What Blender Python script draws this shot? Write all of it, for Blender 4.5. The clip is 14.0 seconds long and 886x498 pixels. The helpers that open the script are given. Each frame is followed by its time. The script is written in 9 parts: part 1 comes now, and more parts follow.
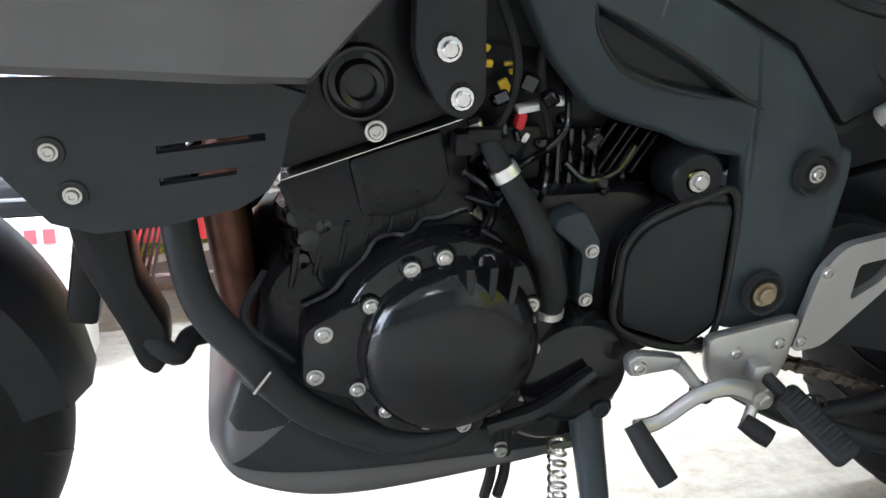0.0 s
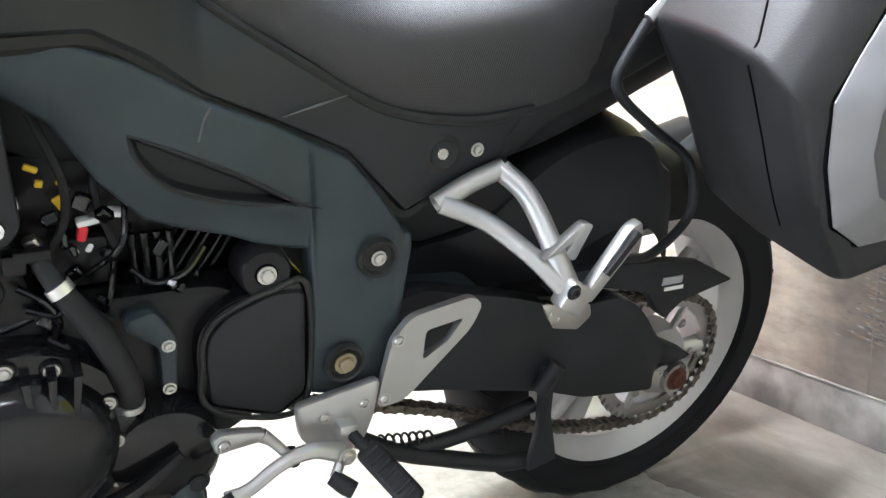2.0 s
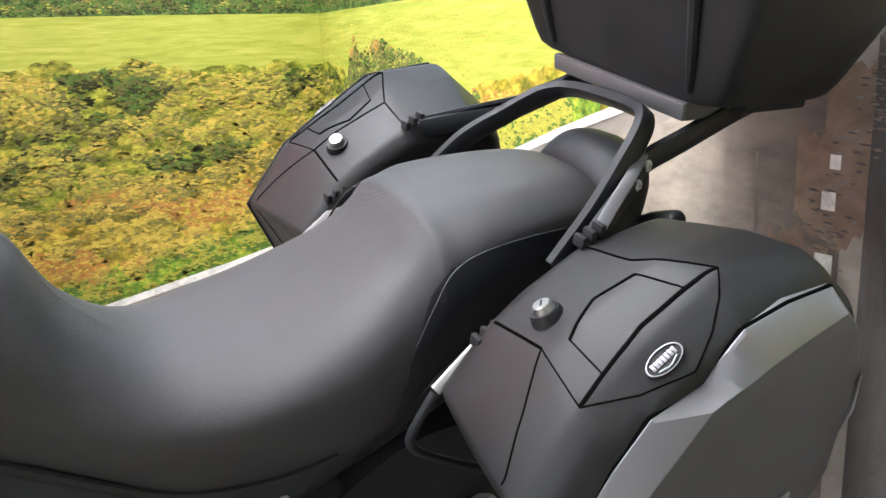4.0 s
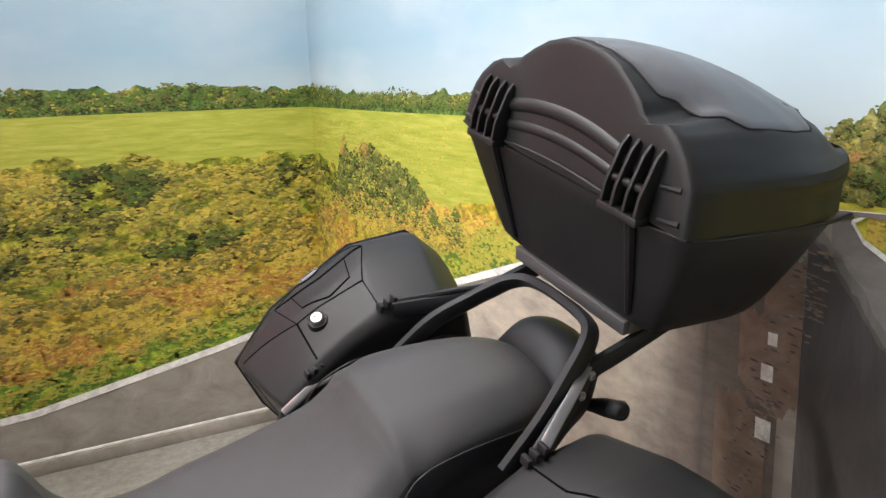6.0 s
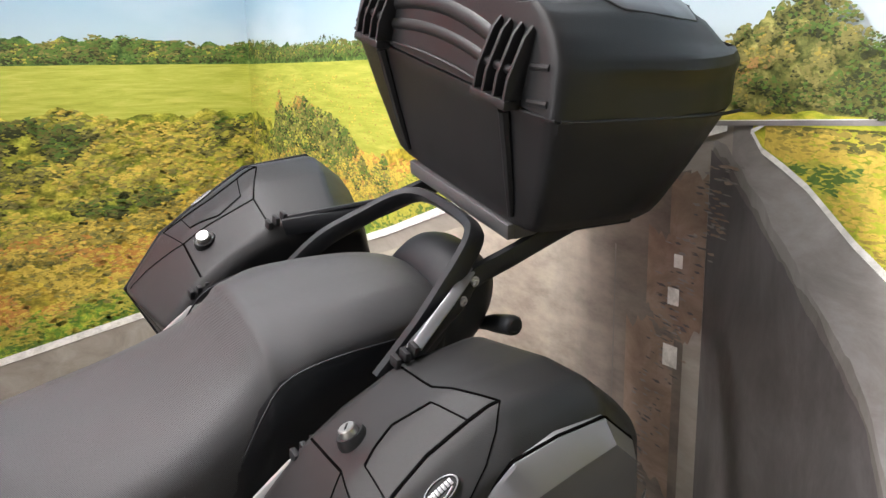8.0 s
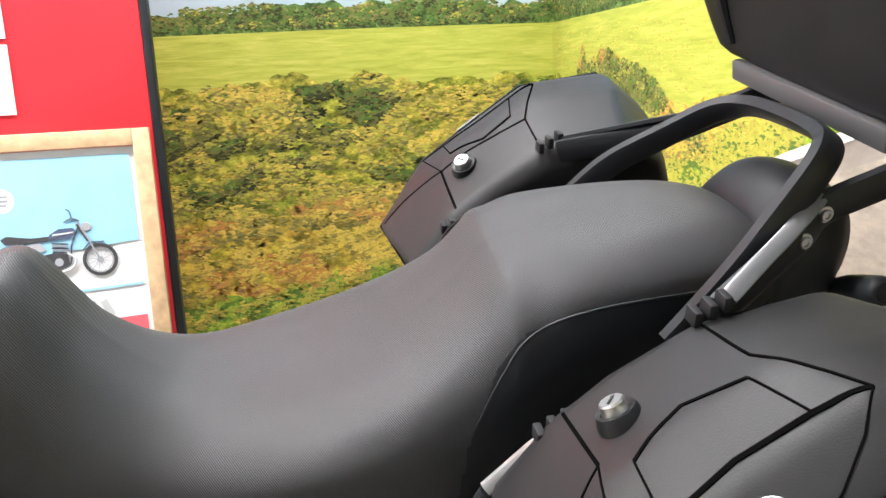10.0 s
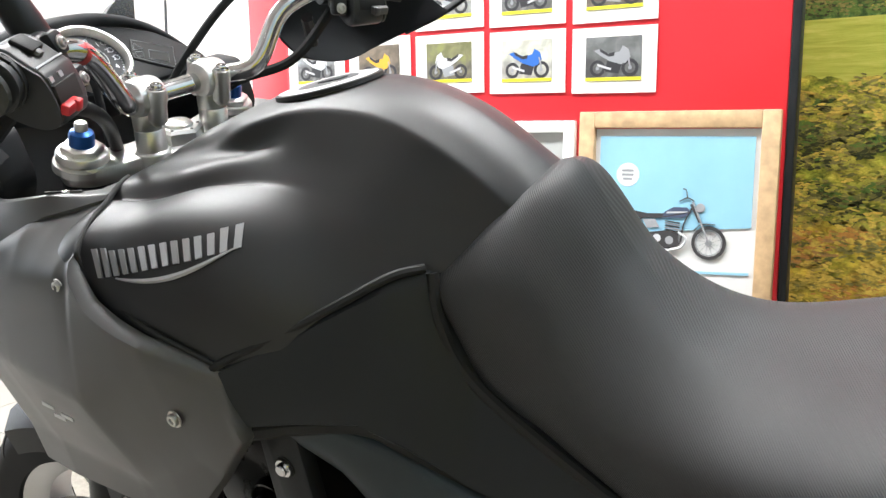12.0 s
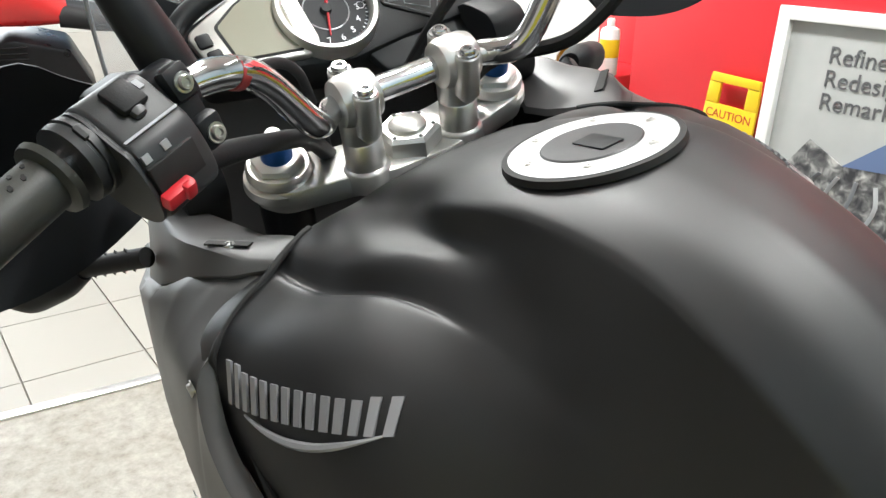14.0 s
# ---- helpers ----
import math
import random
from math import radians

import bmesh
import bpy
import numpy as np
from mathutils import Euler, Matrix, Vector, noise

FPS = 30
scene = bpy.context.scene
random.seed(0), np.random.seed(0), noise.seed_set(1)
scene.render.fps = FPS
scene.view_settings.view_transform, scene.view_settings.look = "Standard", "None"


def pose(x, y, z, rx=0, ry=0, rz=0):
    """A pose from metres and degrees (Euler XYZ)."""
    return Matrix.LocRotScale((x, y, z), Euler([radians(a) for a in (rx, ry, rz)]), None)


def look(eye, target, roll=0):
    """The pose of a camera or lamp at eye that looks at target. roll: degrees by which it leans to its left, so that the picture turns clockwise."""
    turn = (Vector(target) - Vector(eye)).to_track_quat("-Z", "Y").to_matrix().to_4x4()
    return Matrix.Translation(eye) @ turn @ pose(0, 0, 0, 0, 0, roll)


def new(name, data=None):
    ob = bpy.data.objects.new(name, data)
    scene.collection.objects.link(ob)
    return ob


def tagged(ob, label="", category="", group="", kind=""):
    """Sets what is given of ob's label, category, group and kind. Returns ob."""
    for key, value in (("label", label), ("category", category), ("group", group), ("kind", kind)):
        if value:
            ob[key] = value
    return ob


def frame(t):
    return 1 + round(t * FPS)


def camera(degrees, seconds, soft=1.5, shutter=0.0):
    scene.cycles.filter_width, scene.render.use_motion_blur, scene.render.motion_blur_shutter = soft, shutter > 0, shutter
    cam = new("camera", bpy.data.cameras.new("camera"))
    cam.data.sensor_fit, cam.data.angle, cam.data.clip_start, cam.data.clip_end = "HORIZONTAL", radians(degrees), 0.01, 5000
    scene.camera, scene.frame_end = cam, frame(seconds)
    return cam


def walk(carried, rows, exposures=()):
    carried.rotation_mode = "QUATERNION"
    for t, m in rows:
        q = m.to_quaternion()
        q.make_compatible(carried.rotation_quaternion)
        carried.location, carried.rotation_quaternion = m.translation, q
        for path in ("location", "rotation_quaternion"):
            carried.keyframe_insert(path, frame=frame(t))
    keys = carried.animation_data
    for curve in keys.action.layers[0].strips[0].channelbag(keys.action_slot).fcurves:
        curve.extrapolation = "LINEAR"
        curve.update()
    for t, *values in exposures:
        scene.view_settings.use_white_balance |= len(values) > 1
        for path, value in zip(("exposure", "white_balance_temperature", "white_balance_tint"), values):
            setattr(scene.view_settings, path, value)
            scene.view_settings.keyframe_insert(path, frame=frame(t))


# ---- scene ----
LENS = 57.64
cam = camera(LENS, 14.0, soft=1.45)
PATH = [
    (0.0, (-0.2925, -0.9560, 0.6005), (0.1757, 0.9581, 0.2581), -1.33),
    (0.5, (-0.2462, -0.9683, 0.6247), (0.2788, 0.9269, 0.2605), -1.50),
    (1.0, (-0.1842, -1.0023, 0.6729), (0.5482, 0.8166, 0.2790), -0.93),
    (1.5, (-0.1354, -1.0491, 0.7074), (0.7376, 0.7102, 0.3302), -1.51),
    (2.0, (-0.1176, -1.0786, 0.7162), (0.8261, 0.6369, 0.3080), -1.48),
    (2.5, (-0.1149, -1.1035, 0.7481), (0.8908, 0.5773, 0.3437), -1.59),
    (3.0, (-0.0802, -1.1377, 0.8709), (0.9368, 0.5342, 0.4578), -1.65),
    (3.5, (0.0332, -1.1649, 1.0289), (0.9477, 0.5506, 0.5591), -2.41),
    (4.0, (0.1058, -1.1453, 1.1440), (1.0680, 0.5424, 0.6687), -2.46),
    (4.2, (0.1078, -1.1416, 1.1987), (1.0824, 0.5372, 0.7173), -2.26),
    (6.3, (0.1182, -1.2597, 1.4092), (1.1142, 0.4279, 1.0094), -1.07),
    (6.5, (0.1379, -1.2836, 1.4075), (1.1704, 0.3805, 1.0016), -0.91),
    (7.0, (0.1728, -1.3033, 1.3983), (1.3002, 0.2949, 0.9802), -0.67),
    (7.2, (0.1819, -1.3024, 1.3791), (1.3139, 0.2913, 0.9564), -0.81),
    (9.3, (0.3231, -1.1327, 1.1528), (1.0121, 0.6912, 0.7072), -2.59),
    (9.5, (0.3310, -1.1032, 1.1492), (0.9635, 0.7420, 0.7072), -2.91),
    (10.0, (0.3674, -1.0405, 1.1306), (0.7100, 0.8851, 0.7127), -2.63),
    (10.5, (0.4207, -1.0399, 1.0897), (0.2573, 0.9162, 0.7064), -1.91),
    (11.0, (0.4429, -1.0180, 1.0509), (-0.0866, 0.8767, 0.6908), -1.25),
    (11.5, (0.4167, -0.9396, 1.0501), (-0.4359, 0.8366, 0.7061), -1.33),
    (12.0, (0.3933, -0.8990, 1.0302), (-0.6898, 0.7493, 0.6988), -0.80),
    (12.5, (0.3959, -0.8861, 1.0499), (-0.9167, 0.5876, 0.7254), -0.33),
    (13.0, (0.3790, -0.8259, 1.0810), (-1.1014, 0.4303, 0.6010), 0.05),
    (13.5, (0.2851, -0.7067, 1.1273), (-1.2662, 0.3764, 0.4791), 0.16),
    (14.0, (0.2033, -0.5969, 1.1826), (-1.3738, 0.3818, 0.4378), 0.91),
]
EXPOSURE = [(0.0, 1.02, 5600, 10), (1.0, 1.30, 5600, 10), (1.5, 1.24, 5650, 10), (2.5, 1.24, 5800, 10), (3.0, 1.36, 5800, 10), (3.5, 0.75, 6000, 10), (4.0, 0.34, 6000, 13), (6.5, -0.36, 6450, 15), (9.5, 0.36, 6250, 14), (10.0, 0.30, 6250, 13), (10.5, 0.05, 6300, 11), (11.5, -0.05, 6300, 10), (12.5, -0.05, 6200, 8), (13.5, -0.34, 6250, 7), (14.0, -0.42, 6350, 7)]
walk(cam, [(t, look(e, a, r)) for t, e, a, r in PATH], EXPOSURE)

# ---- light ----
world = bpy.data.worlds.new("world")
scene.world = world
world.use_nodes = True
wn = world.node_tree.nodes
sky = wn.new("ShaderNodeTexSky")
sky.sky_type = 'NISHITA'
sky.sun_disc = False
sky.sun_elevation = radians(40)
sky.sun_rotation = radians(70)
world.node_tree.links.new(sky.outputs[0], wn["Background"].inputs[0])
wn["Background"].inputs[1].default_value = 0.15
sun = bpy.data.lights.new("sun", 'SUN')
sun.energy, sun.angle, sun.color = 5.0, radians(0.5), (1.0, 0.96, 0.90)
sun_ob = new("sun", sun)
sun_ob.matrix_world = look((8, 3, 9), (0, 0.1, 0.6))


def area_lamp(name, size_x, size_y, watts, m, colour=(1, 1, 1)):
    d = bpy.data.lights.new(name, 'AREA')
    d.shape, d.size, d.size_y, d.energy, d.color = 'RECTANGLE', size_x, size_y, watts, colour
    ob = new(name, d)
    ob.matrix_world = m
    return ob


# ---- materials ----
def mat(name, base, rough=0.5, metal=0.0, spec=0.5, coat=0.0, coat_rough=0.1):
    m = bpy.data.materials.new(name)
    m.use_nodes = True
    b = m.node_tree.nodes["Principled BSDF"]
    b.inputs["Base Color"].default_value = (*base, 1)
    b.inputs["Roughness"].default_value = rough
    b.inputs["Metallic"].default_value = metal
    b.inputs["Specular IOR Level"].default_value = spec
    b.inputs["Coat Weight"].default_value = coat
    b.inputs["Coat Roughness"].default_value = coat_rough
    return m


def N(m, kind, **kw):
    n = m.node_tree.nodes.new(kind)
    for k, v in kw.items():
        n.inputs[k].default_value = v
    return n


def L(m, a, b):
    m.node_tree.links.new(a, b)


def coords(m, scale=(1, 1, 1), world_space=False):
    tc = m.node_tree.nodes.new("ShaderNodeNewGeometry" if world_space else "ShaderNodeTexCoord")
    mp = N(m, "ShaderNodeMapping", Scale=scale)
    L(m, tc.outputs["Position" if world_space else "Object"], mp.inputs["Vector"])
    return mp.outputs[0]


def ramp(m, fac, stops):
    r = m.node_tree.nodes.new("ShaderNodeValToRGB")
    e = r.color_ramp.elements
    while len(e) < len(stops):
        e.new(0.5)
    for el, (p, c) in zip(e, stops):
        el.position, el.color = p, (*c, 1)
    L(m, fac, r.inputs[0])
    return r.outputs[0]


def mixc(m, fac, a, b, kind="MIX"):
    n = m.node_tree.nodes.new("ShaderNodeMix")
    n.data_type, n.blend_type = "RGBA", kind
    for sock, v in ((n.inputs[0], fac), (n.inputs[6], a), (n.inputs[7], b)):
        if isinstance(v, (int, float)):
            sock.default_value = v
        elif isinstance(v, tuple):
            sock.default_value = (*v, 1)
        else:
            L(m, v, sock)
    return n.outputs[2]


def worn(name, base, rough, metal=0.0, spec=0.5, vary=0.25, grain=900.0, bump=0.05, cloud=9.0, **kw):
    """A surface with cloudy tone, uneven gloss and a fine grain."""
    m = mat(name, base, rough, metal, spec, **kw)
    b = m.node_tree.nodes["Principled BSDF"]
    v = coords(m)
    n1 = N(m, "ShaderNodeTexNoise", Scale=cloud, Detail=5.0)
    n2 = N(m, "ShaderNodeTexNoise", Scale=grain, Detail=2.0)
    L(m, v, n1.inputs["Vector"])
    L(m, v, n2.inputs["Vector"])
    lo = tuple(c * (1 - vary) for c in base)
    hi = tuple(min(1, c * (1 + vary)) for c in base)
    L(m, ramp(m, n1.outputs[0], [(0.3, lo), (0.7, hi)]), b.inputs["Base Color"])
    r = N(m, "ShaderNodeMapRange", **{"From Min": 0.3, "From Max": 0.7, "To Min": max(0, rough - 0.06), "To Max": min(1, rough + 0.08)})
    L(m, n1.outputs[0], r.inputs[0])
    L(m, r.outputs[0], b.inputs["Roughness"])
    bp = N(m, "ShaderNodeBump", Strength=bump, Distance=0.001)
    L(m, n2.outputs[0], bp.inputs["Height"])
    L(m, bp.outputs[0], b.inputs["Normal"])
    return m


BLACK = worn("black_plastic", (0.016, 0.017, 0.019), 0.46, spec=0.22, grain=1400, bump=0.12)
TRIM = worn("black_frame_cover", (0.027, 0.036, 0.041), 0.46, spec=0.30, grain=1600, bump=0.08)
GREY = worn("graphite_paint", (0.088, 0.086, 0.087), 0.44, metal=0.2, vary=0.08, grain=2500, bump=0.03)
TANK = worn("matt_black_paint", (0.008, 0.008, 0.009), 0.46, spec=0.62, vary=0.1, grain=2500, bump=0.03)
SIDE = worn("matt_dark_panel", (0.017, 0.019, 0.021), 0.46, spec=0.28, vary=0.15, grain=1500, bump=0.1)
CASE = worn("textured_case_plastic", (0.0125, 0.0125, 0.0128), 0.46, spec=0.28, grain=700, bump=0.32)
CASE_SILVER = worn("silver_case_lid", (0.17, 0.17, 0.175), 0.36, metal=0.4, vary=0.1, grain=1800, bump=0.05)
ENGINE = worn("engine_black", (0.007, 0.007, 0.008), 0.30, spec=0.22, grain=500, bump=0.1)
COVER = worn("engine_cover_black", (0.007, 0.007, 0.008), 0.13, spec=0.34, grain=800, bump=0.05)
RUBBER = worn("rubber", (0.016, 0.016, 0.017), 0.6, spec=0.2, grain=600, bump=0.15)
TYRE = worn("tyre_rubber", (0.014, 0.014, 0.015), 0.65, spec=0.12, grain=300, bump=0.1)
ALLOY = worn("brushed_alloy", (0.66, 0.65, 0.63), 0.33, metal=0.85, vary=0.08, grain=1200, bump=0.05)
CAST = worn("satin_cast_alloy", (0.42, 0.42, 0.415), 0.42, metal=0.85, vary=0.10, grain=1100, bump=0.06)
WHEEL = worn("silver_wheel_paint", (0.50, 0.50, 0.50), 0.35, metal=0.55, vary=0.08, grain=900, bump=0.04)
CHROME = worn("chrome", (0.62, 0.62, 0.63), 0.10, metal=1.0, vary=0.05, grain=400, bump=0.01)
STEEL = worn("bolt_steel", (0.48, 0.47, 0.45), 0.30, metal=0.95, vary=0.2, grain=900, bump=0.05)
RUST = worn("header_pipe", (0.10, 0.042, 0.028), 0.45, metal=0.6, vary=0.5, grain=200, bump=0.1, cloud=30)
CHAIN = worn("chain_steel", (0.16, 0.14, 0.12), 0.4, metal=0.8, vary=0.4, cloud=120)
RED = mat("red_switch", (0.55, 0.02, 0.03), 0.4)
BLUE = mat("blue_anodised", (0.02, 0.10, 0.35), 0.3, metal=0.6)
WHITE = worn("white_gloss", (0.78, 0.78, 0.76), 0.4, vary=0.03)
BADGE = worn("badge_silver", (0.40, 0.40, 0.42), 0.3, metal=0.5, vary=0.05)
YELLOW = worn("yellow_plastic", (0.75, 0.50, 0.015), 0.4, vary=0.08)
GASKET = mat("dark_gap", (0.007, 0.007, 0.007), 0.7)
CAPMETAL = worn("satin_cap_metal", (0.50, 0.50, 0.50), 0.50, metal=0.6, vary=0.08, grain=1200, bump=0.05)
BRASS = worn("dull_brass_nut", (0.30, 0.25, 0.17), 0.35, metal=0.85)
LIDGREY = worn("grey_case_lid", (0.060, 0.060, 0.062), 0.42, metal=0.2, vary=0.1, grain=1800, bump=0.06)
GUARD = worn("dull_black_guard", (0.010, 0.011, 0.013), 0.55, spec=0.12, vary=0.15, grain=900, bump=0.1)
GRIP = worn("grip_rubber", (0.032, 0.033, 0.029), 0.46, spec=0.5, vary=0.15, grain=700, bump=0.1)
SWITCH = worn("switch_plastic", (0.030, 0.031, 0.033), 0.42, spec=0.4, grain=1500, bump=0.12)
GOLD = worn("gold_fitting", (0.45, 0.28, 0.07), 0.35, metal=0.8)


def seat_vinyl():
    m = worn("seat_vinyl", (0.036, 0.036, 0.037), 0.58, spec=0.42, vary=0.10, grain=500, bump=0.05)
    b = m.node_tree.nodes["Principled BSDF"]
    w = N(m, "ShaderNodeTexWave", Scale=290.0, Distortion=0.15)
    w.bands_direction = 'DIAGONAL'
    L(m, coords(m, (1, 0.4, 0.6)), w.inputs["Vector"])
    bp = N(m, "ShaderNodeBump", Strength=0.40, Distance=0.0008)
    L(m, w.outputs[1], bp.inputs["Height"])
    old = b.inputs["Normal"].links[0].from_socket
    L(m, old, bp.inputs["Normal"])
    L(m, bp.outputs[0], b.inputs["Normal"])
    return m


SEAT = seat_vinyl()


def glassy(name, colour, rough=0.02, alpha=0.25):
    m = mat(name, colour, rough)
    m.node_tree.nodes["Principled BSDF"].inputs["Alpha"].default_value = alpha
    return m


def clear_glass(name, tint=(1, 1, 1), rough=0.0):
    m = mat(name, tint, rough)
    b = m.node_tree.nodes["Principled BSDF"]
    b.inputs["Transmission Weight"].default_value = 1.0
    b.inputs["IOR"].default_value = 1.45
    return m


# ---- mesh helpers ----
def finish(bm, angle=38):
    bm.normal_update()
    for f in bm.faces:
        f.smooth = True
    for e in bm.edges:
        e.smooth = not (len(e.link_faces) == 2 and e.calc_face_angle(0) > radians(angle))


def part(name, bm, material, parent=None, label="", kind="", angle=38):
    finish(bm, angle)
    me = bpy.data.meshes.new(name)
    bm.to_mesh(me)
    bm.free()
    me.materials.append(material)
    ob = new(name, me)
    if parent is not None:
        ob.parent = parent
    if label or kind:
        tagged(ob, label, kind=kind)
    return ob


def again(ob, m=None, parent=None):
    """The same mesh once more, as an object of its own."""
    o = new(ob.name.split(".")[0], ob.data)
    o.parent = parent or ob.parent
    if m is not None:
        o.matrix_basis = m
    return o


def thing(name, m, label, category, group=""):
    return_ob = new(name)
    return_ob.empty_display_size = 0.05
    return_ob.matrix_world = m
    return tagged(return_ob, label, category, group)


def spline(pts, n, closed=False):
    """n points along a Catmull-Rom curve through pts."""
    p = [Vector(q) for q in pts]
    k = len(p)
    segs = k if closed else k - 1
    out = []
    for i in range(n):
        s = i / (n if closed else n - 1) * segs
        j = min(int(s), segs - 1)
        t = s - j
        if closed:
            a, b, c, d = p[(j - 1) % k], p[j % k], p[(j + 1) % k], p[(j + 2) % k]
        else:
            b, c = p[j], p[j + 1]
            a = p[j - 1] if j else b * 2 - c
            d = p[j + 2] if j + 2 < k else c * 2 - b
        out.append(0.5 * (2 * b + (c - a) * t + (2 * a - 5 * b + 4 * c - d) * t * t + (3 * b - a - 3 * c + d) * t ** 3))
    return out


def skin(rows, closed_u=False, closed_v=False, caps=False):
    """A bmesh over a grid of points."""
    bm = bmesh.new()
    g = [[bm.verts.new(p) for p in r] for r in rows]
    nu, nv = len(g), len(g[0])
    for i in range(nu if closed_u else nu - 1):
        for j in range(nv if closed_v else nv - 1):
            bm.faces.new((g[i][j], g[(i + 1) % nu][j], g[(i + 1) % nu][(j + 1) % nv], g[i][(j + 1) % nv]))
    if caps:
        bm.faces.new(g[0][::-1])
        bm.faces.new(g[-1])
    bmesh.ops.recalc_face_normals(bm, faces=bm.faces)
    return bm


def loft(stations, nx=60, nv=26):
    """A closed body from half sections (x, [(y, z) from the top centre down]), mirrored."""
    k = len(stations[0][1])
    curves = [spline([(x, s[i][0], s[i][1]) for x, s in stations], nx) for i in range(k)]
    rows = []
    for a in range(nx):
        half = spline([c[a] for c in curves], nv)
        rows.append([Vector((p.x, -p.y, p.z)) for p in half[::-1]] + half[1:])
    return skin(rows, closed_v=True, caps=True)


def tube(pts, r, n=24, sides=12, flat=1.0, closed=False, caps=True, smooth=True):
    """A pipe along a curve; r is a radius or a list of radii along it."""
    c = spline(pts, n, closed) if smooth else [Vector(p) for p in pts]
    n = len(c)
    rows, up = [], None
    for i, p in enumerate(c):
        a = c[(i - 1) % n] if closed or i else p
        b = c[(i + 1) % n] if closed or i < n - 1 else p
        t = (b - a).normalized()
        if up is None:
            up = t.orthogonal().normalized()
        up = (up - t * up.dot(t)).normalized()
        side = t.cross(up)
        q = r if not isinstance(r, (list, tuple)) else float(np.interp(i / max(1, n - 1), np.linspace(0, 1, len(r)), r))
        rows.append([p + (up * math.cos(2 * math.pi * k / sides) + side * flat * math.sin(2 * math.pi * k / sides)) * q for k in range(sides)])
    return skin(rows, closed_u=closed, closed_v=True, caps=caps and not closed)


def lathe(profile, segs=48, axis="y", centre=(0, 0, 0), closed=False):
    """A turned body from (radius, along) pairs."""
    rows = []
    for k in range(segs):
        a = 2 * math.pi * k / segs
        row = []
        for r, h in profile:
            u, v = r * math.cos(a), r * math.sin(a)
            q = {"y": (u, h, v), "z": (u, v, h), "x": (h, u, v)}[axis]
            row.append(Vector(centre) + Vector(q))
        rows.append(row)
    return skin(rows, closed_u=True, closed_v=closed)


def rounded(pts, r, n=5):
    """A polygon with its corners rounded."""
    out = []
    k = len(pts)
    for i in range(k):
        p, a, b = Vector(pts[i]), Vector(pts[i - 1]), Vector(pts[(i + 1) % k])
        da, db = (a - p), (b - p)
        q = min(r, da.length * 0.45, db.length * 0.45)
        s, e = p + da.normalized() * q, p + db.normalized() * q
        for j in range(n + 1):
            t = j / n
            out.append(s * (1 - t) ** 2 + p * 2 * t * (1 - t) + e * t * t)
    return out


def prism(pts, y0, y1, bevel=0.003, r=0.0, segs=2, plane="xz"):
    """A plate: the outline pts across, from y0 to y1, with bevelled rims."""
    if r:
        pts = [tuple(p) for p in rounded(pts, r)]
    bm = bmesh.new()

    def at(p, h):
        return {"xz": (p[0], h, p[1]), "xy": (p[0], p[1], h), "yz": (h, p[0], p[1])}[plane]
    a = [bm.verts.new(at(p, y0)) for p in pts]
    b = [bm.verts.new(at(p, y1)) for p in pts]
    k = len(pts)
    fa, fb = bm.faces.new(a), bm.faces.new(b[::-1])
    for i in range(k):
        bm.faces.new((a[i], b[i], b[(i + 1) % k], a[(i + 1) % k]))
    bmesh.ops.recalc_face_normals(bm, faces=bm.faces)
    if bevel:
        rims = list({e for f in (fa, fb) for e in f.edges})
        bmesh.ops.bevel(bm, geom=rims, offset=bevel, segments=segs, affect='EDGES', profile=0.5, clamp_overlap=True)
    return bm


def block(sx, sy, sz, at=(0, 0, 0), bevel=0.004, segs=2, m=None):
    bm = bmesh.new()
    bmesh.ops.create_cube(bm, size=1)
    bmesh.ops.scale(bm, vec=(sx, sy, sz), verts=bm.verts)
    if bevel:
        bmesh.ops.bevel(bm, geom=list(bm.edges), offset=bevel, segments=segs, affect='EDGES', profile=0.5, clamp_overlap=True)
    bmesh.ops.transform(bm, matrix=Matrix.Translation(at) @ (m or Matrix()), verts=bm.verts)
    return bm


def join(*bms):
    out = bmesh.new()
    for b in bms:
        me = bpy.data.meshes.new("tmp")
        b.to_mesh(me)
        b.free()
        out.from_mesh(me)
        bpy.data.meshes.remove(me)
    return out


def along(poly, x):
    """The point of a polyline at x (its first coordinate rises)."""
    xs = [p[0] for p in poly]
    return Vector([float(np.interp(x, xs, [p[i] for p in poly])) for i in range(3)])


def sheet(bottom, top, thick=0.006, nu=70, nv=30, bulge=0.0, rim=0.006, bend=None, side=-1):
    """A moulded panel between two edges (x, y, z); its rim rolls inward; bend(x, z) pushes it inward."""
    x0, x1 = bottom[0][0], bottom[-1][0]
    outer, inner = [], []
    for i in range(nu):
        u = i / (nu - 1)
        x = x0 + (x1 - x0) * u
        lo, hi = along(bottom, x), along(top, x)
        ro, ri = [], []
        for j in range(nv):
            v = j / (nv - 1)
            p = lo.lerp(hi, v)
            p.y -= bulge * math.sin(math.pi * v)
            if bend:
                p.y += bend(p.x, p.z)
            d = min(v, 1 - v) * (hi - lo).length
            d = min(d, (x - x0) + 0.0, (x1 - x) + 0.0)
            if d < rim:
                p.y += rim * (1 - math.sqrt(max(0, 1 - (1 - d / rim) ** 2)))
            q = p + Vector((0, thick + rim * 0.5, 0))
            if side > 0:
                p, q = Vector((p.x, -p.y, p.z)), Vector((q.x, -q.y, q.z))
            ro.append(p)
            ri.append(q)
        outer.append(ro)
        inner.append(ri)
    rows = [o + i[::-1] for o, i in zip(outer, inner)]
    return skin(rows, closed_v=True, caps=True)


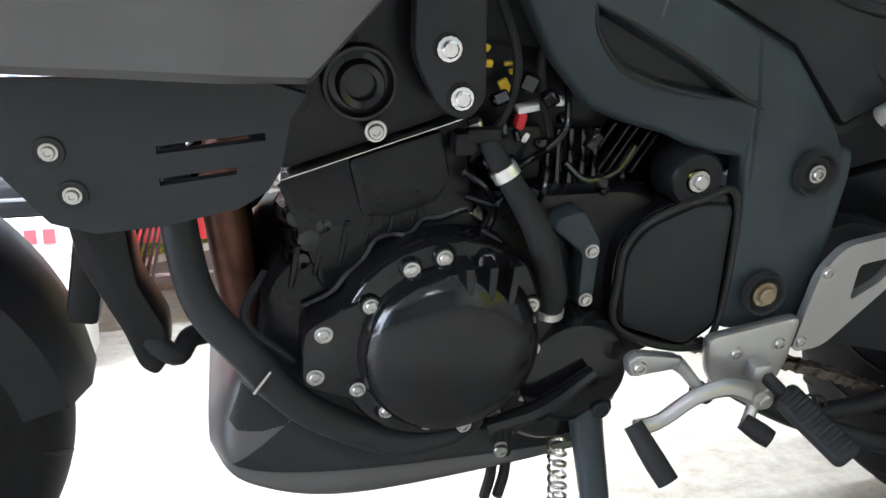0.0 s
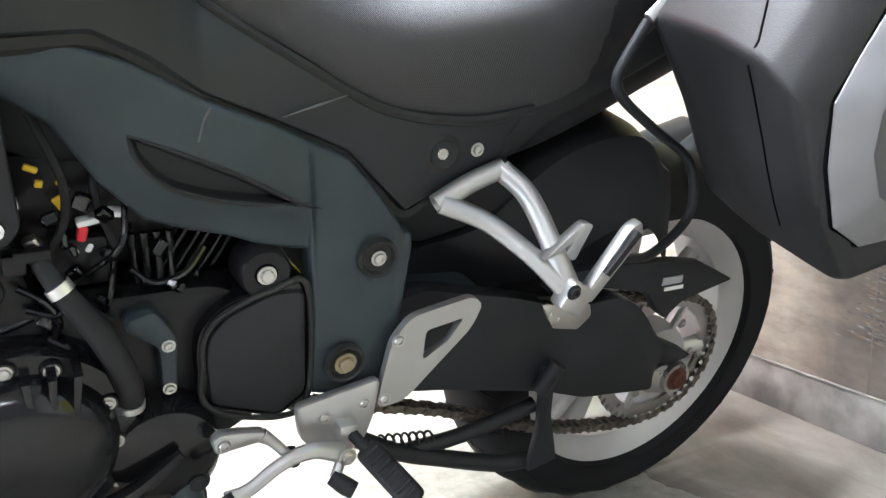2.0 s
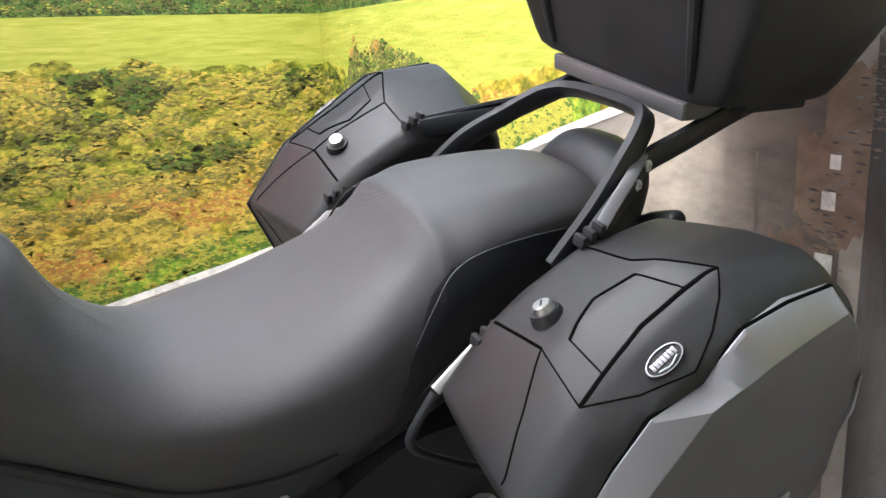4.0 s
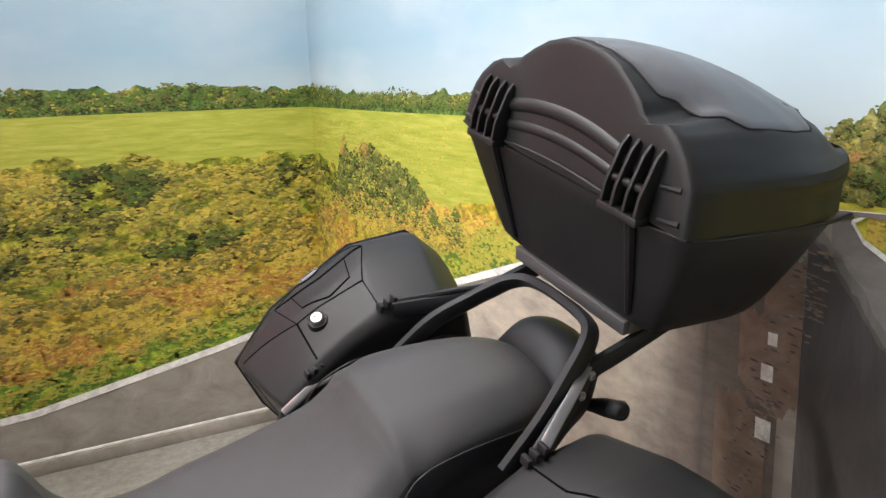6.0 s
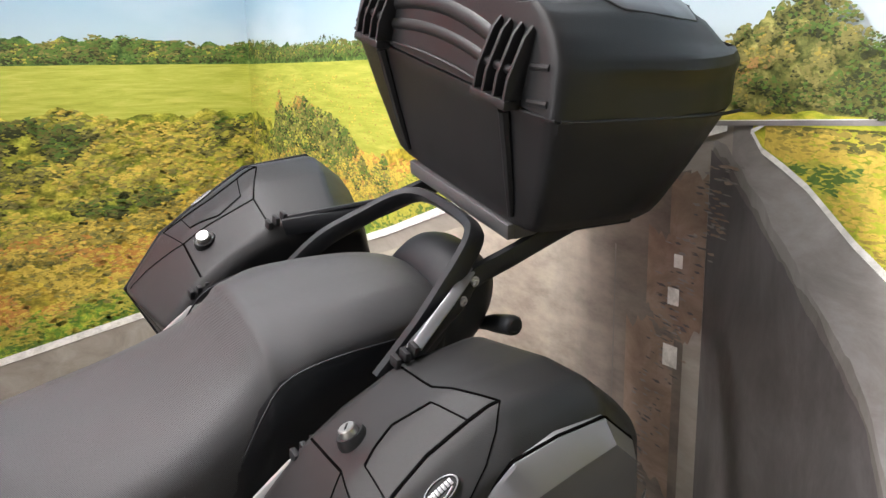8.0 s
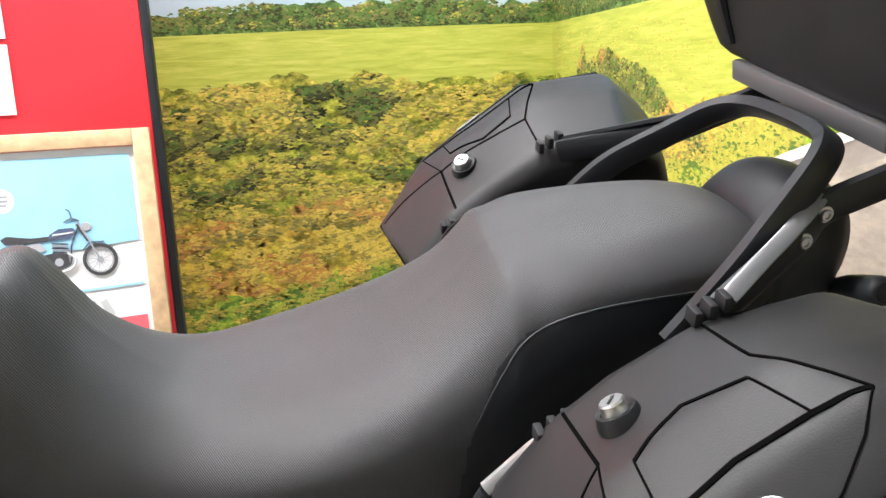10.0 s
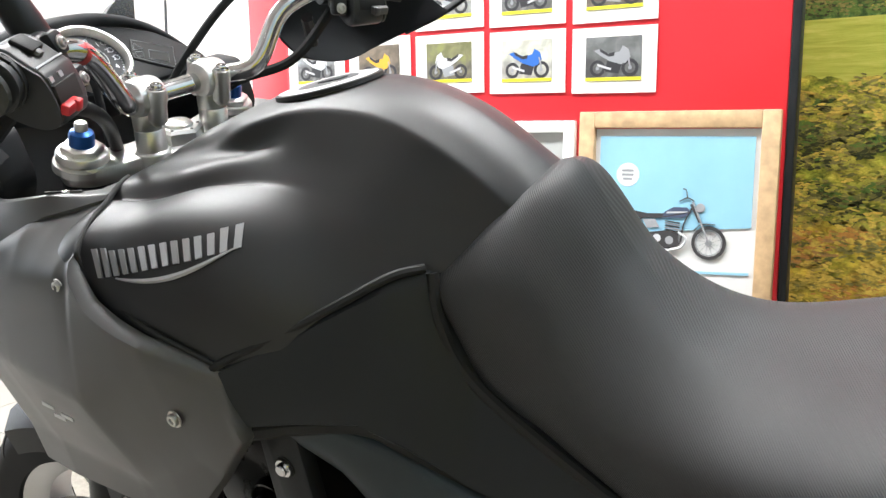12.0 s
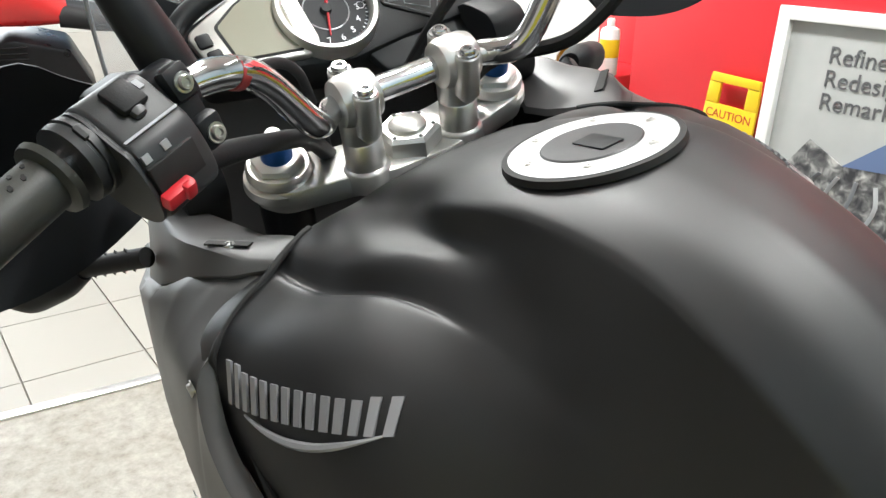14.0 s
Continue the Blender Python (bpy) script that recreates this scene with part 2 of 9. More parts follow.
def poly_inside(pts, x, z):
    hit = False
    k = len(pts)
    for i in range(k):
        (a, b), (c, d) = pts[i], pts[(i + 1) % k]
        if (b > z) != (d > z) and x < (c - a) * (z - b) / (d - b) + a:
            hit = not hit
    return hit


def poly_dist(pts, x, z):
    best = 9.0
    k = len(pts)
    for i in range(k):
        a, c = Vector(pts[i]), Vector(pts[(i + 1) % k])
        e = c - a
        t = max(0, min(1, (Vector((x, z)) - a).dot(e) / max(1e-9, e.length_squared)))
        best = min(best, (Vector((x, z)) - a - e * t).length)
    return best


BOLTS = {}


def bolt(at, parent, r=0.009, out=(0, -1, 0), material=None, kind="socket"):
    """A cap screw with a washer, standing out of a face."""
    key = (round(r, 4), kind, material.name if material else "")
    if key not in BOLTS:
        prof = [(0.0001, 0.3 * r), (0.42 * r, 0.3 * r), (0.5 * r, 0.62 * r), (0.8 * r, 0.62 * r), (0.95 * r, 0.45 * r), (0.97 * r, 0.1 * r), (1.3 * r, 0.08 * r), (1.34 * r, -0.1 * r)]
        if kind == "hex":
            bm = lathe([(0.0001, 0.75 * r), (0.75 * r, 0.75 * r), (0.92 * r, 0.6 * r), (0.92 * r, 0.15 * r), (1.35 * r, 0.12 * r), (1.4 * r, -0.1 * r)], 12, "z")
        else:
            bm = lathe(prof, 14, "z")
        ob = part("bolt", bm, material or STEEL)
        BOLTS[key] = ob
        first = ob
    else:
        first = again(BOLTS[key])
    first.parent = parent
    turn = Vector(out).to_track_quat("Z", "Y").to_matrix().to_4x4()
    first.matrix_basis = Matrix.Translation(at) @ turn
    return first


# ---- the room ----
CORNER = Vector((1.375, 2.0))          # where the two papered walls meet
TURN_X = 0.028                         # the side wall leans this much in x per metre of y


def wall_at(s, z, d=0.0):
    """A place on the papered walls: s runs along the back wall in x and then down the side wall."""
    if s <= CORNER.x:
        x, y = s, CORNER.y - d
        if abs(s - CORNER.x) < 1e-6:
            x = s - d
        return Vector((x, y, z))
    y = CORNER.y - (s - CORNER.x)
    return Vector((CORNER.x + (y - CORNER.y) * TURN_X - d, y, z))


def side_s(y):
    return CORNER.x + CORNER.y - y


def print_layer(name, s0, s1, low, high, d, material, parent, step=0.02, label=""):
    ss = sorted({round(s0 + i * step, 5) for i in range(int((s1 - s0) / step) + 1)} | {s1} | ({CORNER.x} if s0 < CORNER.x < s1 else set()))
    rows = []
    for s in ss:
        a, b = low(s), high(s)
        rows.append([wall_at(s, a + (b - a) * k / 3, d) for k in range(4)])
    bm = skin(rows)
    return part(name, bm, material, parent, label)


def printed(name, stops, scale=(14, 14, 26), detail=8.0, rough=0.55, dark=None, clump=0.0, patch=None):
    """Ink on paper: leafy or grassy colours, clumped and patchy."""
    m = mat(name, (0.5, 0.5, 0.5), rough, spec=0.3)
    b = m.node_tree.nodes["Principled BSDF"]
    v = coords(m, scale, True)
    n1 = N(m, "ShaderNodeTexNoise", Scale=1.0, Detail=detail, Roughness=0.72, Distortion=0.5)
    L(m, v, n1.inputs["Vector"])
    col = ramp(m, n1.outputs[0], stops)
    if patch:
        v3 = coords(m, tuple(c * 0.13 for c in scale), True)
        n3 = N(m, "ShaderNodeTexNoise", Scale=1.0, Detail=4.0, Roughness=0.6)
        L(m, v3, n3.inputs["Vector"])
        col = mixc(m, ramp(m, n3.outputs[0], [(0.44, (0, 0, 0)), (0.60, (0.75, 0.75, 0.75))]), col, mixc(m, 1.0, col, patch, "MULTIPLY"))
    if clump:
        wob = N(m, "ShaderNodeTexNoise", Scale=1.6, Detail=3.0)
        L(m, v, wob.inputs["Vector"])
        add = m.node_tree.nodes.new("ShaderNodeVectorMath")
        L(m, v, add.inputs[0])
        L(m, wob.outputs["Color"], add.inputs[1])
        vo = N(m, "ShaderNodeTexVoronoi", Scale=clump)
        L(m, add.outputs[0], vo.inputs["Vector"])
        col = mixc(m, 1.0, col, ramp(m, vo.outputs["Distance"], [(0.30, (1.15, 1.12, 1.05)), (0.62, (0.62, 0.66, 0.55)), (0.85, (0.30, 0.36, 0.26))]), "MULTIPLY")
    if dark:
        v2 = coords(m, tuple(c * 0.30 for c in scale), True)
        n2 = N(m, "ShaderNodeTexNoise", Scale=1.0, Detail=6.0, Roughness=0.65)
        L(m, v2, n2.inputs["Vector"])
        shade = ramp(m, n2.outputs[0], [(0.38, dark), (0.52, (1, 1, 1))])
        col = mixc(m, 1.0, col, shade, "MULTIPLY")
    L(m, col, b.inputs["Base Color"])
    return m


def two_prints(name, lo_y, hi_y, a, b):
    """One ink running softly into another along y, streaked like worn asphalt."""
    m = mat(name, (0.4, 0.4, 0.4), 0.55, spec=0.3)
    g = m.node_tree.nodes.new("ShaderNodeNewGeometry")
    sp = m.node_tree.nodes.new("ShaderNodeSeparateXYZ")
    L(m, g.outputs["Position"], sp.inputs[0])
    n = N(m, "ShaderNodeTexNoise", Scale=1.0, Detail=7.0, Roughness=0.65)
    L(m, coords(m, (9, 9, 2.2), True), n.inputs["Vector"])
    ad = m.node_tree.nodes.new("ShaderNodeMath")
    ad.operation = 'MULTIPLY_ADD'
    L(m, n.outputs[0], ad.inputs[0])
    ad.inputs[1].default_value = 0.12
    L(m, sp.outputs["Y"], ad.inputs[2])
    r = N(m, "ShaderNodeMapRange", **{"From Min": lo_y + 0.06, "From Max": hi_y + 0.06})
    L(m, ad.outputs[0], r.inputs[0])
    n2 = N(m, "ShaderNodeTexNoise", Scale=1.0, Detail=8.0, Roughness=0.7)
    L(m, coords(m, (7, 7, 18), True), n2.inputs["Vector"])
    tone = ramp(m, n2.outputs[0], [(0.32, (0.66, 0.65, 0.64)), (0.5, (1.0, 1.0, 1.0)), (0.68, (1.32, 1.28, 1.24))])
    L(m, mixc(m, 1.0, mixc(m, r.outputs[0], b, a), tone, "MULTIPLY"), m.node_tree.nodes["Principled BSDF"].inputs["Base Color"])
    return m


def sky_print():
    m = mat("printed_sky", (0.6, 0.75, 0.85), 0.5, spec=0.3)
    b = m.node_tree.nodes["Principled BSDF"]
    g = m.node_tree.nodes.new("ShaderNodeNewGeometry")
    sp = m.node_tree.nodes.new("ShaderNodeSeparateXYZ")
    L(m, g.outputs["Position"], sp.inputs[0])
    r = N(m, "ShaderNodeMapRange", **{"From Min": 1.3, "From Max": 2.4})
    L(m, sp.outputs["Z"], r.inputs[0])
    c = ramp(m, r.outputs[0], [(0.0, (0.44, 0.52, 0.54)), (0.22, (0.29, 0.42, 0.50)), (0.6, (0.35, 0.445, 0.50)), (1.0, (0.46, 0.51, 0.535))])
    n = N(m, "ShaderNodeTexNoise", Scale=1.4, Detail=4.0)
    L(m, coords(m, (1, 1, 2.5), True), n.inputs["Vector"])
    c = mixc(m, ramp(m, n.outputs[0], [(0.45, (0, 0, 0)), (0.75, (0.5, 0.5, 0.5))]), c, (0.58, 0.62, 0.64))
    L(m, c, b.inputs["Base Color"])
    return m


INK_SKY = sky_print()
INK_TREES = printed("printed_treeline", [(0.30, (0.02, 0.05, 0.012)), (0.48, (0.08, 0.16, 0.035)), (0.66, (0.26, 0.33, 0.09))], (50, 50, 60), 8.0, clump=0.5)
INK_FIELD = printed("printed_meadow", [(0.3, (0.26, 0.29, 0.030)), (0.5, (0.38, 0.40, 0.060)), (0.7, (0.52, 0.49, 0.11))], (5, 5, 60), 6.0)
INK_BUSH = printed("printed_scrub", [(0.30, (0.07, 0.085, 0.010)), (0.42, (0.27, 0.26, 0.025)), (0.52, (0.46, 0.40, 0.060)), (0.62, (0.62, 0.53, 0.09)), (0.76, (0.70, 0.61, 0.22))], (46, 46, 72), 9.0, dark=(0.55, 0.58, 0.42), clump=0.42, patch=(0.60, 0.85, 0.55))
INK_HEATH = printed("printed_heath", [(0.28, (0.20, 0.13, 0.014)), (0.43, (0.46, 0.34, 0.045)), (0.58, (0.64, 0.52, 0.065)), (0.75, (0.80, 0.62, 0.20))], (44, 44, 70), 9.0, dark=(0.60, 0.66, 0.40), clump=0.5, patch=(0.88, 0.66, 0.72))
INK_GRASS = printed("printed_grass", [(0.30, (0.04, 0.10, 0.010)), (0.46, (0.15, 0.29, 0.03)), (0.60, (0.42, 0.44, 0.05)), (0.76, (0.66, 0.56, 0.09))], (42, 42, 60), 9.0, clump=0.6)
INK_DARKBUSH = printed("printed_dark_bush", [(0.30, (0.05, 0.06, 0.018)), (0.46, (0.17, 0.18, 0.045)), (0.58, (0.34, 0.32, 0.10)), (0.74, (0.54, 0.46, 0.17))], (60, 60, 80), 9.0, clump=0.5)
INK_VERGE = printed("printed_verge", [(0.30, (0.16, 0.22, 0.02)), (0.47, (0.42, 0.44, 0.035)), (0.6, (0.62, 0.52, 0.06)), (0.75, (0.68, 0.55, 0.14))], (22, 22, 40), 8.0)
INK_ROAD = printed("printed_road", [(0.3, (0.20, 0.18, 0.155)), (0.5, (0.28, 0.25, 0.215)), (0.7, (0.36, 0.33, 0.29))], (6, 3, 10), 8.0)
INK_SAND = two_prints("printed_pale_road", -0.12, 0.02, (0.38, 0.335, 0.275), (0.15, 0.125, 0.105))
INK_TRACK = printed("printed_dark_track", [(0.3, (0.052, 0.046, 0.042)), (0.5, (0.072, 0.064, 0.059)), (0.7, (0.102, 0.092, 0.086))], (10, 10, 3), 7.0, patch=(1.35, 1.38, 1.45))
INK_EDGE1 = printed("printed_track_edge", [(0.3, (0.14, 0.125, 0.112)), (0.5, (0.20, 0.182, 0.168)), (0.7, (0.27, 0.255, 0.24))], (10, 10, 3), 7.0)
INK_EDGE2 = printed("printed_track_verge", [(0.3, (0.09, 0.078, 0.070)), (0.5, (0.135, 0.12, 0.108)), (0.7, (0.19, 0.17, 0.158))], (10, 10, 3), 7.0)
INK_GREYROAD = printed("printed_grey_road", [(0.3, (0.18, 0.164, 0.150)), (0.5, (0.25, 0.230, 0.214)), (0.7, (0.33, 0.312, 0.296))], (6, 6, 9), 8.0, patch=(1.28, 1.32, 1.42))
INK_BROWN = printed("printed_brown_patch", [(0.3, (0.15, 0.10, 0.072)), (0.5, (0.22, 0.155, 0.115)), (0.7, (0.29, 0.225, 0.18))], (30, 10, 14), 6.0)
INK_LINE = printed("printed_white_line", [(0.3, (0.47, 0.455, 0.415)), (0.6, (0.86, 0.84, 0.79))], (20, 20, 30), 4.0)
PLASTER = worn("wall_plaster", (0.70, 0.68, 0.64), 0.7, vary=0.05, grain=200)

room_walls = part("wall_back", block(9.4, 0.12, 3.2, (-3.2, 2.063, 1.6), 0), PLASTER, kind="structure")
tagged(room_walls, "plain plastered wall behind the printed mural", "wall")
side_mid = wall_at(side_s(-2.4), 1.6, -0.063)
w = part("wall_side", block(0.12, 9.0, 3.2, (0, 0, 0), 0), PLASTER, kind="structure")
w.matrix_world = Matrix.Translation((side_mid.x, -2.4, 1.6)) @ pose(0, 0, 0, 0, 0, -math.degrees(math.atan(TURN_X)))
tagged(w, "plain plastered side wall behind the printed mural", "wall")
# unseen wall; its grey sets how much light the near side gets back
DARKWALL = worn("unseen_wall_grey", (0.24, 0.24, 0.25), 0.6, vary=0.1, grain=200)
w = part("wall_camera", block(9.6, 0.12, 3.2, (-3.2, -6.7, 1.6), 0), DARKWALL, kind="structure")
tagged(w, "unseen grey wall behind the camera, added to dim light from that side", "wall")
w = part("ceiling", block(9.8, 9.2, 0.1, (-3.2, -2.4, 3.26), 0), PLASTER, kind="structure")
tagged(w, "plain white showroom ceiling", "ceiling")


def rough_edge(base, amp, scale, seed):
    return lambda s: base(s) + amp * (noise.fractal(Vector((s * scale, seed, 0)), 0.9, 2.1, 4))


mural = thing("wall_mural", Matrix(), "printed wallpaper of a country road through yellow scrub", "mural")
mural["kind"] = "structure"
S0, S1 = -1.9, side_s(-2.6)
line_left = [(-1.9, -0.15, 0), (-0.07, 0.21, 0), (0.21, 0.225, 0), (0.55, 0.285, 0), (0.91, 0.35, 0), (CORNER.x, 0.45, 0), (side_s(1.5), 0.60, 0), (side_s(0.77), 0.82, 0), (side_s(0.40), 0.945, 0), (side_s(0.0), 1.065, 0), (side_s(-0.36), 1.165, 0), (side_s(-0.43), 1.185, 0)]
line_right = [(side_s(-0.477), 1.175, 0), (side_s(-0.485), 1.157, 0), (side_s(-0.50), 1.146, 0), (side_s(-0.53), 1.131, 0), (side_s(-0.58), 1.10, 0), (side_s(-0.656), 1.033, 0), (side_s(-0.79), 0.937, 0), (side_s(-1.2), 0.70, 0), (side_s(-2.6), 0.1, 0)]


def tree_mass(q):
    return float(np.interp(q, [side_s(-0.42), side_s(-0.475), side_s(-0.514), side_s(-0.544), side_s(-0.59), side_s(-0.64), side_s(-0.75), side_s(-1.6)], [1.30, 1.335, 1.365, 1.37, 1.35, 1.31, 1.24, 1.235]))


def bush_shape(q):
    u = q - CORNER.x
    return float(np.interp(u, [0.26, 0.30, 0.36, 0.41, 0.47, 0.55, 0.62, 0.70, 0.80, 0.88, 0.98, 1.06, 1.12, 1.17, 1.22, 1.26], [0.97, 1.12, 1.205, 1.14, 1.16, 1.21, 1.18, 1.15, 1.145, 1.125, 1.08, 1.02, 0.965, 1.0, 1.03, 0.965]))


def left_z(s):
    return along(line_left, s).y


def right_z(s):
    return along(line_right, s).y


print_layer("sky", S0, S1, lambda s: 0.0, lambda s: 3.2, 0.002, INK_SKY, mural, 0.2)
print_layer("treeline", S0, side_s(0.2), lambda s: 1.27, rough_edge(lambda s: 1.385 + 0.02 * math.sin(s * 2.1), 0.035, 9, 3.1), 0.003, INK_TREES, mural, 0.008)
print_layer("meadow", S0, side_s(-0.4), left_z, lambda s: 1.312 + 0.004 * math.sin(2 * s), 0.004, INK_FIELD, mural)
print_layer("scrub", S0, CORNER.x + 0.25, left_z, rough_edge(lambda s: 1.12 + 0.02 * math.sin(3 * s), 0.05, 7, 8.3), 0.005, INK_BUSH, mural, 0.008)
print_layer("heath", S0, side_s(-0.3), left_z, rough_edge(lambda s: left_z(s) + (0.42 if s < CORNER.x else max(0.02, 0.42 - 0.17 * (s - CORNER.x))), 0.05, 6, 1.7), 0.006, INK_HEATH, mural, 0.008)
print_layer("dark_bush", CORNER.x + 0.27, CORNER.x + 1.25, lambda s: 0.935 + 0.01 * math.sin(9 * s), rough_edge(lambda s: max(0.94, bush_shape(s) - 0.03), 0.02, 14, 5.2), 0.007, INK_DARKBUSH, mural, 0.005)
print_layer("grass", S0, side_s(0.25), left_z, rough_edge(lambda s: left_z(s) + 0.13 - 0.03 * max(0, s - CORNER.x), 0.04, 8, 4.4), 0.0075, INK_GRASS, mural, 0.008)
print_layer("road", S0, side_s(-0.44), lambda s: 0.0, left_z, 0.008, INK_ROAD, mural)
print_layer("road_beyond", side_s(-0.44), S1, lambda s: 0.0, lambda s: 1.185, 0.008, INK_GREYROAD, mural)
print_layer("pale_road", CORNER.x + 0.2, side_s(-0.36), lambda s: 0.0, lambda s: left_z(s) - 0.06, 0.009, INK_SAND, mural)
TRACK_S, TRACK_Z = [side_s(y) for y in (-0.385, -0.40, -0.43, -0.49, -0.587, -0.654, -0.70, -0.80, -0.90)], [1.09, 1.135, 1.112, 1.044, 0.923, 0.84, 0.76, 0.45, 0.0]
for k, (shift, ink) in enumerate(((0.026, INK_EDGE1), (0.012, INK_EDGE2), (0.0, INK_TRACK))):
    print_layer("dark_track", side_s(-0.40), side_s(-0.95), lambda s: 0.0, rough_edge(lambda s, h=shift: max(0.001, float(np.interp(s - 0.3 * h, TRACK_S, TRACK_Z)) + h), 0.014, 24, 2.2 + k), 0.0088 + 0.0004 * k, ink, mural, 0.006)
for y0, y1, z0, z1 in ((-0.27, -0.40, 0.82, 0.99), (-0.22, -0.34, 0.50, 0.80), (-0.32, -0.40, 0.99, 1.10)):
    print_layer("brown_patch", side_s(y0), side_s(y1), rough_edge(lambda s, z=z0: z, 0.05, 30, z0), rough_edge(lambda s, z=z1: z, 0.04, 30, z1), 0.0105, INK_BROWN, mural, 0.006)
for y, z, a in ((-0.333, 0.77, 0.034), (-0.335, 0.88, 0.026), (-0.343, 0.945, 0.02)):
    print_layer("pale_mark", side_s(y + a / 2), side_s(y - a / 2), lambda s, z=z, a=a: z - a * 0.6, lambda s, z=z, a=a: z + a * 0.6, 0.0115, INK_LINE, mural)
print_layer("verge", side_s(-0.477), S1, right_z, lambda s: 1.205, 0.009, INK_VERGE, mural)
print_layer("tree_clump", side_s(-0.34), side_s(-1.6), lambda s: 1.203, rough_edge(lambda s: tree_mass(s), 0.03, 26, 6.1), 0.0105, INK_DARKBUSH, mural, 0.005)
print_layer("road_line", S0, side_s(-0.43), lambda s: left_z(s) - (0.014 if s < CORNER.x else 0.012), lambda s: left_z(s) + (0.014 if s < CORNER.x else 0.010), 0.011, INK_LINE, mural)
print_layer("road_line", side_s(-0.477), S1, lambda s: right_z(s) - 0.005 - 0.02 * max(0, s - side_s(-0.477)), lambda s: right_z(s) + 0.004, 0.0115, INK_LINE, mural)
print_layer("road_line", side_s(-0.475), side_s(-0.500), lambda s: 1.170 + 0.6 * (s - side_s(-0.475)), lambda s: 1.178 + 0.4 * (s - side_s(-0.475)), 0.0116, INK_LINE, mural, 0.005)
print_layer("far_verge", side_s(-0.36), S1, lambda s: 1.186, rough_edge(lambda s: 1.206, 0.008, 30, 7.7), 0.0111, INK_VERGE, mural)
print_layer("side_road", side_s(-0.40), S1, lambda s: 1.180 + 0.047 * (s - side_s(-0.40)), lambda s: 1.1875 + 0.047 * (s - side_s(-0.40)), 0.0118, INK_GREYROAD, mural)
print_layer("side_road_edge", side_s(-0.40), S1, lambda s: 1.1875 + 0.047 * (s - side_s(-0.40)), lambda s: 1.1890 + 0.047 * (s - side_s(-0.40)), 0.0119, INK_LINE, mural)


INKS = [printed("printed_stroke", [(0.3, tuple(0.7 * c for c in col)), (0.7, tuple(1.25 * c for c in col))], (60, 60, 60), 5.0) for col in ((0.040, 0.047, 0.014), (0.14, 0.135, 0.034), (0.36, 0.28, 0.055), (0.60, 0.44, 0.075), (0.50, 0.24, 0.055), (0.095, 0.165, 0.028), (0.40, 0.37, 0.055), (0.22, 0.20, 0.058), (0.36, 0.21, 0.07))]


def stroke_field(s0, s1, low, high, n, size, d, pick, seed):
    """Short printed strokes of leaf and grass in several inks; pick(s, z, u) names the ink."""
    rs = random.Random(seed)
    bms = [bmesh.new() for _ in INKS]
    for _ in range(n):
        q = rs.uniform(s0, s1)
        a, b = low(q), high(q)
        z = a + (b - a) * rs.random()
        bm = bms[pick(q, z, rs.random())]
        r = size * rs.uniform(0.5, 1.3)
        dd = d + rs.uniform(0, 0.00045)
        tilt = rs.uniform(-0.3, 0.3)
        vs = []
        for i in range(6):
            an = math.pi / 3 * i + rs.uniform(-0.3, 0.3)
            u, v = 1.7 * r * math.cos(an), 0.55 * r * math.sin(an)
            vs.append(bm.verts.new(wall_at(min(max(q + u, s0), s1), z + v + tilt * u, dd)))
        bm.faces.new(vs)
    for bm, ink in zip(bms, INKS):
        if len(bm.faces):
            part("leaf_strokes", bm, ink, mural, kind="stuff")
        else:
            bm.free()


def clump_field(s0, s1, low, high, n, size, per, leaf, d, span, pick, seed, wide=1.5, aspect=1.7):
    """Printed foliage in clumps, lit above and dark below; pick(s, z, u) gives a clump's four inks from shade to light."""
    rs = random.Random(seed)
    bms = [bmesh.new() for _ in INKS]
    spots = []
    for _ in range(n):
        q = rs.uniform(s0, s1)
        a, b = low(q), high(q)
        if b > a:
            spots.append((a + (b - a) * rs.random(), q))
    spots.sort(reverse=True)
    for k, (zc, qc) in enumerate(spots):
        inks = pick(qc, zc, rs.random())
        r = size * rs.uniform(0.55, 1.3)
        dd = d + span * k / len(spots)
        for j in range(per):
            an, rr = rs.uniform(0, 2 * math.pi), math.sqrt(rs.random())
            u, v = wide * rr * math.cos(an), rr * math.sin(an)
            q, z = qc + u * r, zc + v * r
            if z > high(min(max(q, s0), s1)) + 0.4 * size or z < low(min(max(q, s0), s1)):
                continue
            tone = 0.5 + 0.42 * v - 0.10 * u + rs.gauss(0, 0.20)
            bm = bms[inks[min(3, max(0, int(4 * tone)))]]
            e = leaf * rs.uniform(0.6, 1.4)
            tilt = rs.uniform(-0.35, 0.35)
            vs = []
            for i in range(6):
                a6 = math.pi / 3 * i + rs.uniform(-0.3, 0.3)
                x6, y6 = aspect * e * math.cos(a6), e * math.sin(a6) * 0.62
                vs.append(bm.verts.new(wall_at(min(max(q + x6, s0), s1), z + y6 + tilt * x6, dd + span / len(spots) * j / per)))
            bm.faces.new(vs)
    for bm, ink in zip(bms, INKS):
        if len(bm.faces):
            part("leaf_clump", bm, ink, mural, kind="stuff")
        else:
            bm.free()


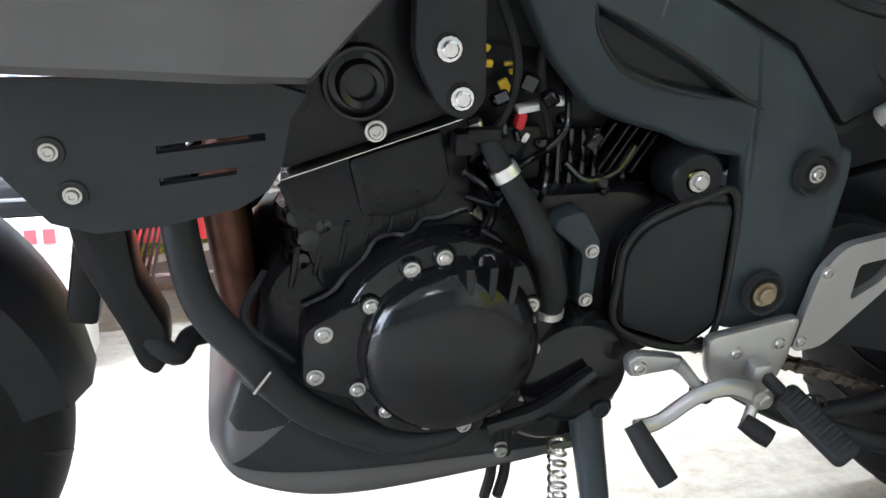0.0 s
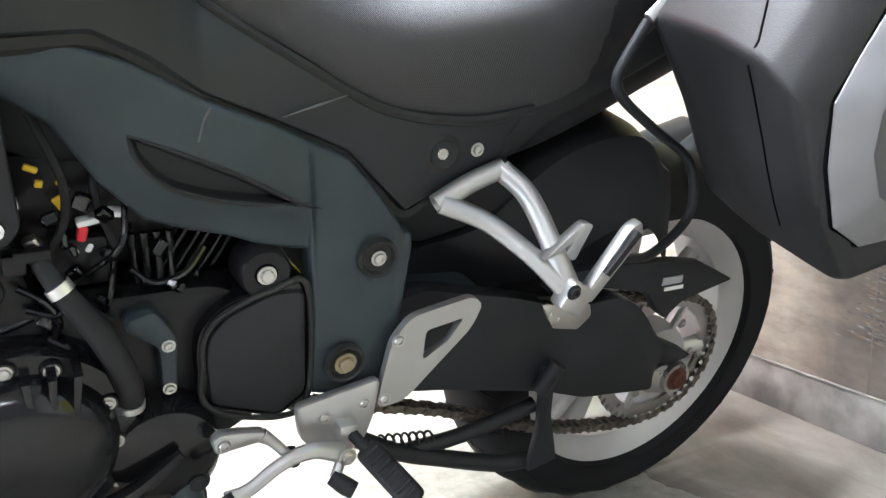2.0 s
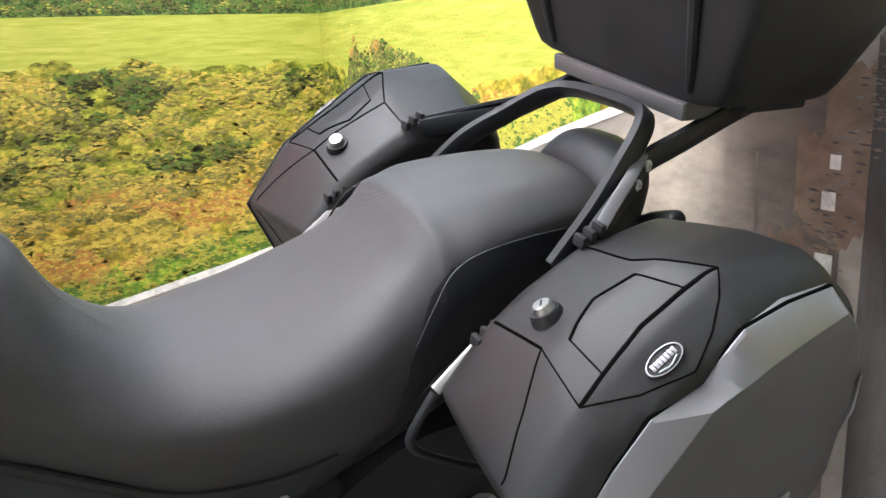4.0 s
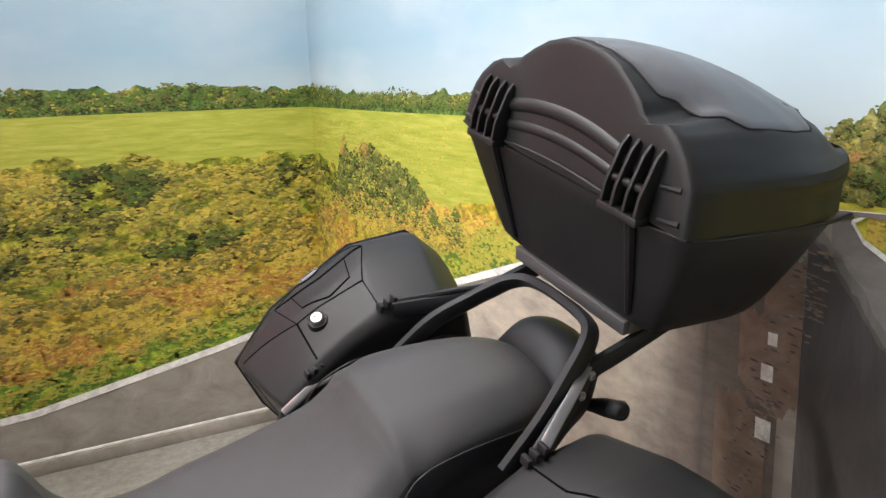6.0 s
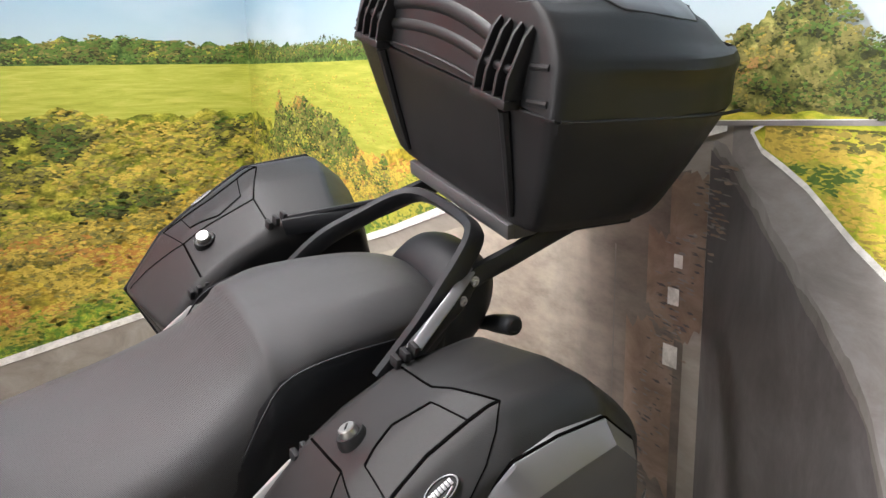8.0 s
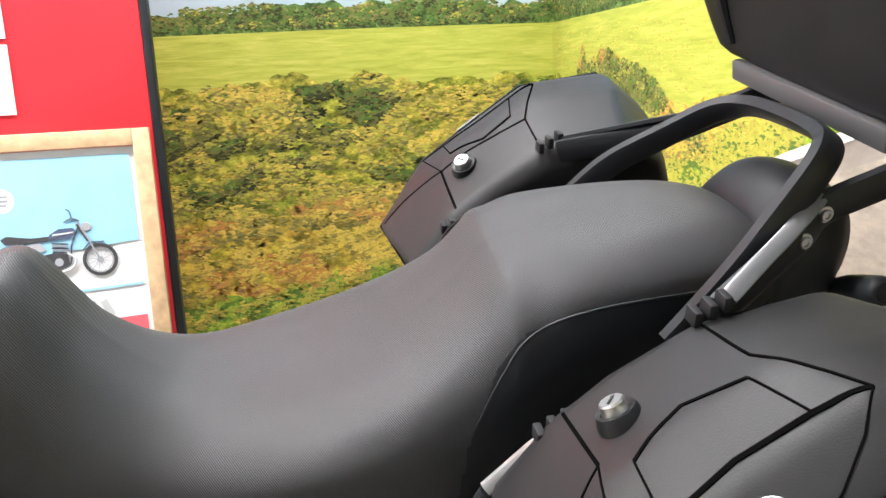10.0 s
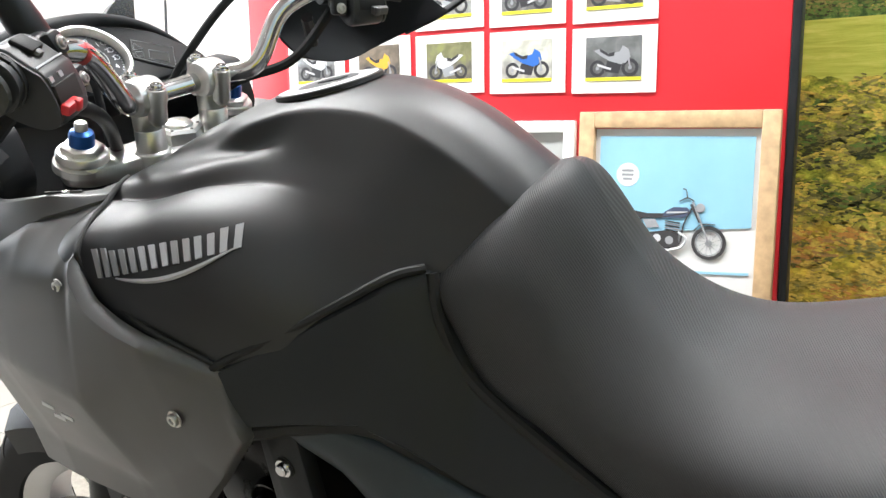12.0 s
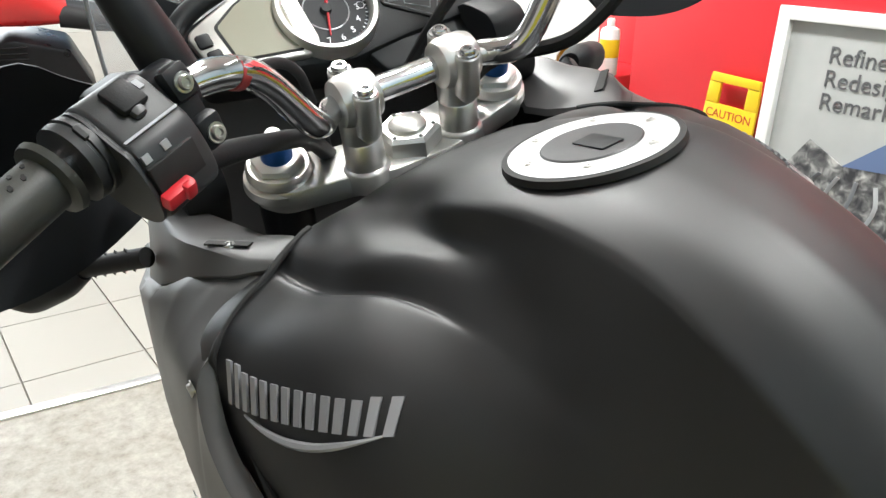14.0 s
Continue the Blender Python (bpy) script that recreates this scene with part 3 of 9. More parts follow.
def scrub_inks(q, z, u):
    c = noise.fractal(Vector((q * 2.6, z * 6.0, 2.0)), 0.9, 2.1, 4) + 0.30 * (u - 0.5)
    h = z - left_z(q)
    if h < 0.12:
        return (5, 5, 6, 6) if c < 0.12 else (5, 6, 2, 3)
    if h < 0.30:
        return (7, 2, 3, 3) if c < 0.10 else (8, 4, 3, 4)
    if h < 0.42:
        return (1, 7, 2, 3) if c < -0.02 else ((8, 4, 4, 2) if c < 0.16 else (1, 8, 4, 3))
    if c < -0.20:
        return (0, 0, 1, 5)
    if c < -0.02:
        return (0, 1, 7, 6)
    if c < 0.20:
        return (1, 7, 6, 3)
    return (7, 2, 6, 3)


def scrub_top(q):
    return 1.10 + 0.03 * math.sin(3 * q) + 0.02 * math.sin(11 * q)


clump_field(S0, CORNER.x - 0.01, lambda q: left_z(q) + 0.01, scrub_top, 1500, 0.030, 30, 0.0062, 0.00752, 0.00045, scrub_inks, 21)
clump_field(CORNER.x + 0.012, side_s(0.35), lambda q: left_z(q) + 0.01, lambda q: max(left_z(q) + 0.03, 1.08 - 0.04 * (q - CORNER.x)), 560, 0.026, 26, 0.0056, 0.00752, 0.00040, scrub_inks, 22)
stroke_field(side_s(-0.50), side_s(-1.6), lambda q: right_z(q) + 0.008, lambda q: 1.18 + 0.047 * (q - side_s(-0.40)), 6000, 0.0045, 0.0098, lambda q, z, u: (5, 6, 3, 3, 2, 1)[min(5, max(0, int(3 + 4 * noise.fractal(Vector((q * 4, z * 14, 5)), 0.9, 2.1, 3) + 2 * (u - 0.5))))], 23)
def tree_top(q):
    return float(np.interp(q, [side_s(y) for y in (-0.37, -0.43, -0.465, -0.505, -0.523, -0.530, -0.562, -0.567, -0.60, -0.612, -0.65, -0.70, -0.765, -0.80, -0.9, -1.6)], [1.30, 1.312, 1.335, 1.352, 1.36, 1.392, 1.394, 1.365, 1.38, 1.352, 1.318, 1.285, 1.255, 1.225, 1.228, 1.225])) + 0.004 * math.sin(60 * q)


def bush_inks(q, z, u):
    if z > 1.13 and u > 0.55:
        return (1, 8, 7, 4)
    return (0, 0, 5, 1) if u < 0.3 else ((0, 1, 5, 7) if u < 0.75 else (0, 5, 7, 6))


def tree_inks(q, z, u):
    c = noise.fractal(Vector((q * 9.0, z * 12.0, 9.0)), 0.9, 2.1, 4) + 1.8 * (z - 1.28) + 0.25 * (u - 0.5)
    if (q - side_s(-0.475)) ** 2 + 2.5 * (z - 1.275) ** 2 < 0.0016 and u > 0.3:
        return (1, 8, 8, 2)
    return (0, 0, 5, 1) if c < -0.06 else ((0, 1, 5, 7) if c < 0.12 else ((0, 1, 7, 7) if c < 0.22 else (1, 7, 7, 2)))


def wood_inks(q, z, u):
    return (0, 0, 5, 1) if u < 0.4 else ((0, 5, 5, 7) if u < 0.8 else (0, 5, 1, 6))


def wood_top(q):
    return 1.385 + 0.018 * math.sin(q * 2.1) + 0.012 * math.sin(9.3 * q) + 0.007 * math.sin(23 * q + 1)


clump_field(CORNER.x + 0.27, CORNER.x + 1.26, lambda q: 0.935 + 0.018 * math.sin(31 * q) + 0.012 * math.sin(83 * q), bush_shape, 270, 0.027, 24, 0.0056, 0.0091, 0.0003, bush_inks, 31, wide=1.1, aspect=1.5)
stroke_field(CORNER.x + 0.25, CORNER.x + 1.3, lambda q: 0.90, lambda q: 0.99 + 0.02 * math.sin(25 * q), 1500, 0.0042, 0.0095, lambda q, z, u: (2, 3, 3, 4, 6, 7)[int(5.99 * u)], 41)
stroke_field(CORNER.x + 0.02, CORNER.x + 1.3, lambda q: 1.06, lambda q: 1.27, 900, 0.0040, 0.0046, lambda q, z, u: (2, 3, 6, 6)[int(3.99 * u)], 42)
clump_field(side_s(-0.34), side_s(-1.6), lambda q: 1.206 + 0.006 * math.sin(40 * q), tree_top, 620, 0.015, 26, 0.0030, 0.0130, 0.0005, tree_inks, 32, wide=1.2, aspect=1.15)
clump_field(S0, CORNER.x - 0.01, lambda q: 1.322, wood_top, 420, 0.024, 24, 0.0050, 0.0052, 0.0003, wood_inks, 33, wide=1.5, aspect=1.3)
clump_field(CORNER.x + 0.012, side_s(0.2), lambda q: 1.322, wood_top, 230, 0.022, 24, 0.0046, 0.0052, 0.0003, wood_inks, 34, wide=1.5, aspect=1.3)
streaks = [bmesh.new() for _ in range(3)]
rs = random.Random(51)
for k in range(700):
    z = rs.uniform(0.2, 1.12)
    y = -0.345 - 0.25 * (z - 0.90) + rs.gauss(0, 0.022)
    if z > 1.0:
        y -= 0.03
    ln, th = rs.uniform(0.004, 0.013), rs.uniform(0.0010, 0.0030)
    q = side_s(y)
    bm = streaks[rs.choice((0, 0, 1, 2))]
    dd = 0.0109 + rs.uniform(0, 0.0004)
    bm.faces.new([bm.verts.new(wall_at(q + u * ln, z - 0.15 * u * ln + v * th, dd)) for u, v in ((-1, 0), (-0.3, -1), (1, -0.2), (0.4, 1))])
for bm, ink in zip(streaks, (INK_BROWN, INK_TRACK, INK_EDGE1)):
    part("road_streak", bm, ink, mural, kind="stuff")
skirt = part("baseboard", block(3.4, 0.05, 0.05, (-0.33, 1.962, 0.025), 0.003), INK_ROAD, kind="structure")
tagged(skirt, "low grey baseboard under the mural", "baseboard")
strip = part("trim", block(3.4, 0.012, 0.008, (-0.33, 1.958, 0.054), 0.002), INK_LINE, kind="structure")
tagged(strip, "thin pale edge strip on the baseboard", "trim")

SKIRTING = worn("scuffed_skirting", (0.25, 0.235, 0.215), 0.6, vary=0.40, cloud=16, grain=140, bump=0.3)
side_turn = -math.degrees(math.atan(TURN_X))
board_at = wall_at(side_s(-0.3), 0.05, 0.013)
skirt = part("baseboard", block(0.020, 4.5, 0.10, (0, 0, 0), 0.004), SKIRTING, kind="structure")
skirt.matrix_world = Matrix.Translation(board_at) @ pose(0, 0, 0, 0, 0, side_turn)
tagged(skirt, "low grey-brown baseboard along the side wall", "baseboard")
strip = part("trim", block(0.007, 4.5, 0.003, (0, 0, 0), 0.001), SKIRTING, kind="structure")
strip.matrix_world = Matrix.Translation(wall_at(side_s(-0.3), 0.1025, 0.022)) @ pose(0, 0, 0, 0, 0, side_turn)
tagged(strip, "thin worn strip on the side baseboard", "trim")
print_layer("paper_seam", side_s(-0.187), side_s(-0.190), lambda s: 0.1, lambda s: 0.95, 0.0125, INK_EDGE2, mural)


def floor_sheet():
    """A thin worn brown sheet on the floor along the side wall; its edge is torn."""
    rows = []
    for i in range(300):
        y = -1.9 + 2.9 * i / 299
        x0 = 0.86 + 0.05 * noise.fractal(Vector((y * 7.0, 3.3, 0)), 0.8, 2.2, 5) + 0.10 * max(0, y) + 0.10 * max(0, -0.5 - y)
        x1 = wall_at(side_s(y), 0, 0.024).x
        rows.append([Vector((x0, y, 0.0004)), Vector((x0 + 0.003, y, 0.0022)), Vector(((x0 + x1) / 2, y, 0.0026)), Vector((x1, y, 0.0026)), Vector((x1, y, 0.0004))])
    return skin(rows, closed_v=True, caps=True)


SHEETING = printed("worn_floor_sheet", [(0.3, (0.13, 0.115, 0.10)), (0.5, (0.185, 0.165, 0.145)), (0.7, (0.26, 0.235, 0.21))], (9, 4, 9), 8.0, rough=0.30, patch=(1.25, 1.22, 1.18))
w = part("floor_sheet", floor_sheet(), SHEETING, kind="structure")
tagged(w, "worn brown-grey sheet with a torn edge on the floor", "floor sheet")


def speckle():
    m = mat("speckled_vinyl", (0.6, 0.57, 0.5), 0.42)
    b = m.node_tree.nodes["Principled BSDF"]
    n1 = N(m, "ShaderNodeTexNoise", Scale=26.0, Detail=9.0, Roughness=0.75)
    L(m, coords(m, (1, 1, 1), True), n1.inputs["Vector"])
    c = ramp(m, n1.outputs[0], [(0.30, (0.165, 0.152, 0.127)), (0.45, (0.258, 0.245, 0.216)), (0.60, (0.335, 0.322, 0.288)), (0.75, (0.40, 0.387, 0.352))])
    n2 = N(m, "ShaderNodeTexNoise", Scale=1.7, Detail=6.0, Roughness=0.65)
    L(m, coords(m, (1, 1, 1), True), n2.inputs["Vector"])
    c = mixc(m, 1.0, c, ramp(m, n2.outputs[0], [(0.35, (0.80, 0.78, 0.74)), (0.6, (1, 1, 1))]), "MULTIPLY")
    n3 = N(m, "ShaderNodeTexVoronoi", Scale=34.0)
    L(m, coords(m, (1, 1, 1), True), n3.inputs["Vector"])
    c = mixc(m, ramp(m, n3.outputs[0], [(0.05, (0.55, 0.55, 0.55)), (0.12, (0, 0, 0))]), c, (0.30, 0.27, 0.22))
    L(m, c, b.inputs["Base Color"])
    bp = N(m, "ShaderNodeBump", Strength=0.15, Distance=0.002)
    L(m, n1.outputs[0], bp.inputs["Height"])
    L(m, bp.outputs[0], b.inputs["Normal"])
    return m


VINYL = speckle()
GROUT = worn("tile_grout", (0.22, 0.205, 0.18), 0.8, vary=0.2)
TILE = worn("floor_tile_glaze", (0.305, 0.296, 0.266), 0.44, vary=0.05, cloud=1.3, grain=90, bump=0.04)
FX = -1.865
ground = part("floor", block(1.6 - FX, 9.0, 0.08, ((1.6 + FX) / 2, -2.4, -0.04), 0), VINYL, kind="structure")
tagged(ground, "pale speckled vinyl floor with scuffs", "floor")
tiled = part("floor_tiled", block(6.2, 9.0, 0.06, (FX - 3.1, -2.4, -0.038), 0), GROUT, kind="structure")
tagged(tiled, "pale grey ceramic tiled floor with dark joints", "floor")
edge = part("trim", block(0.035, 9.0, 0.012, (FX, -2.4, 0.002), 0.004), ALLOY, kind="structure")
tagged(edge, "pale metal threshold strip between two floors", "trim")

# the shop front that lets the daylight in
FRONT = -6.6
w = part("wall_front", join(block(0.15, 9.0, 0.4, (FRONT, -2.4, 0.2), 0), block(0.15, 9.0, 0.3, (FRONT, -2.4, 3.05), 0), block(0.15, 2.5, 2.5, (FRONT, -5.45, 1.65), 0)), PLASTER, kind="structure")
tagged(w, "low wall and header of the shop front", "wall")
GLASS = clear_glass("window_glass")
for k in range(3):
    yc = -3.1 + 2.1 * k
    win = thing("window_%d" % (k + 1), Matrix.Translation((FRONT, yc, 1.65)), "large clear shop window in a white metal frame", "window")
    win["kind"] = "structure"
    part("window_frame", join(block(0.08, 2.1, 0.06, (0, 0, 1.22), 0.004), block(0.08, 2.1, 0.06, (0, 0, -1.22), 0.004), block(0.08, 0.06, 2.38, (0, 1.02, 0), 0.004), block(0.08, 0.06, 2.38, (0, -1.02, 0), 0.004)), WHITE, win)
    pane = part("pane", block(0.008, 1.98, 2.38, (0, 0, 0), 0), GLASS, win)
    pane.visible_shadow = False
area_lamp("window_daylight", 6.0, 2.4, 420, Matrix.Translation((FRONT + 0.12, -1.0, 1.65)) @ pose(0, 0, 0, 0, -90, 0), (0.95, 0.98, 1.0))
yard = part("ground", block(30, 60, 0.1, (FRONT - 15.1, 0, -0.06), 0), worn("pale_concrete", (0.60, 0.59, 0.56), 0.8, cloud=1.5), kind="structure")
tagged(yard, "pale concrete forecourt outside the shop window", "ground")

# unseen ceiling lights, placed to suit the shading; the last is an added fill
LAMP = mat("lamp_diffuser", (0.9, 0.9, 0.9), 0.5)
LAMP.node_tree.nodes["Principled BSDF"].inputs["Emission Color"].default_value = (1, 0.97, 0.92, 1)
LAMP.node_tree.nodes["Principled BSDF"].inputs["Emission Strength"].default_value = 6.0
for lx, ly, watts in ((0.35, 0.35, 90), (-1.5, 0.05, 108), (-3.2, 0.15, 150), (-0.5, 1.3, 9), (-1.2, -4.4, 34)):
    cl = thing("unseen_ceiling_light", Matrix.Translation((lx, ly, 3.19)), "unseen white ceiling batten with a frosted diffuser, added for light", "ceiling light", "ceiling battens")
    part("frame", block(1.25, 0.16, 0.03, (0, 0, 0.0), 0.004), WHITE, cl)
    part("diffuser", block(1.2, 0.11, 0.03, (0, 0, -0.022), 0.008), LAMP, cl)
    area_lamp("unseen_ceiling_lamp", 1.15, 0.1, watts, Matrix.Translation((lx, ly, 3.14)), (1, 0.98, 0.95))

# the red display board
BOARD = pose(0, 1.37, 0, 0, 0, 2.5)
REDWALL = worn("red_board_paint", (0.66, 0.022, 0.032), 0.42, vary=0.06, cloud=2, grain=300, bump=0.04)
board = thing("display_board", BOARD, "tall red display board with a black edge", "display board")
part("panel", block(1.70, 0.045, 2.0, (-0.87, 0.025, 1.26), 0.003), REDWALL, board)
part("edge_strip", block(0.022, 0.06, 2.0, (-0.008, 0.025, 1.26), 0.003), BLACK, board, "black edge strip")
for lx in (-1.6, -0.15):
    part("foot", join(block(0.05, 0.05, 0.28, (lx, 0.03, 0.14), 0.003), block(0.05, 0.4, 0.03, (lx, 0.03, 0.015), 0.003)), BLACK, board)

CARD = worn("card_paper", (0.80, 0.79, 0.76), 0.5, vary=0.03)


def photo(name, top, low, seed):
    """A printed background: ground below, a mottled distance above."""
    m = mat(name, low, 0.3)
    b = m.node_tree.nodes["Principled BSDF"]
    v = coords(m)
    sep = N(m, "ShaderNodeSeparateXYZ")
    L(m, v, sep.inputs[0])
    n1 = N(m, "ShaderNodeTexNoise", Scale=22.0 + 3 * seed, Detail=5.0, Distortion=0.4)
    L(m, v, n1.inputs["Vector"])
    back = ramp(m, sep.outputs[2], [(0.0, low), (0.014, top)])
    dim = tuple(c * 0.45 for c in low)
    L(m, mixc(m, 0.5, back, ramp(m, n1.outputs[0], [(0.40, dim), (0.52, low), (0.64, top)])), b.inputs["Base Color"])
    return m


YLINE = mat("yellow_print", (0.80, 0.72, 0.03), 0.5)
PX = [-0.365 - 0.272 * k for k in range(5)]
PALEINK = mat("pale_ink", (0.55, 0.56, 0.58), 0.45)
DARKINK = mat("dark_ink", (0.03, 0.03, 0.035), 0.5)
GREYINK = mat("grey_ink", (0.30, 0.31, 0.33), 0.5)
BLUEPAINT = mat("blue_photo_ink", (0.03, 0.13, 0.45), 0.45)
GOLDPAINT = mat("yellow_photo_ink", (0.62, 0.36, 0.04), 0.45)
SCENES = [(photo("photo_dark", (0.20, 0.21, 0.21), (0.10, 0.10, 0.10), 0), GREYINK, DARKINK), (photo("photo_pale", (0.62, 0.63, 0.52), (0.40, 0.39, 0.36), 1), BLUEPAINT, DARKINK),
          (photo("photo_olive", (0.24, 0.25, 0.10), (0.16, 0.15, 0.12), 2), PALEINK, GREYINK), (photo("photo_brown", (0.22, 0.18, 0.14), (0.14, 0.12, 0.10), 3), GOLDPAINT, GREYINK),
          (photo("photo_grey", (0.34, 0.36, 0.38), (0.15, 0.15, 0.15), 4), PALEINK, DARKINK), (photo("photo_light", (0.58, 0.60, 0.62), (0.34, 0.34, 0.33), 5), DARKINK, GREYINK)]
for r in range(3):
    for k, xr in enumerate(PX):
        cx, cz = xr - 0.125, 1.175 + 0.2 * r + 0.006 * k
        c = thing("photo_card", BOARD @ pose(cx, -0.0015, cz, 0, random.uniform(-0.6, 0.6), 0), "white card with a printed motorcycle photograph and yellow line", "photo card", "cards on the red board")
        part("card", block(0.25, 0.004, 0.185, (0, 0, 0), 0), CARD, c)
        back, body, frame_ink = SCENES[(k + 3 * r) % 6]
        part("photo", block(0.165, 0.003, 0.115, (0, -0.003, 0.008), 0), back, c)
        rs2 = random.Random(40 + 7 * r + k)
        w0 = rs2.choice((0.046, 0.050, -0.048))
        z0 = rs2.uniform(-0.026, -0.020)

        def shape(pts, d, ink, name):
            part(name, prism([(w0 * a, z0 + b) for a, b in (pts if w0 > 0 else pts[::-1])], -0.0046 - d, -0.0044, 0), ink, c)
        for wx, rw in ((w0, 0.025), (-w0 * 0.92, 0.0235)):
            part("wheel_print", lathe([(rw * 0.62, -0.0046), (rw * 0.64, -0.0052), (rw * 0.97, -0.0052), (rw, -0.0046)], 26, "y", (wx, 0, z0)), DARKINK, c)
            part("rim_print", lathe([(0.0001, -0.0048), (rw * 0.2, -0.0048), (rw * 0.22, -0.0046)], 12, "y", (wx, 0, z0)), GREYINK, c)
        shape([(0.55, 0.016), (-0.35, 0.020), (-0.45, -0.010), (0.35, -0.016)], 0.0008, frame_ink, "engine_print")
        shape([(1.02, 0.030), (0.90, 0.052), (0.55, 0.062), (0.40, 0.046), (-0.15, 0.040), (-0.85, 0.054), (-1.15, 0.050), (-0.70, 0.034), (-0.20, 0.020), (0.45, 0.010), (0.75, 0.014)], 0.0014, body, "body_print")
        shape([(0.10, 0.045), (-0.25, 0.041), (-0.80, 0.055), (-0.75, 0.046), (-0.25, 0.032), (0.08, 0.034)], 0.0020, DARKINK, "seat_print")
        shape([(0.92, 0.036), (1.06, 0.0), (0.98, 0.0), (0.82, 0.036)], 0.0018, GREYINK, "fork_print")
        shape([(-0.10, -0.006), (-0.90, 0.006), (-0.92, 0.013), (-0.10, 0.000)], 0.0018, PALEINK, "exhaust_print")
        part("caption_line", block(0.165, 0.003, 0.009, (0, -0.0035, -0.053), 0), YLINE, c)

WOOD = worn("pale_oak", (0.50, 0.34, 0.19), 0.5, vary=0.22, cloud=30, grain=300)


def framed(name, label, x0, x1, z0, z1, wide, material, backing, tilt=-3.0):
    p = thing(name, BOARD @ pose((x0 + x1) / 2, -0.035, z0, tilt, 0, 0), label, "framed poster")
    w, h = x1 - x0, z1 - z0
    part("frame", join(block(wide, 0.03, h, (-w / 2 + wide / 2, 0, h / 2), 0.003), block(wide, 0.03, h, (w / 2 - wide / 2, 0, h / 2), 0.003),
                       block(w - 2 * wide, 0.03, wide, (0, 0, wide / 2), 0.003), block(w - 2 * wide, 0.03, wide, (0, 0, h - wide / 2), 0.003)), material, p)
    part("backing", block(w - 2 * wide, 0.006, h - 2 * wide, (0, 0.008, h / 2), 0), backing, p)
    return p, w, h


PALEBLUE = worn("poster_blue", (0.28, 0.53, 0.69), 0.35, vary=0.05)
POSTERWHITE = worn("poster_white", (0.70, 0.70, 0.70), 0.35, vary=0.04)
POSTERGREY = worn("poster_grey", (0.42, 0.43, 0.42), 0.4, vary=0.06)
POSTERPINK = worn("poster_red", (0.55, 0.10, 0.12), 0.4, vary=0.05)
pst, pw, ph = framed("framed_poster", "oak-framed poster of a blue motorcycle leaning on the red board", -0.585, -0.03, 0.36, 1.03, 0.047, WOOD, POSTERWHITE)
part("sky_print", prism([(-0.215, 0.315), (0.215, 0.355), (0.215, 0.60), (-0.215, 0.60)], 0.001, 0.005, 0), PALEBLUE, pst)
part("ground_line", prism([(-0.215, 0.205), (0.215, 0.225), (0.215, 0.232), (-0.215, 0.212)], 0.001, 0.004, 0), PALEBLUE, pst)
part("red_band", prism([(-0.215, 0.06), (0.215, 0.06), (0.215, 0.135), (-0.215, 0.115)], 0.001, 0.004, 0), POSTERPINK, pst)
part("round_mark", lathe([(0.0001, 0.0), (0.033, 0.0), (0.035, 0.003)], 30, "y", (-0.13, 0.0, 0.49)), POSTERWHITE, pst)
part("mark_lines", join(block(0.034, 0.001, 0.006, (-0.13, -0.001, 0.502), 0), block(0.034, 0.001, 0.006, (-0.13, -0.001, 0.49), 0), block(0.026, 0.001, 0.006, (-0.13, -0.001, 0.478), 0)), GREYINK, pst)
UP = 0.06
BLUEINK = mat("blue_ink", (0.07, 0.09, 0.15), 0.4)
FADEDINK = mat("faded_dark_ink", (0.045, 0.043, 0.045), 0.45)


def print_at(px, pz):
    return 1.05 * px - 0.025, 1.05 * (pz - 0.2) + 0.2 + UP


def flat_print(name, pts, ink, d=-0.0025):
    part(name, prism([print_at(*q) for q in pts], d, 0.0, 0), ink, pst)


def line_print(name, pts, r, ink, d=-0.002):
    part(name, tube([(print_at(*q)[0], d, print_at(*q)[1]) for q in pts], r, max(4, 5 * len(pts)), 5), ink, pst)


for wx in (-0.085, 0.125):
    x, z = 1.05 * wx - 0.025, 0.247 + UP
    part("wheel_print", lathe([(0.037, 0.0), (0.038, -0.002), (0.046, -0.002), (0.047, 0.0)], 40, "y", (x, 0.0, z)), FADEDINK, pst)
    part("rim_print", lathe([(0.033, 0.0), (0.0335, -0.001), (0.0355, -0.001), (0.036, 0.0)], 40, "y", (x, 0.0, z)), GREYINK, pst)
    part("hub_print", lathe([(0.0001, -0.0015), (0.008, -0.0015), (0.009, 0.0)], 16, "y", (x, 0.0, z)), GREYINK, pst)
    for k in range(12):
        a = math.pi * k / 6 + 0.1
        part("spoke_print", tube([(x + 0.008 * math.cos(a), 0.0, z + 0.008 * math.sin(a)), (x + 0.034 * math.cos(a + 0.25), 0.0, z + 0.034 * math.sin(a + 0.25))], 0.0006, 3, 4), GREYINK, pst)
flat_print("engine_print", [(-0.050, 0.262), (-0.038, 0.228), (0.020, 0.222), (0.048, 0.236), (0.045, 0.266), (0.010, 0.272)], FADEDINK, -0.002)
for k, q in enumerate(((-0.012, 0.250), (0.022, 0.246))):
    cx, cz = print_at(*q)
    part("cover_print", lathe([(0.0001, -0.003), (0.011, -0.003), (0.012, -0.001)], 20, "y", (cx, 0, cz)), GREYINK if k else PALEINK, pst)
for k in range(5):
    flat_print("fin_print", [(0.008, 0.273 + 0.006 * k), (0.048, 0.268 + 0.006 * k), (0.049, 0.271 + 0.006 * k), (0.009, 0.276 + 0.006 * k)], GREYINK if k % 2 else FADEDINK)
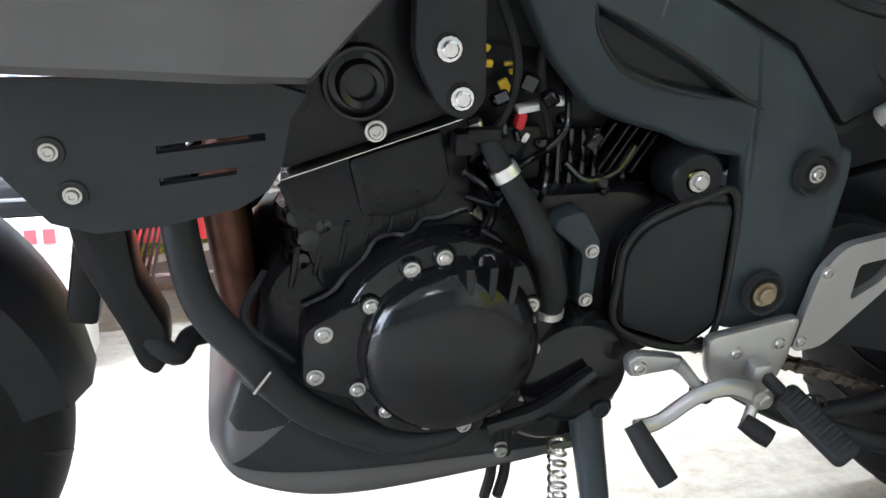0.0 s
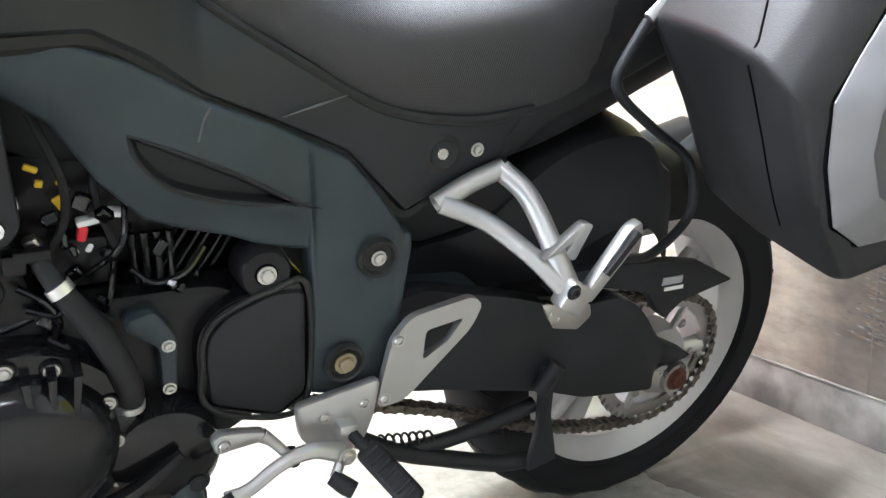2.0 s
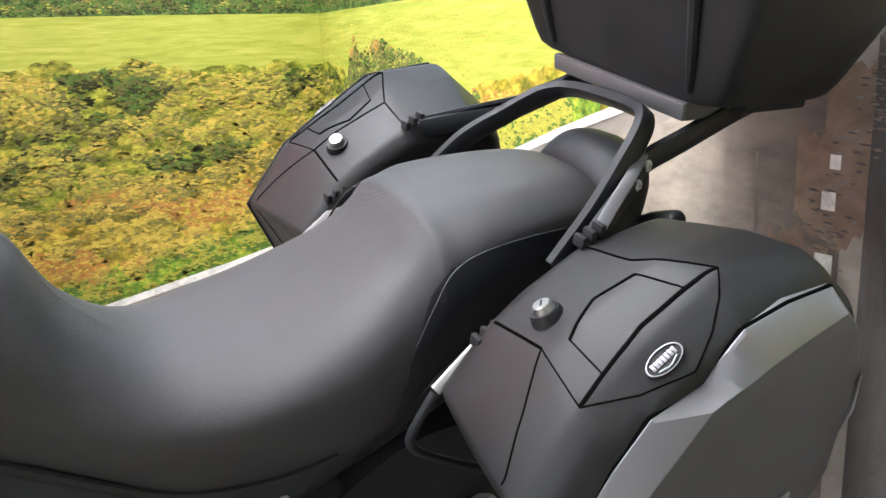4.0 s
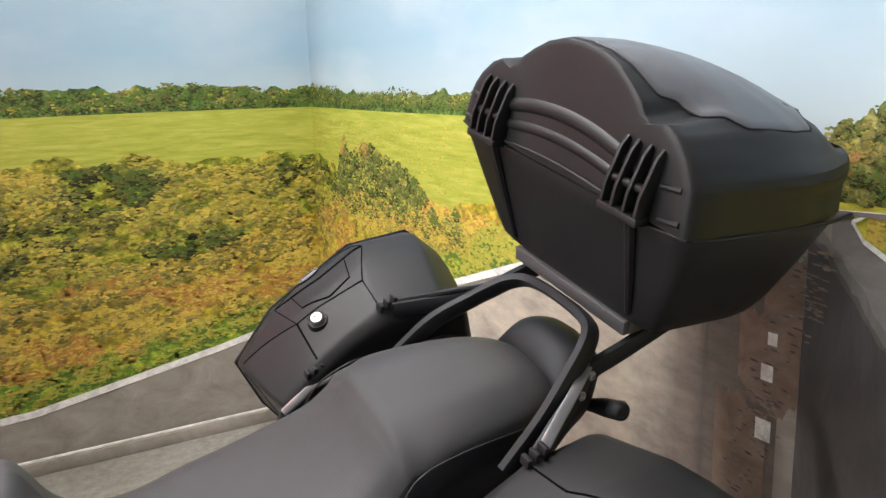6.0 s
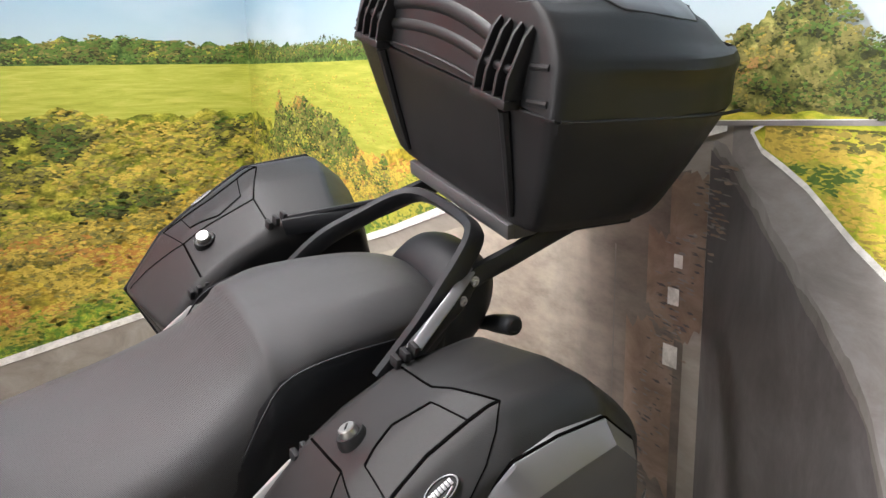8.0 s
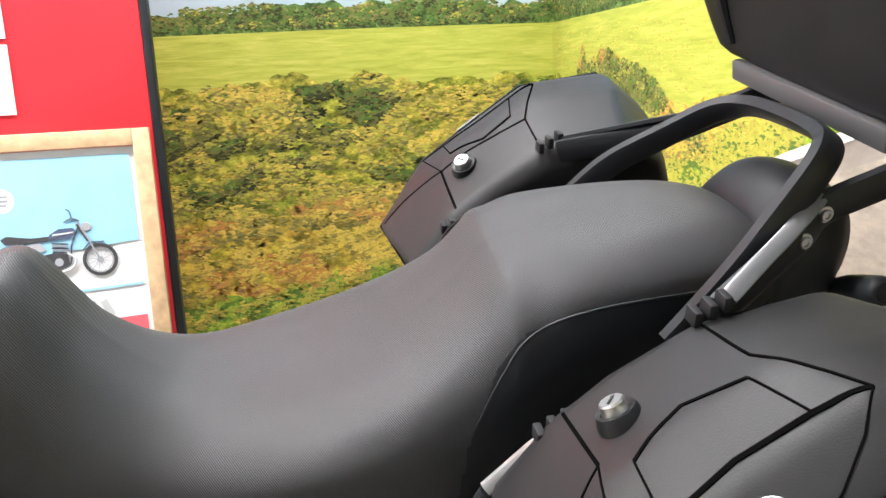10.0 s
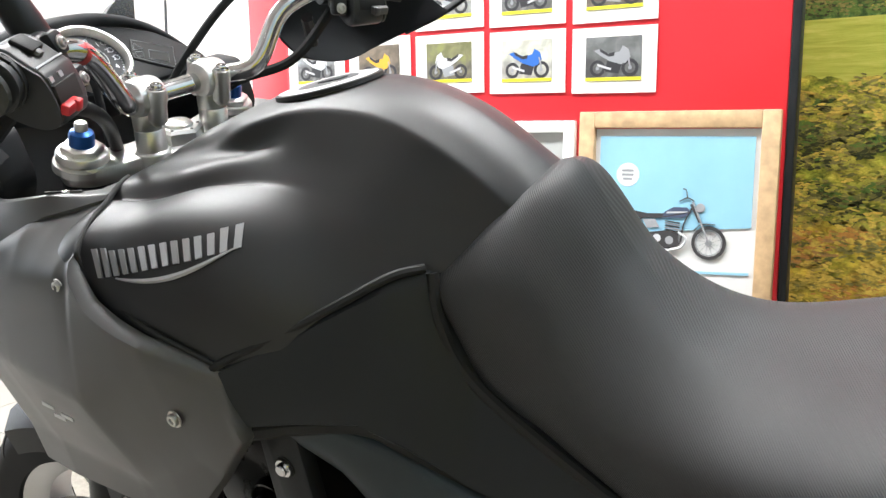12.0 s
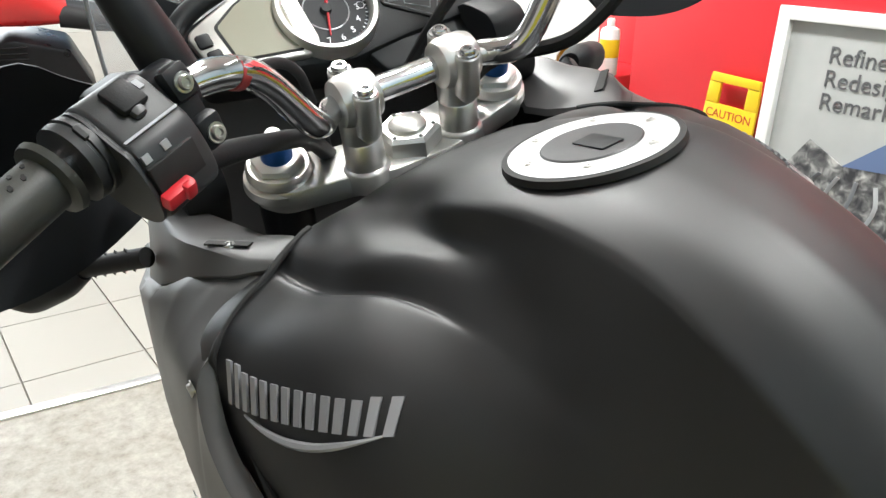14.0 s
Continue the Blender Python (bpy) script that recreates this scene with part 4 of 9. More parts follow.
line_print("frame_print", [(0.078, 0.335), (0.058, 0.290), (0.048, 0.238), (0.0, 0.226), (-0.040, 0.230)], 0.0022, FADEDINK)
line_print("frame_print", [(0.075, 0.325), (0.0, 0.308), (-0.06, 0.300), (-0.085, 0.247)], 0.002, FADEDINK)
line_print("exhaust_print", [(0.045, 0.270), (0.066, 0.252), (0.050, 0.226), (0.0, 0.218), (-0.05, 0.222), (-0.12, 0.236)], 0.0036, PALEINK, -0.0035)
line_print("shock_print", [(-0.075, 0.305), (-0.088, 0.258)], 0.003, GREYINK)
flat_print("side_print", [(-0.052, 0.300), (-0.020, 0.302), (-0.006, 0.280), (-0.040, 0.276)], GREYINK)
flat_print("seat_print", [(-0.115, 0.318), (-0.105, 0.304), (-0.06, 0.303), (0.0, 0.305), (0.012, 0.318), (-0.04, 0.316), (-0.10, 0.326)], FADEDINK, -0.0028)
flat_print("tank_print", [(0.0, 0.306), (0.055, 0.308), (0.076, 0.322), (0.066, 0.336), (0.030, 0.336), (0.006, 0.322)], BLUEINK, -0.003)
flat_print("stripe_print", [(0.012, 0.318), (0.066, 0.322), (0.068, 0.326), (0.014, 0.323)], PALEINK, -0.0036)
line_print("fork_print", [(0.080, 0.352), (0.098, 0.310), (0.125, 0.247)], 0.0028, GREYINK, -0.0025)
line_print("fork_print", [(0.076, 0.345), (0.100, 0.298)], 0.0036, FADEDINK, -0.0022)
line_print("bar_print", [(0.045, 0.352), (0.066, 0.362), (0.084, 0.354)], 0.0018, FADEDINK, -0.003)
line_print("mirror_print", [(0.066, 0.362), (0.062, 0.382), (0.054, 0.386)], 0.0016, FADEDINK, -0.003)
cx, cz = print_at(0.100, 0.336)
part("lamp_print", lathe([(0.0001, -0.003), (0.011, -0.003), (0.013, -0.001)], 20, "y", (cx, 0, cz)), GREYINK, pst)
line_print("guard_print", [(0.085, 0.275), (0.105, 0.293), (0.140, 0.294)], 0.0016, FADEDINK)
line_print("guard_print", [(-0.13, 0.285), (-0.10, 0.298), (-0.06, 0.290)], 0.0016, FADEDINK)
for k in range(7):
    part("scribble_print", block(0.02, 0.001, 0.05, (-0.10 + 0.035 * k, -0.0004, 0.165), 0, m=pose(0, 0, 0, 0, 20 - 7 * k, 0)), POSTERGREY, pst)


def words(text, size, at, parent, material, name="lettering", turn=(90, 0, 0), align="LEFT", extrude=0.0006):
    cu = bpy.data.curves.new(name, "FONT")
    cu.body, cu.size, cu.align_x, cu.extrude = text, size, align, extrude
    tmp = bpy.data.objects.new(name, cu)
    scene.collection.objects.link(tmp)
    me = bpy.data.meshes.new_from_object(tmp.evaluated_get(bpy.context.evaluated_depsgraph_get()))
    bpy.data.objects.remove(tmp)
    me.materials.clear()
    me.materials.append(material)
    ob = new(name, me)
    ob.parent = parent
    ob.matrix_basis = pose(*at, *turn)
    return ob


wf, ww, wh = framed("framed_poster", "white-framed grey poster with three words and a motorcycle engine", -1.205, -0.600, 0.36, 1.005, 0.035, WHITE, POSTERGREY)
INK = mat("text_ink", (0.10, 0.10, 0.105), 0.5)
for k, word in enumerate(("Refined.", "Redesigned.", "Remarkable.")):
    words(word, 0.062, (-0.150, 0.003, 0.515 - 0.058 * k), wf, INK)
ENGPRINT = mat("poster_engine", (0.2, 0.2, 0.2), 0.35)
n1 = N(ENGPRINT, "ShaderNodeTexNoise", Scale=34.0, Detail=7.0, Distortion=0.6)
L(ENGPRINT, coords(ENGPRINT, (1, 1, 1)), n1.inputs["Vector"])
L(ENGPRINT, ramp(ENGPRINT, n1.outputs[0], [(0.36, (0.04, 0.04, 0.045)), (0.50, (0.13, 0.13, 0.13)), (0.60, (0.30, 0.30, 0.29)), (0.72, (0.52, 0.51, 0.48))]), ENGPRINT.node_tree.nodes["Principled BSDF"].inputs["Base Color"])
part("engine_print", prism([(-0.20, 0.08), (-0.1, 0.05), (0.15, 0.06), (0.25, 0.12), (0.22, 0.25), (0.1, 0.30), (-0.05, 0.27), (-0.15, 0.32), (-0.22, 0.22)], 0.001, 0.004, 0), ENGPRINT, wf)
part("tank_print", prism([(-0.05, 0.27), (0.1, 0.28), (0.2, 0.25), (0.18, 0.33), (0.05, 0.35)], 0.0, 0.003, 0), mat("faded_blue_ink", (0.12, 0.17, 0.30), 0.4), wf)
for k in range(5):
    part("pipe_print", tube([(-0.18 + 0.07 * k, 0.0, 0.10), (-0.15 + 0.07 * k, 0.0, 0.18), (-0.10 + 0.05 * k, 0.0, 0.24)], 0.008, 8, 6, flat=0.2), PALEINK if k % 2 else GREYINK, wf)

sign = thing("caution_sign", BOARD @ pose(-1.315, -0.035, 0.42, -3, 2.5, 0), "yellow plastic caution sign with a cut-out handle", "caution sign")
part("panel", join(prism([(-0.095, 0.0), (0.095, 0.0), (0.087, 0.30), (-0.087, 0.30)], -0.012, 0.0, 0.004),
                   prism([(-0.087, 0.3), (-0.045, 0.3), (-0.045, 0.36), (-0.084, 0.36)], -0.012, 0.0, 0.003),
                   prism([(0.045, 0.3), (0.087, 0.3), (0.084, 0.36), (0.045, 0.36)], -0.012, 0.0, 0.003),
                   prism([(-0.084, 0.36), (0.084, 0.36), (0.080, 0.385), (-0.080, 0.385)], -0.014, 0.0, 0.004)), YELLOW, sign)
words("CAUTION", 0.034, (0, -0.0125, 0.262), sign, mat("caution_red", (0.45, 0.06, 0.02), 0.5), align="CENTER")

cab = thing("red_cabinet", pose(-2.0, 1.40, 0, 0, 0, 2.5), "red metal tool cabinet standing beside the display board", "cabinet")
part("body", block(0.34, 0.35, 0.67, (0, 0, 0.385), 0.008), REDWALL, cab)
part("back_panel", block(0.36, 0.02, 1.60, (0, 0.190, 0.80), 0.004), REDWALL, cab, "tall red back panel")
for dz in (0.16, 0.36, 0.56):
    d = part("drawer", block(0.31, 0.02, 0.17, (0, -0.182, dz), 0.004), REDWALL, cab)
    part("handle", block(0.2, 0.015, 0.018, (0, -0.198, dz + 0.06), 0.004), ALLOY, d)
part("plinth", block(0.3, 0.3, 0.05, (0, 0, 0.025), 0.004), BLACK, cab)
can = thing("spray_can", pose(-1.862, 1.33, 0.7205, 0, 0, 0), "white spray can with a yellow label on the cabinet", "spray can")
part("body", lathe([(0.0001, 0.0), (0.030, 0.0), (0.033, 0.004), (0.033, 0.14), (0.029, 0.152), (0.014, 0.16), (0.0001, 0.16)], 28, "z"), WHITE, can)
part("label", lathe([(0.0335, 0.06), (0.0338, 0.061), (0.0338, 0.118), (0.0335, 0.119)], 28, "z"), YELLOW, can)
part("cap", lathe([(0.0001, 0.16), (0.013, 0.16), (0.013, 0.182), (0.010, 0.186), (0.0001, 0.186)], 20, "z"), WHITE, can)

base = thing("carton", pose(-0.99, 1.17, 0, 0, 0, 3), "plain white cardboard carton on the floor", "carton", "stacked cartons")
part("box", block(0.60, 0.24, 0.275, (0, 0, 0.1375), 0.004), CARD, base)
part("tape", block(0.601, 0.05, 0.002, (0, 0, 0.2755), 0), POSTERGREY, base)
crate = thing("carton", pose(-0.97, 1.17, 0.277, 0, 0, 4), "white cardboard carton with red lettering bars", "carton", "stacked cartons")
part("box", block(0.58, 0.23, 0.098, (0, 0, 0.049), 0.003), CARD, crate)
for k in range(6):
    part("letter_bar", block(0.026, 0.002, 0.034, (0.02 + 0.04 * k, -0.116, 0.052), 0), POSTERPINK, crate)
lid = thing("flat_case", pose(-1.0, 1.17, 0.375, 0, 0, 3), "flat dark case lying on the carton", "case")
part("shell", block(0.52, 0.22, 0.075, (0, 0, 0.038), 0.012), BLACK, lid)
part("grey_band", block(0.522, 0.222, 0.010, (0, 0, 0.042), 0.003), GREYINK, lid)
# ---- the motorcycle, on its side stand ----
from mathutils.bvhtree import BVHTree
LEAN = pose(0, 0, 0.0085, 14.5, 0, 0)
bike = thing("motorcycle", LEAN, "black and graphite touring motorcycle leaning on its side stand", "motorcycle")


def plate3d(pts, thick, bevel=0.0):
    """A flat plate on a ring of places, thickened along its own normal."""
    p = [Vector(q) for q in pts]
    n = Vector((0, 0, 0))
    for a, b in zip(p, p[1:] + p[:1]):
        n += a.cross(b)
    n.normalize()
    bm = bmesh.new()
    a = [bm.verts.new(q) for q in p]
    b = [bm.verts.new(q + n * thick) for q in p]
    k = len(p)
    fa, fb = bm.faces.new(a[::-1]), bm.faces.new(b)
    for i in range(k):
        bm.faces.new((a[i], a[(i + 1) % k], b[(i + 1) % k], b[i]))
    bmesh.ops.recalc_face_normals(bm, faces=bm.faces)
    if bevel:
        bmesh.ops.bevel(bm, geom=list(fb.edges), offset=bevel, segments=2, affect='EDGES', profile=0.5, clamp_overlap=True)
    return bm


def mirrored(bm):
    bmesh.ops.scale(bm, vec=(1, -1, 1), verts=bm.verts)
    bmesh.ops.reverse_faces(bm, faces=bm.faces)
    return bm


def both(name, make, material, parent, label=""):
    """The same part on either side of the machine."""
    return part(name, make(), material, parent, label), part(name, mirrored(make()), material, parent, label)


# fuel tank
def creased_loft(stations, breaks, nx=110, per=(14, 18, 24), soften=1):
    """A mirrored body whose half sections bend sharply at the points numbered in breaks."""
    k = len(stations[0][1])
    curves = [spline([(x, s[i][0], s[i][1]) for x, s in stations], nx) for i in range(k)]
    ends = [0, *breaks, k - 1]
    rows = []
    for a in range(nx):
        half = []
        for lo, hi, n in zip(ends, ends[1:], per):
            half += spline([curves[i][a] for i in range(lo, hi + 1)], n)[:-1]
        half.append(curves[-1][a])
        for _ in range(soften):
            half = [half[0]] + [(p + q * 2 + r) / 4 for p, q, r in zip(half, half[1:], half[2:])] + [half[-1]]
        rows.append([Vector((p.x, -p.y, p.z)) for p in half[::-1]] + half[1:])
    return skin(rows, closed_v=True, caps=True)


# half sections: crown to its crease, hollow flank with a lobe down to the groove, shoulder to the foot
TANK_S = [
    (-0.40, [(0, 0.996), (0.030, 0.996), (0.055, 0.995), (0.078, 0.992), (0.094, 0.989), (0.106, 0.986), (0.116, 0.979), (0.122, 0.976), (0.134, 0.965), (0.138, 0.945), (0.130, 0.92)]),
    (-0.33, [(0, 1.040), (0.035, 1.039), (0.062, 1.036), (0.085, 1.031), (0.115, 1.029), (0.145, 1.024), (0.163, 1.013), (0.177, 1.014), (0.228, 0.990), (0.246, 0.945), (0.243, 0.910)]),
    (-0.26, [(0, 1.066), (0.032, 1.065), (0.056, 1.059), (0.072, 1.045), (0.092, 1.036), (0.132, 1.033), (0.157, 1.014), (0.170, 1.0165), (0.220, 1.000), (0.247, 0.945), (0.245, 0.905)]),
    (-0.20, [(0, 1.083), (0.036, 1.0805), (0.064, 1.0735), (0.081, 1.066), (0.085, 1.043), (0.108, 1.040), (0.128, 1.020), (0.140, 1.0235), (0.198, 1.005), (0.238, 0.942), (0.243, 0.895)]),
    (-0.13, [(0, 1.0905), (0.034, 1.0885), (0.056, 1.0840), (0.071, 1.0795), (0.083, 1.058), (0.098, 1.038), (0.114, 1.0215), (0.126, 1.016), (0.170, 0.994), (0.207, 0.944), (0.216, 0.875)]),
    (-0.06, [(0, 1.0840), (0.030, 1.0815), (0.050, 1.0760), (0.062, 1.0715), (0.076, 1.050), (0.091, 1.027), (0.106, 1.004), (0.118, 0.988), (0.142, 0.951), (0.166, 0.914), (0.172, 0.880)]),
    (0.00, [(0, 1.066), (0.028, 1.0605), (0.048, 1.0510), (0.0605, 1.0445), (0.068, 1.026), (0.077, 1.008), (0.086, 0.990), (0.093, 0.977), (0.110, 0.946), (0.122, 0.921), (0.126, 0.900)]),
    (0.05, [(0, 1.034), (0.027, 1.0270), (0.046, 1.0150), (0.057, 1.007), (0.062, 0.995), (0.067, 0.982), (0.072, 0.968), (0.076, 0.957), (0.085, 0.938), (0.092, 0.918), (0.095, 0.895)]),
    (0.10, [(0, 0.990), (0.03, 0.985), (0.047, 0.972), (0.055, 0.960), (0.056, 0.953), (0.058, 0.946), (0.060, 0.937), (0.061, 0.930), (0.063, 0.920), (0.066, 0.905), (0.066, 0.890)])]
tank = part("fuel_tank", creased_loft(TANK_S, (3, 6)), TANK, bike, "matt black fuel tank with a silver badge", angle=60)


def near_face(ob):
    """How far out a part's flank lies on the near side at x, z."""
    me = ob.data
    tree = BVHTree.FromPolygons([v.co for v in me.vertices], [p.vertices for p in me.polygons])

    def y(x, z):
        hit = tree.ray_cast(Vector((x, -1, z)), Vector((0, 1, 0)))[0]
        return -hit.y if hit is not None else 0.1
    return y


tank_y = near_face(tank)
BADGE_Q = [(-0.2716, 0.994), (-0.133, 1.0035), (-0.1265, 0.9868), (-0.257, 0.970)]


def badge():
    """Plain bars and a swoosh in place of the lettering on the tank's flank."""
    (ax, az), (bx, bz), (cx, cz), (dx, dz) = BADGE_Q

    def at(u, v):
        x = (ax + (bx - ax) * u) * (1 - v) + (dx + (cx - dx) * u) * v
        z = (az + (bz - az) * u) * (1 - v) + (dz + (cz - dz) * u) * v
        return x, z

    def bar(u0, u1, v0, v1):
        q = [at(u0, v0), at(u1, v0), at(u1, v1), at(u0, v1)]
        return plate3d([(x, -tank_y(x, z) - 0.0035, z) for x, z in q], 0.002)
    out = []
    for k in range(7):
        u0, w = (k + 0.08) / 7, 0.78 / 7
        v0 = 0.0 if k in (0, 6) else 0.10
        out += [bar(u0, u0 + 0.34 * w, v0, 0.95), bar(u0 + 0.66 * w, u0 + w, v0, 0.95)]
    sw = []
    for t in np.linspace(0, 1, 16):
        x, z = at(0.16 + 0.78 * t, 1.05 + 0.42 * math.sin(math.pi * t) - 0.10 * t)
        sw.append((x, -tank_y(x, z) - 0.003, z))
    out.append(tube(sw, [0.0008, 0.0024, 0.0030, 0.0024, 0.0008], 28, 6))
    return out


for bm in badge():
    part("badge_bar", bm, BADGE, tank)
for bm in badge():
    part("badge_bar", mirrored(bm), BADGE, tank)
cap_m = Matrix.Translation((-0.152, 0, 1.0878)) @ pose(0, 0, 0, 0, -6, 0) @ Matrix.Diagonal((0.78, 0.78, 0.36, 1))
cap = part("filler_cap", lathe([(0.0001, 0.004), (0.040, 0.004), (0.043, 0.006), (0.046, 0.006), (0.062, 0.006), (0.066, 0.004), (0.068, -0.012)], 56, "z"), CAPMETAL, tank, "brushed alloy filler cap")
cap.matrix_basis = cap_m
part("inner_disc", lathe([(0.0001, 0.0075), (0.039, 0.0075), (0.0405, 0.005)], 40, "z"), LIDGREY, cap)
part("key_flap", block(0.036, 0.022, 0.004, (0.008, 0, 0.009), 0.0015), BLACK, cap, "black key flap")
for k in range(6):
    a = math.pi / 3 * k + 0.3
    bolt((0.053 * math.cos(a), 0.053 * math.sin(a), 0.0065), cap, 0.0035, (0, 0, 1), ALLOY)
part("seal_ring", lathe([(0.064, 0.003), (0.067, 0.004), (0.071, 0.002), (0.072, -0.01)], 56, "z"), GASKET, cap)
# seat
SEAT_S = [
    (0.018, [(0, 0.930), (0.05, 0.932), (0.092, 0.942), (0.108, 0.936), (0.112, 0.925), (0.108, 0.905)]),
    (0.06, [(0, 0.985), (0.05, 0.984), (0.085, 0.970), (0.112, 0.935), (0.119, 0.890), (0.115, 0.842)]),
    (0.11, [(0, 1.013), (0.040, 0.998), (0.074, 0.962), (0.104, 0.918), (0.121, 0.865), (0.120, 0.815)]),
    (0.16, [(0, 0.928), (0.05, 0.915), (0.088, 0.885), (0.117, 0.850), (0.131, 0.820), (0.128, 0.787)]),
    (0.24, [(0, 0.862), (0.06, 0.859), (0.106, 0.844), (0.136, 0.820), (0.145, 0.785), (0.135, 0.742)]),
    (0.34, [(0, 0.857), (0.07, 0.857), (0.127, 0.849), (0.157, 0.828), (0.157, 0.790), (0.140, 0.728)]),
    (0.44, [(0, 0.891), (0.075, 0.890), (0.132, 0.878), (0.160, 0.845), (0.157, 0.800), (0.140, 0.738)]),
    (0.51, [(0, 0.940), (0.075, 0.936), (0.125, 0.912), (0.150, 0.870), (0.150, 0.820), (0.138, 0.770)]),
    (0.543, [(0, 0.978), (0.070, 0.974), (0.118, 0.945), (0.143, 0.900), (0.144, 0.850), (0.131, 0.790)]),
    (0.556, [(0, 0.992), (0.070, 0.988), (0.118, 0.962), (0.141, 0.915), (0.141, 0.866), (0.128, 0.800)]),
    (0.575, [(0, 0.9965), (0.070, 0.993), (0.120, 0.969), (0.140, 0.923), (0.138, 0.872), (0.126, 0.812)]),
    (0.62, [(0, 1.006), (0.070, 1.003), (0.122, 0.983), (0.137, 0.940), (0.130, 0.885), (0.120, 0.835)]),
    (0.72, [(0, 1.016), (0.065, 1.013), (0.114, 0.990), (0.126, 0.952), (0.120, 0.910), (0.112, 0.870)]),
    (0.79, [(0, 1.016), (0.055, 1.012), (0.100, 0.988), (0.111, 0.952), (0.106, 0.920), (0.100, 0.885)]),
    (0.835, [(0, 1.000), (0.045, 0.995), (0.080, 0.975), (0.090, 0.946), (0.085, 0.920), (0.078, 0.895)]),
    (0.855, [(0, 0.965), (0.035, 0.962), (0.060, 0.950), (0.066, 0.932), (0.060, 0.917), (0.05, 0.905)])]
seat = part("seat", loft(SEAT_S, 200, 64), SEAT, bike, "dark grey ribbed vinyl stepped seat")
seat.data.materials.append(BLACK)
lower_zone = [(0.485, 0.70), (0.505, 0.855), (0.535, 0.92), (0.565, 0.955), (0.62, 0.972), (0.72, 0.975), (0.80, 0.968), (0.90, 0.955), (0.90, 0.70)]
for p in seat.data.polygons:
    if abs(p.center.y) > 0.04 and poly_inside(lower_zone, p.center.x, p.center.z):
        p.material_index = 1
for s in (1, -1):
    part("piping", tube([(0.505, -s * 0.151, 0.855), (0.535, -s * 0.147, 0.92), (0.565, -s * 0.137, 0.955), (0.62, -s * 0.133, 0.972), (0.72, -s * 0.124, 0.975), (0.80, -s * 0.112, 0.968)], 0.0016, 40, 6), BLACK, seat)
    # dark tube stands for the shaded gap between seat and side panel
    part("seat_gap", tube([(0.016, -s * 0.108, 0.945), (0.022, -s * 0.118, 0.905), (0.050, -s * 0.120, 0.848), (0.15, -s * 0.131, 0.785), (0.24, -s * 0.137, 0.738), (0.34, -s * 0.142, 0.724), (0.42, -s * 0.142, 0.733)], 0.006, 50, 8), GASKET, seat)

# side panel under the tank and seat
SP_LOW = [(-0.172, -0.236, 0.862), (-0.150, -0.232, 0.826), (-0.10, -0.205, 0.824), (-0.042, -0.183, 0.822), (0.0, -0.172, 0.799), (0.051, -0.158, 0.764), (0.125, -0.144, 0.731), (0.197, -0.140, 0.697), (0.228, -0.138, 0.664), (0.272, -0.134, 0.619), (0.32, -0.130, 0.641), (0.392, -0.130, 0.676), (0.42, -0.128, 0.728)]
SP_TOP = [(-0.172, -0.238, 0.871), (-0.143, -0.226, 0.889), (-0.094, -0.190, 0.908), (-0.05, -0.162, 0.928), (-0.01, -0.136, 0.946), (0.012, -0.116, 0.947), (0.022, -0.116, 0.915), (0.052, -0.120, 0.846), (0.155, -0.133, 0.786), (0.24, -0.138, 0.738), (0.274, -0.140, 0.727), (0.34, -0.141, 0.724), (0.42, -0.140, 0.734)]
sides = both("side_panel", lambda: sheet(SP_LOW, SP_TOP, 0.006, 110, 26, 0.004, 0.005), SIDE, bike)
both("panel_gap", lambda: tube([(x, y + 0.016, z - 0.006) for x, y, z in SP_LOW], 0.011, 60, 8), GASKET, bike)
both("tank_gap", lambda: tube([(x, y + 0.004, z + 0.004) for x, y, z in SP_TOP[:6]], 0.0042, 40, 8), GASKET, bike)
lock = part("seat_lock", lathe([(0.0001, -0.004), (0.0062, -0.004), (0.0070, -0.003), (0.0072, 0.004)], 24, "y", (0.309, -0.138, 0.687)), STEEL, sides[0], "steel seat lock in a black ring")
part("lock_ring", lathe([(0.0075, -0.001), (0.012, -0.002), (0.017, -0.005), (0.023, -0.003), (0.024, 0.006)], 28, "y", (0.309, -0.138, 0.687)), GASKET, lock)
bolt((0.353, -0.141, 0.689), sides[0], 0.0062)
part("panel_crease", tube([(0.125, -0.1475, 0.738), (0.16, -0.1465, 0.748), (0.192, -0.1455, 0.757)], [0.0005, 0.0014, 0.0005], 12, 6), GREY, sides[0])

# frame cover with its slot
SLOT = [(-0.019, 0.738), (-0.013, 0.716), (-0.003, 0.702), (0.014, 0.686), (0.054, 0.670), (0.102, 0.660), (0.140, 0.653), (0.085, 0.686), (0.030, 0.714)]


def frame_bend(x, z):
    if not (-0.09 < x < 0.19 and 0.58 < z < 0.80):
        return 0.0
    d = poly_dist(SLOT, x, z)
    if poly_inside(SLOT, x, z):
        k = min(1.0, d / 0.0055)
        return 0.013 * k * k * (3 - 2 * k) - 0.003
    return -0.003 * math.exp(-(d / 0.014) ** 2)


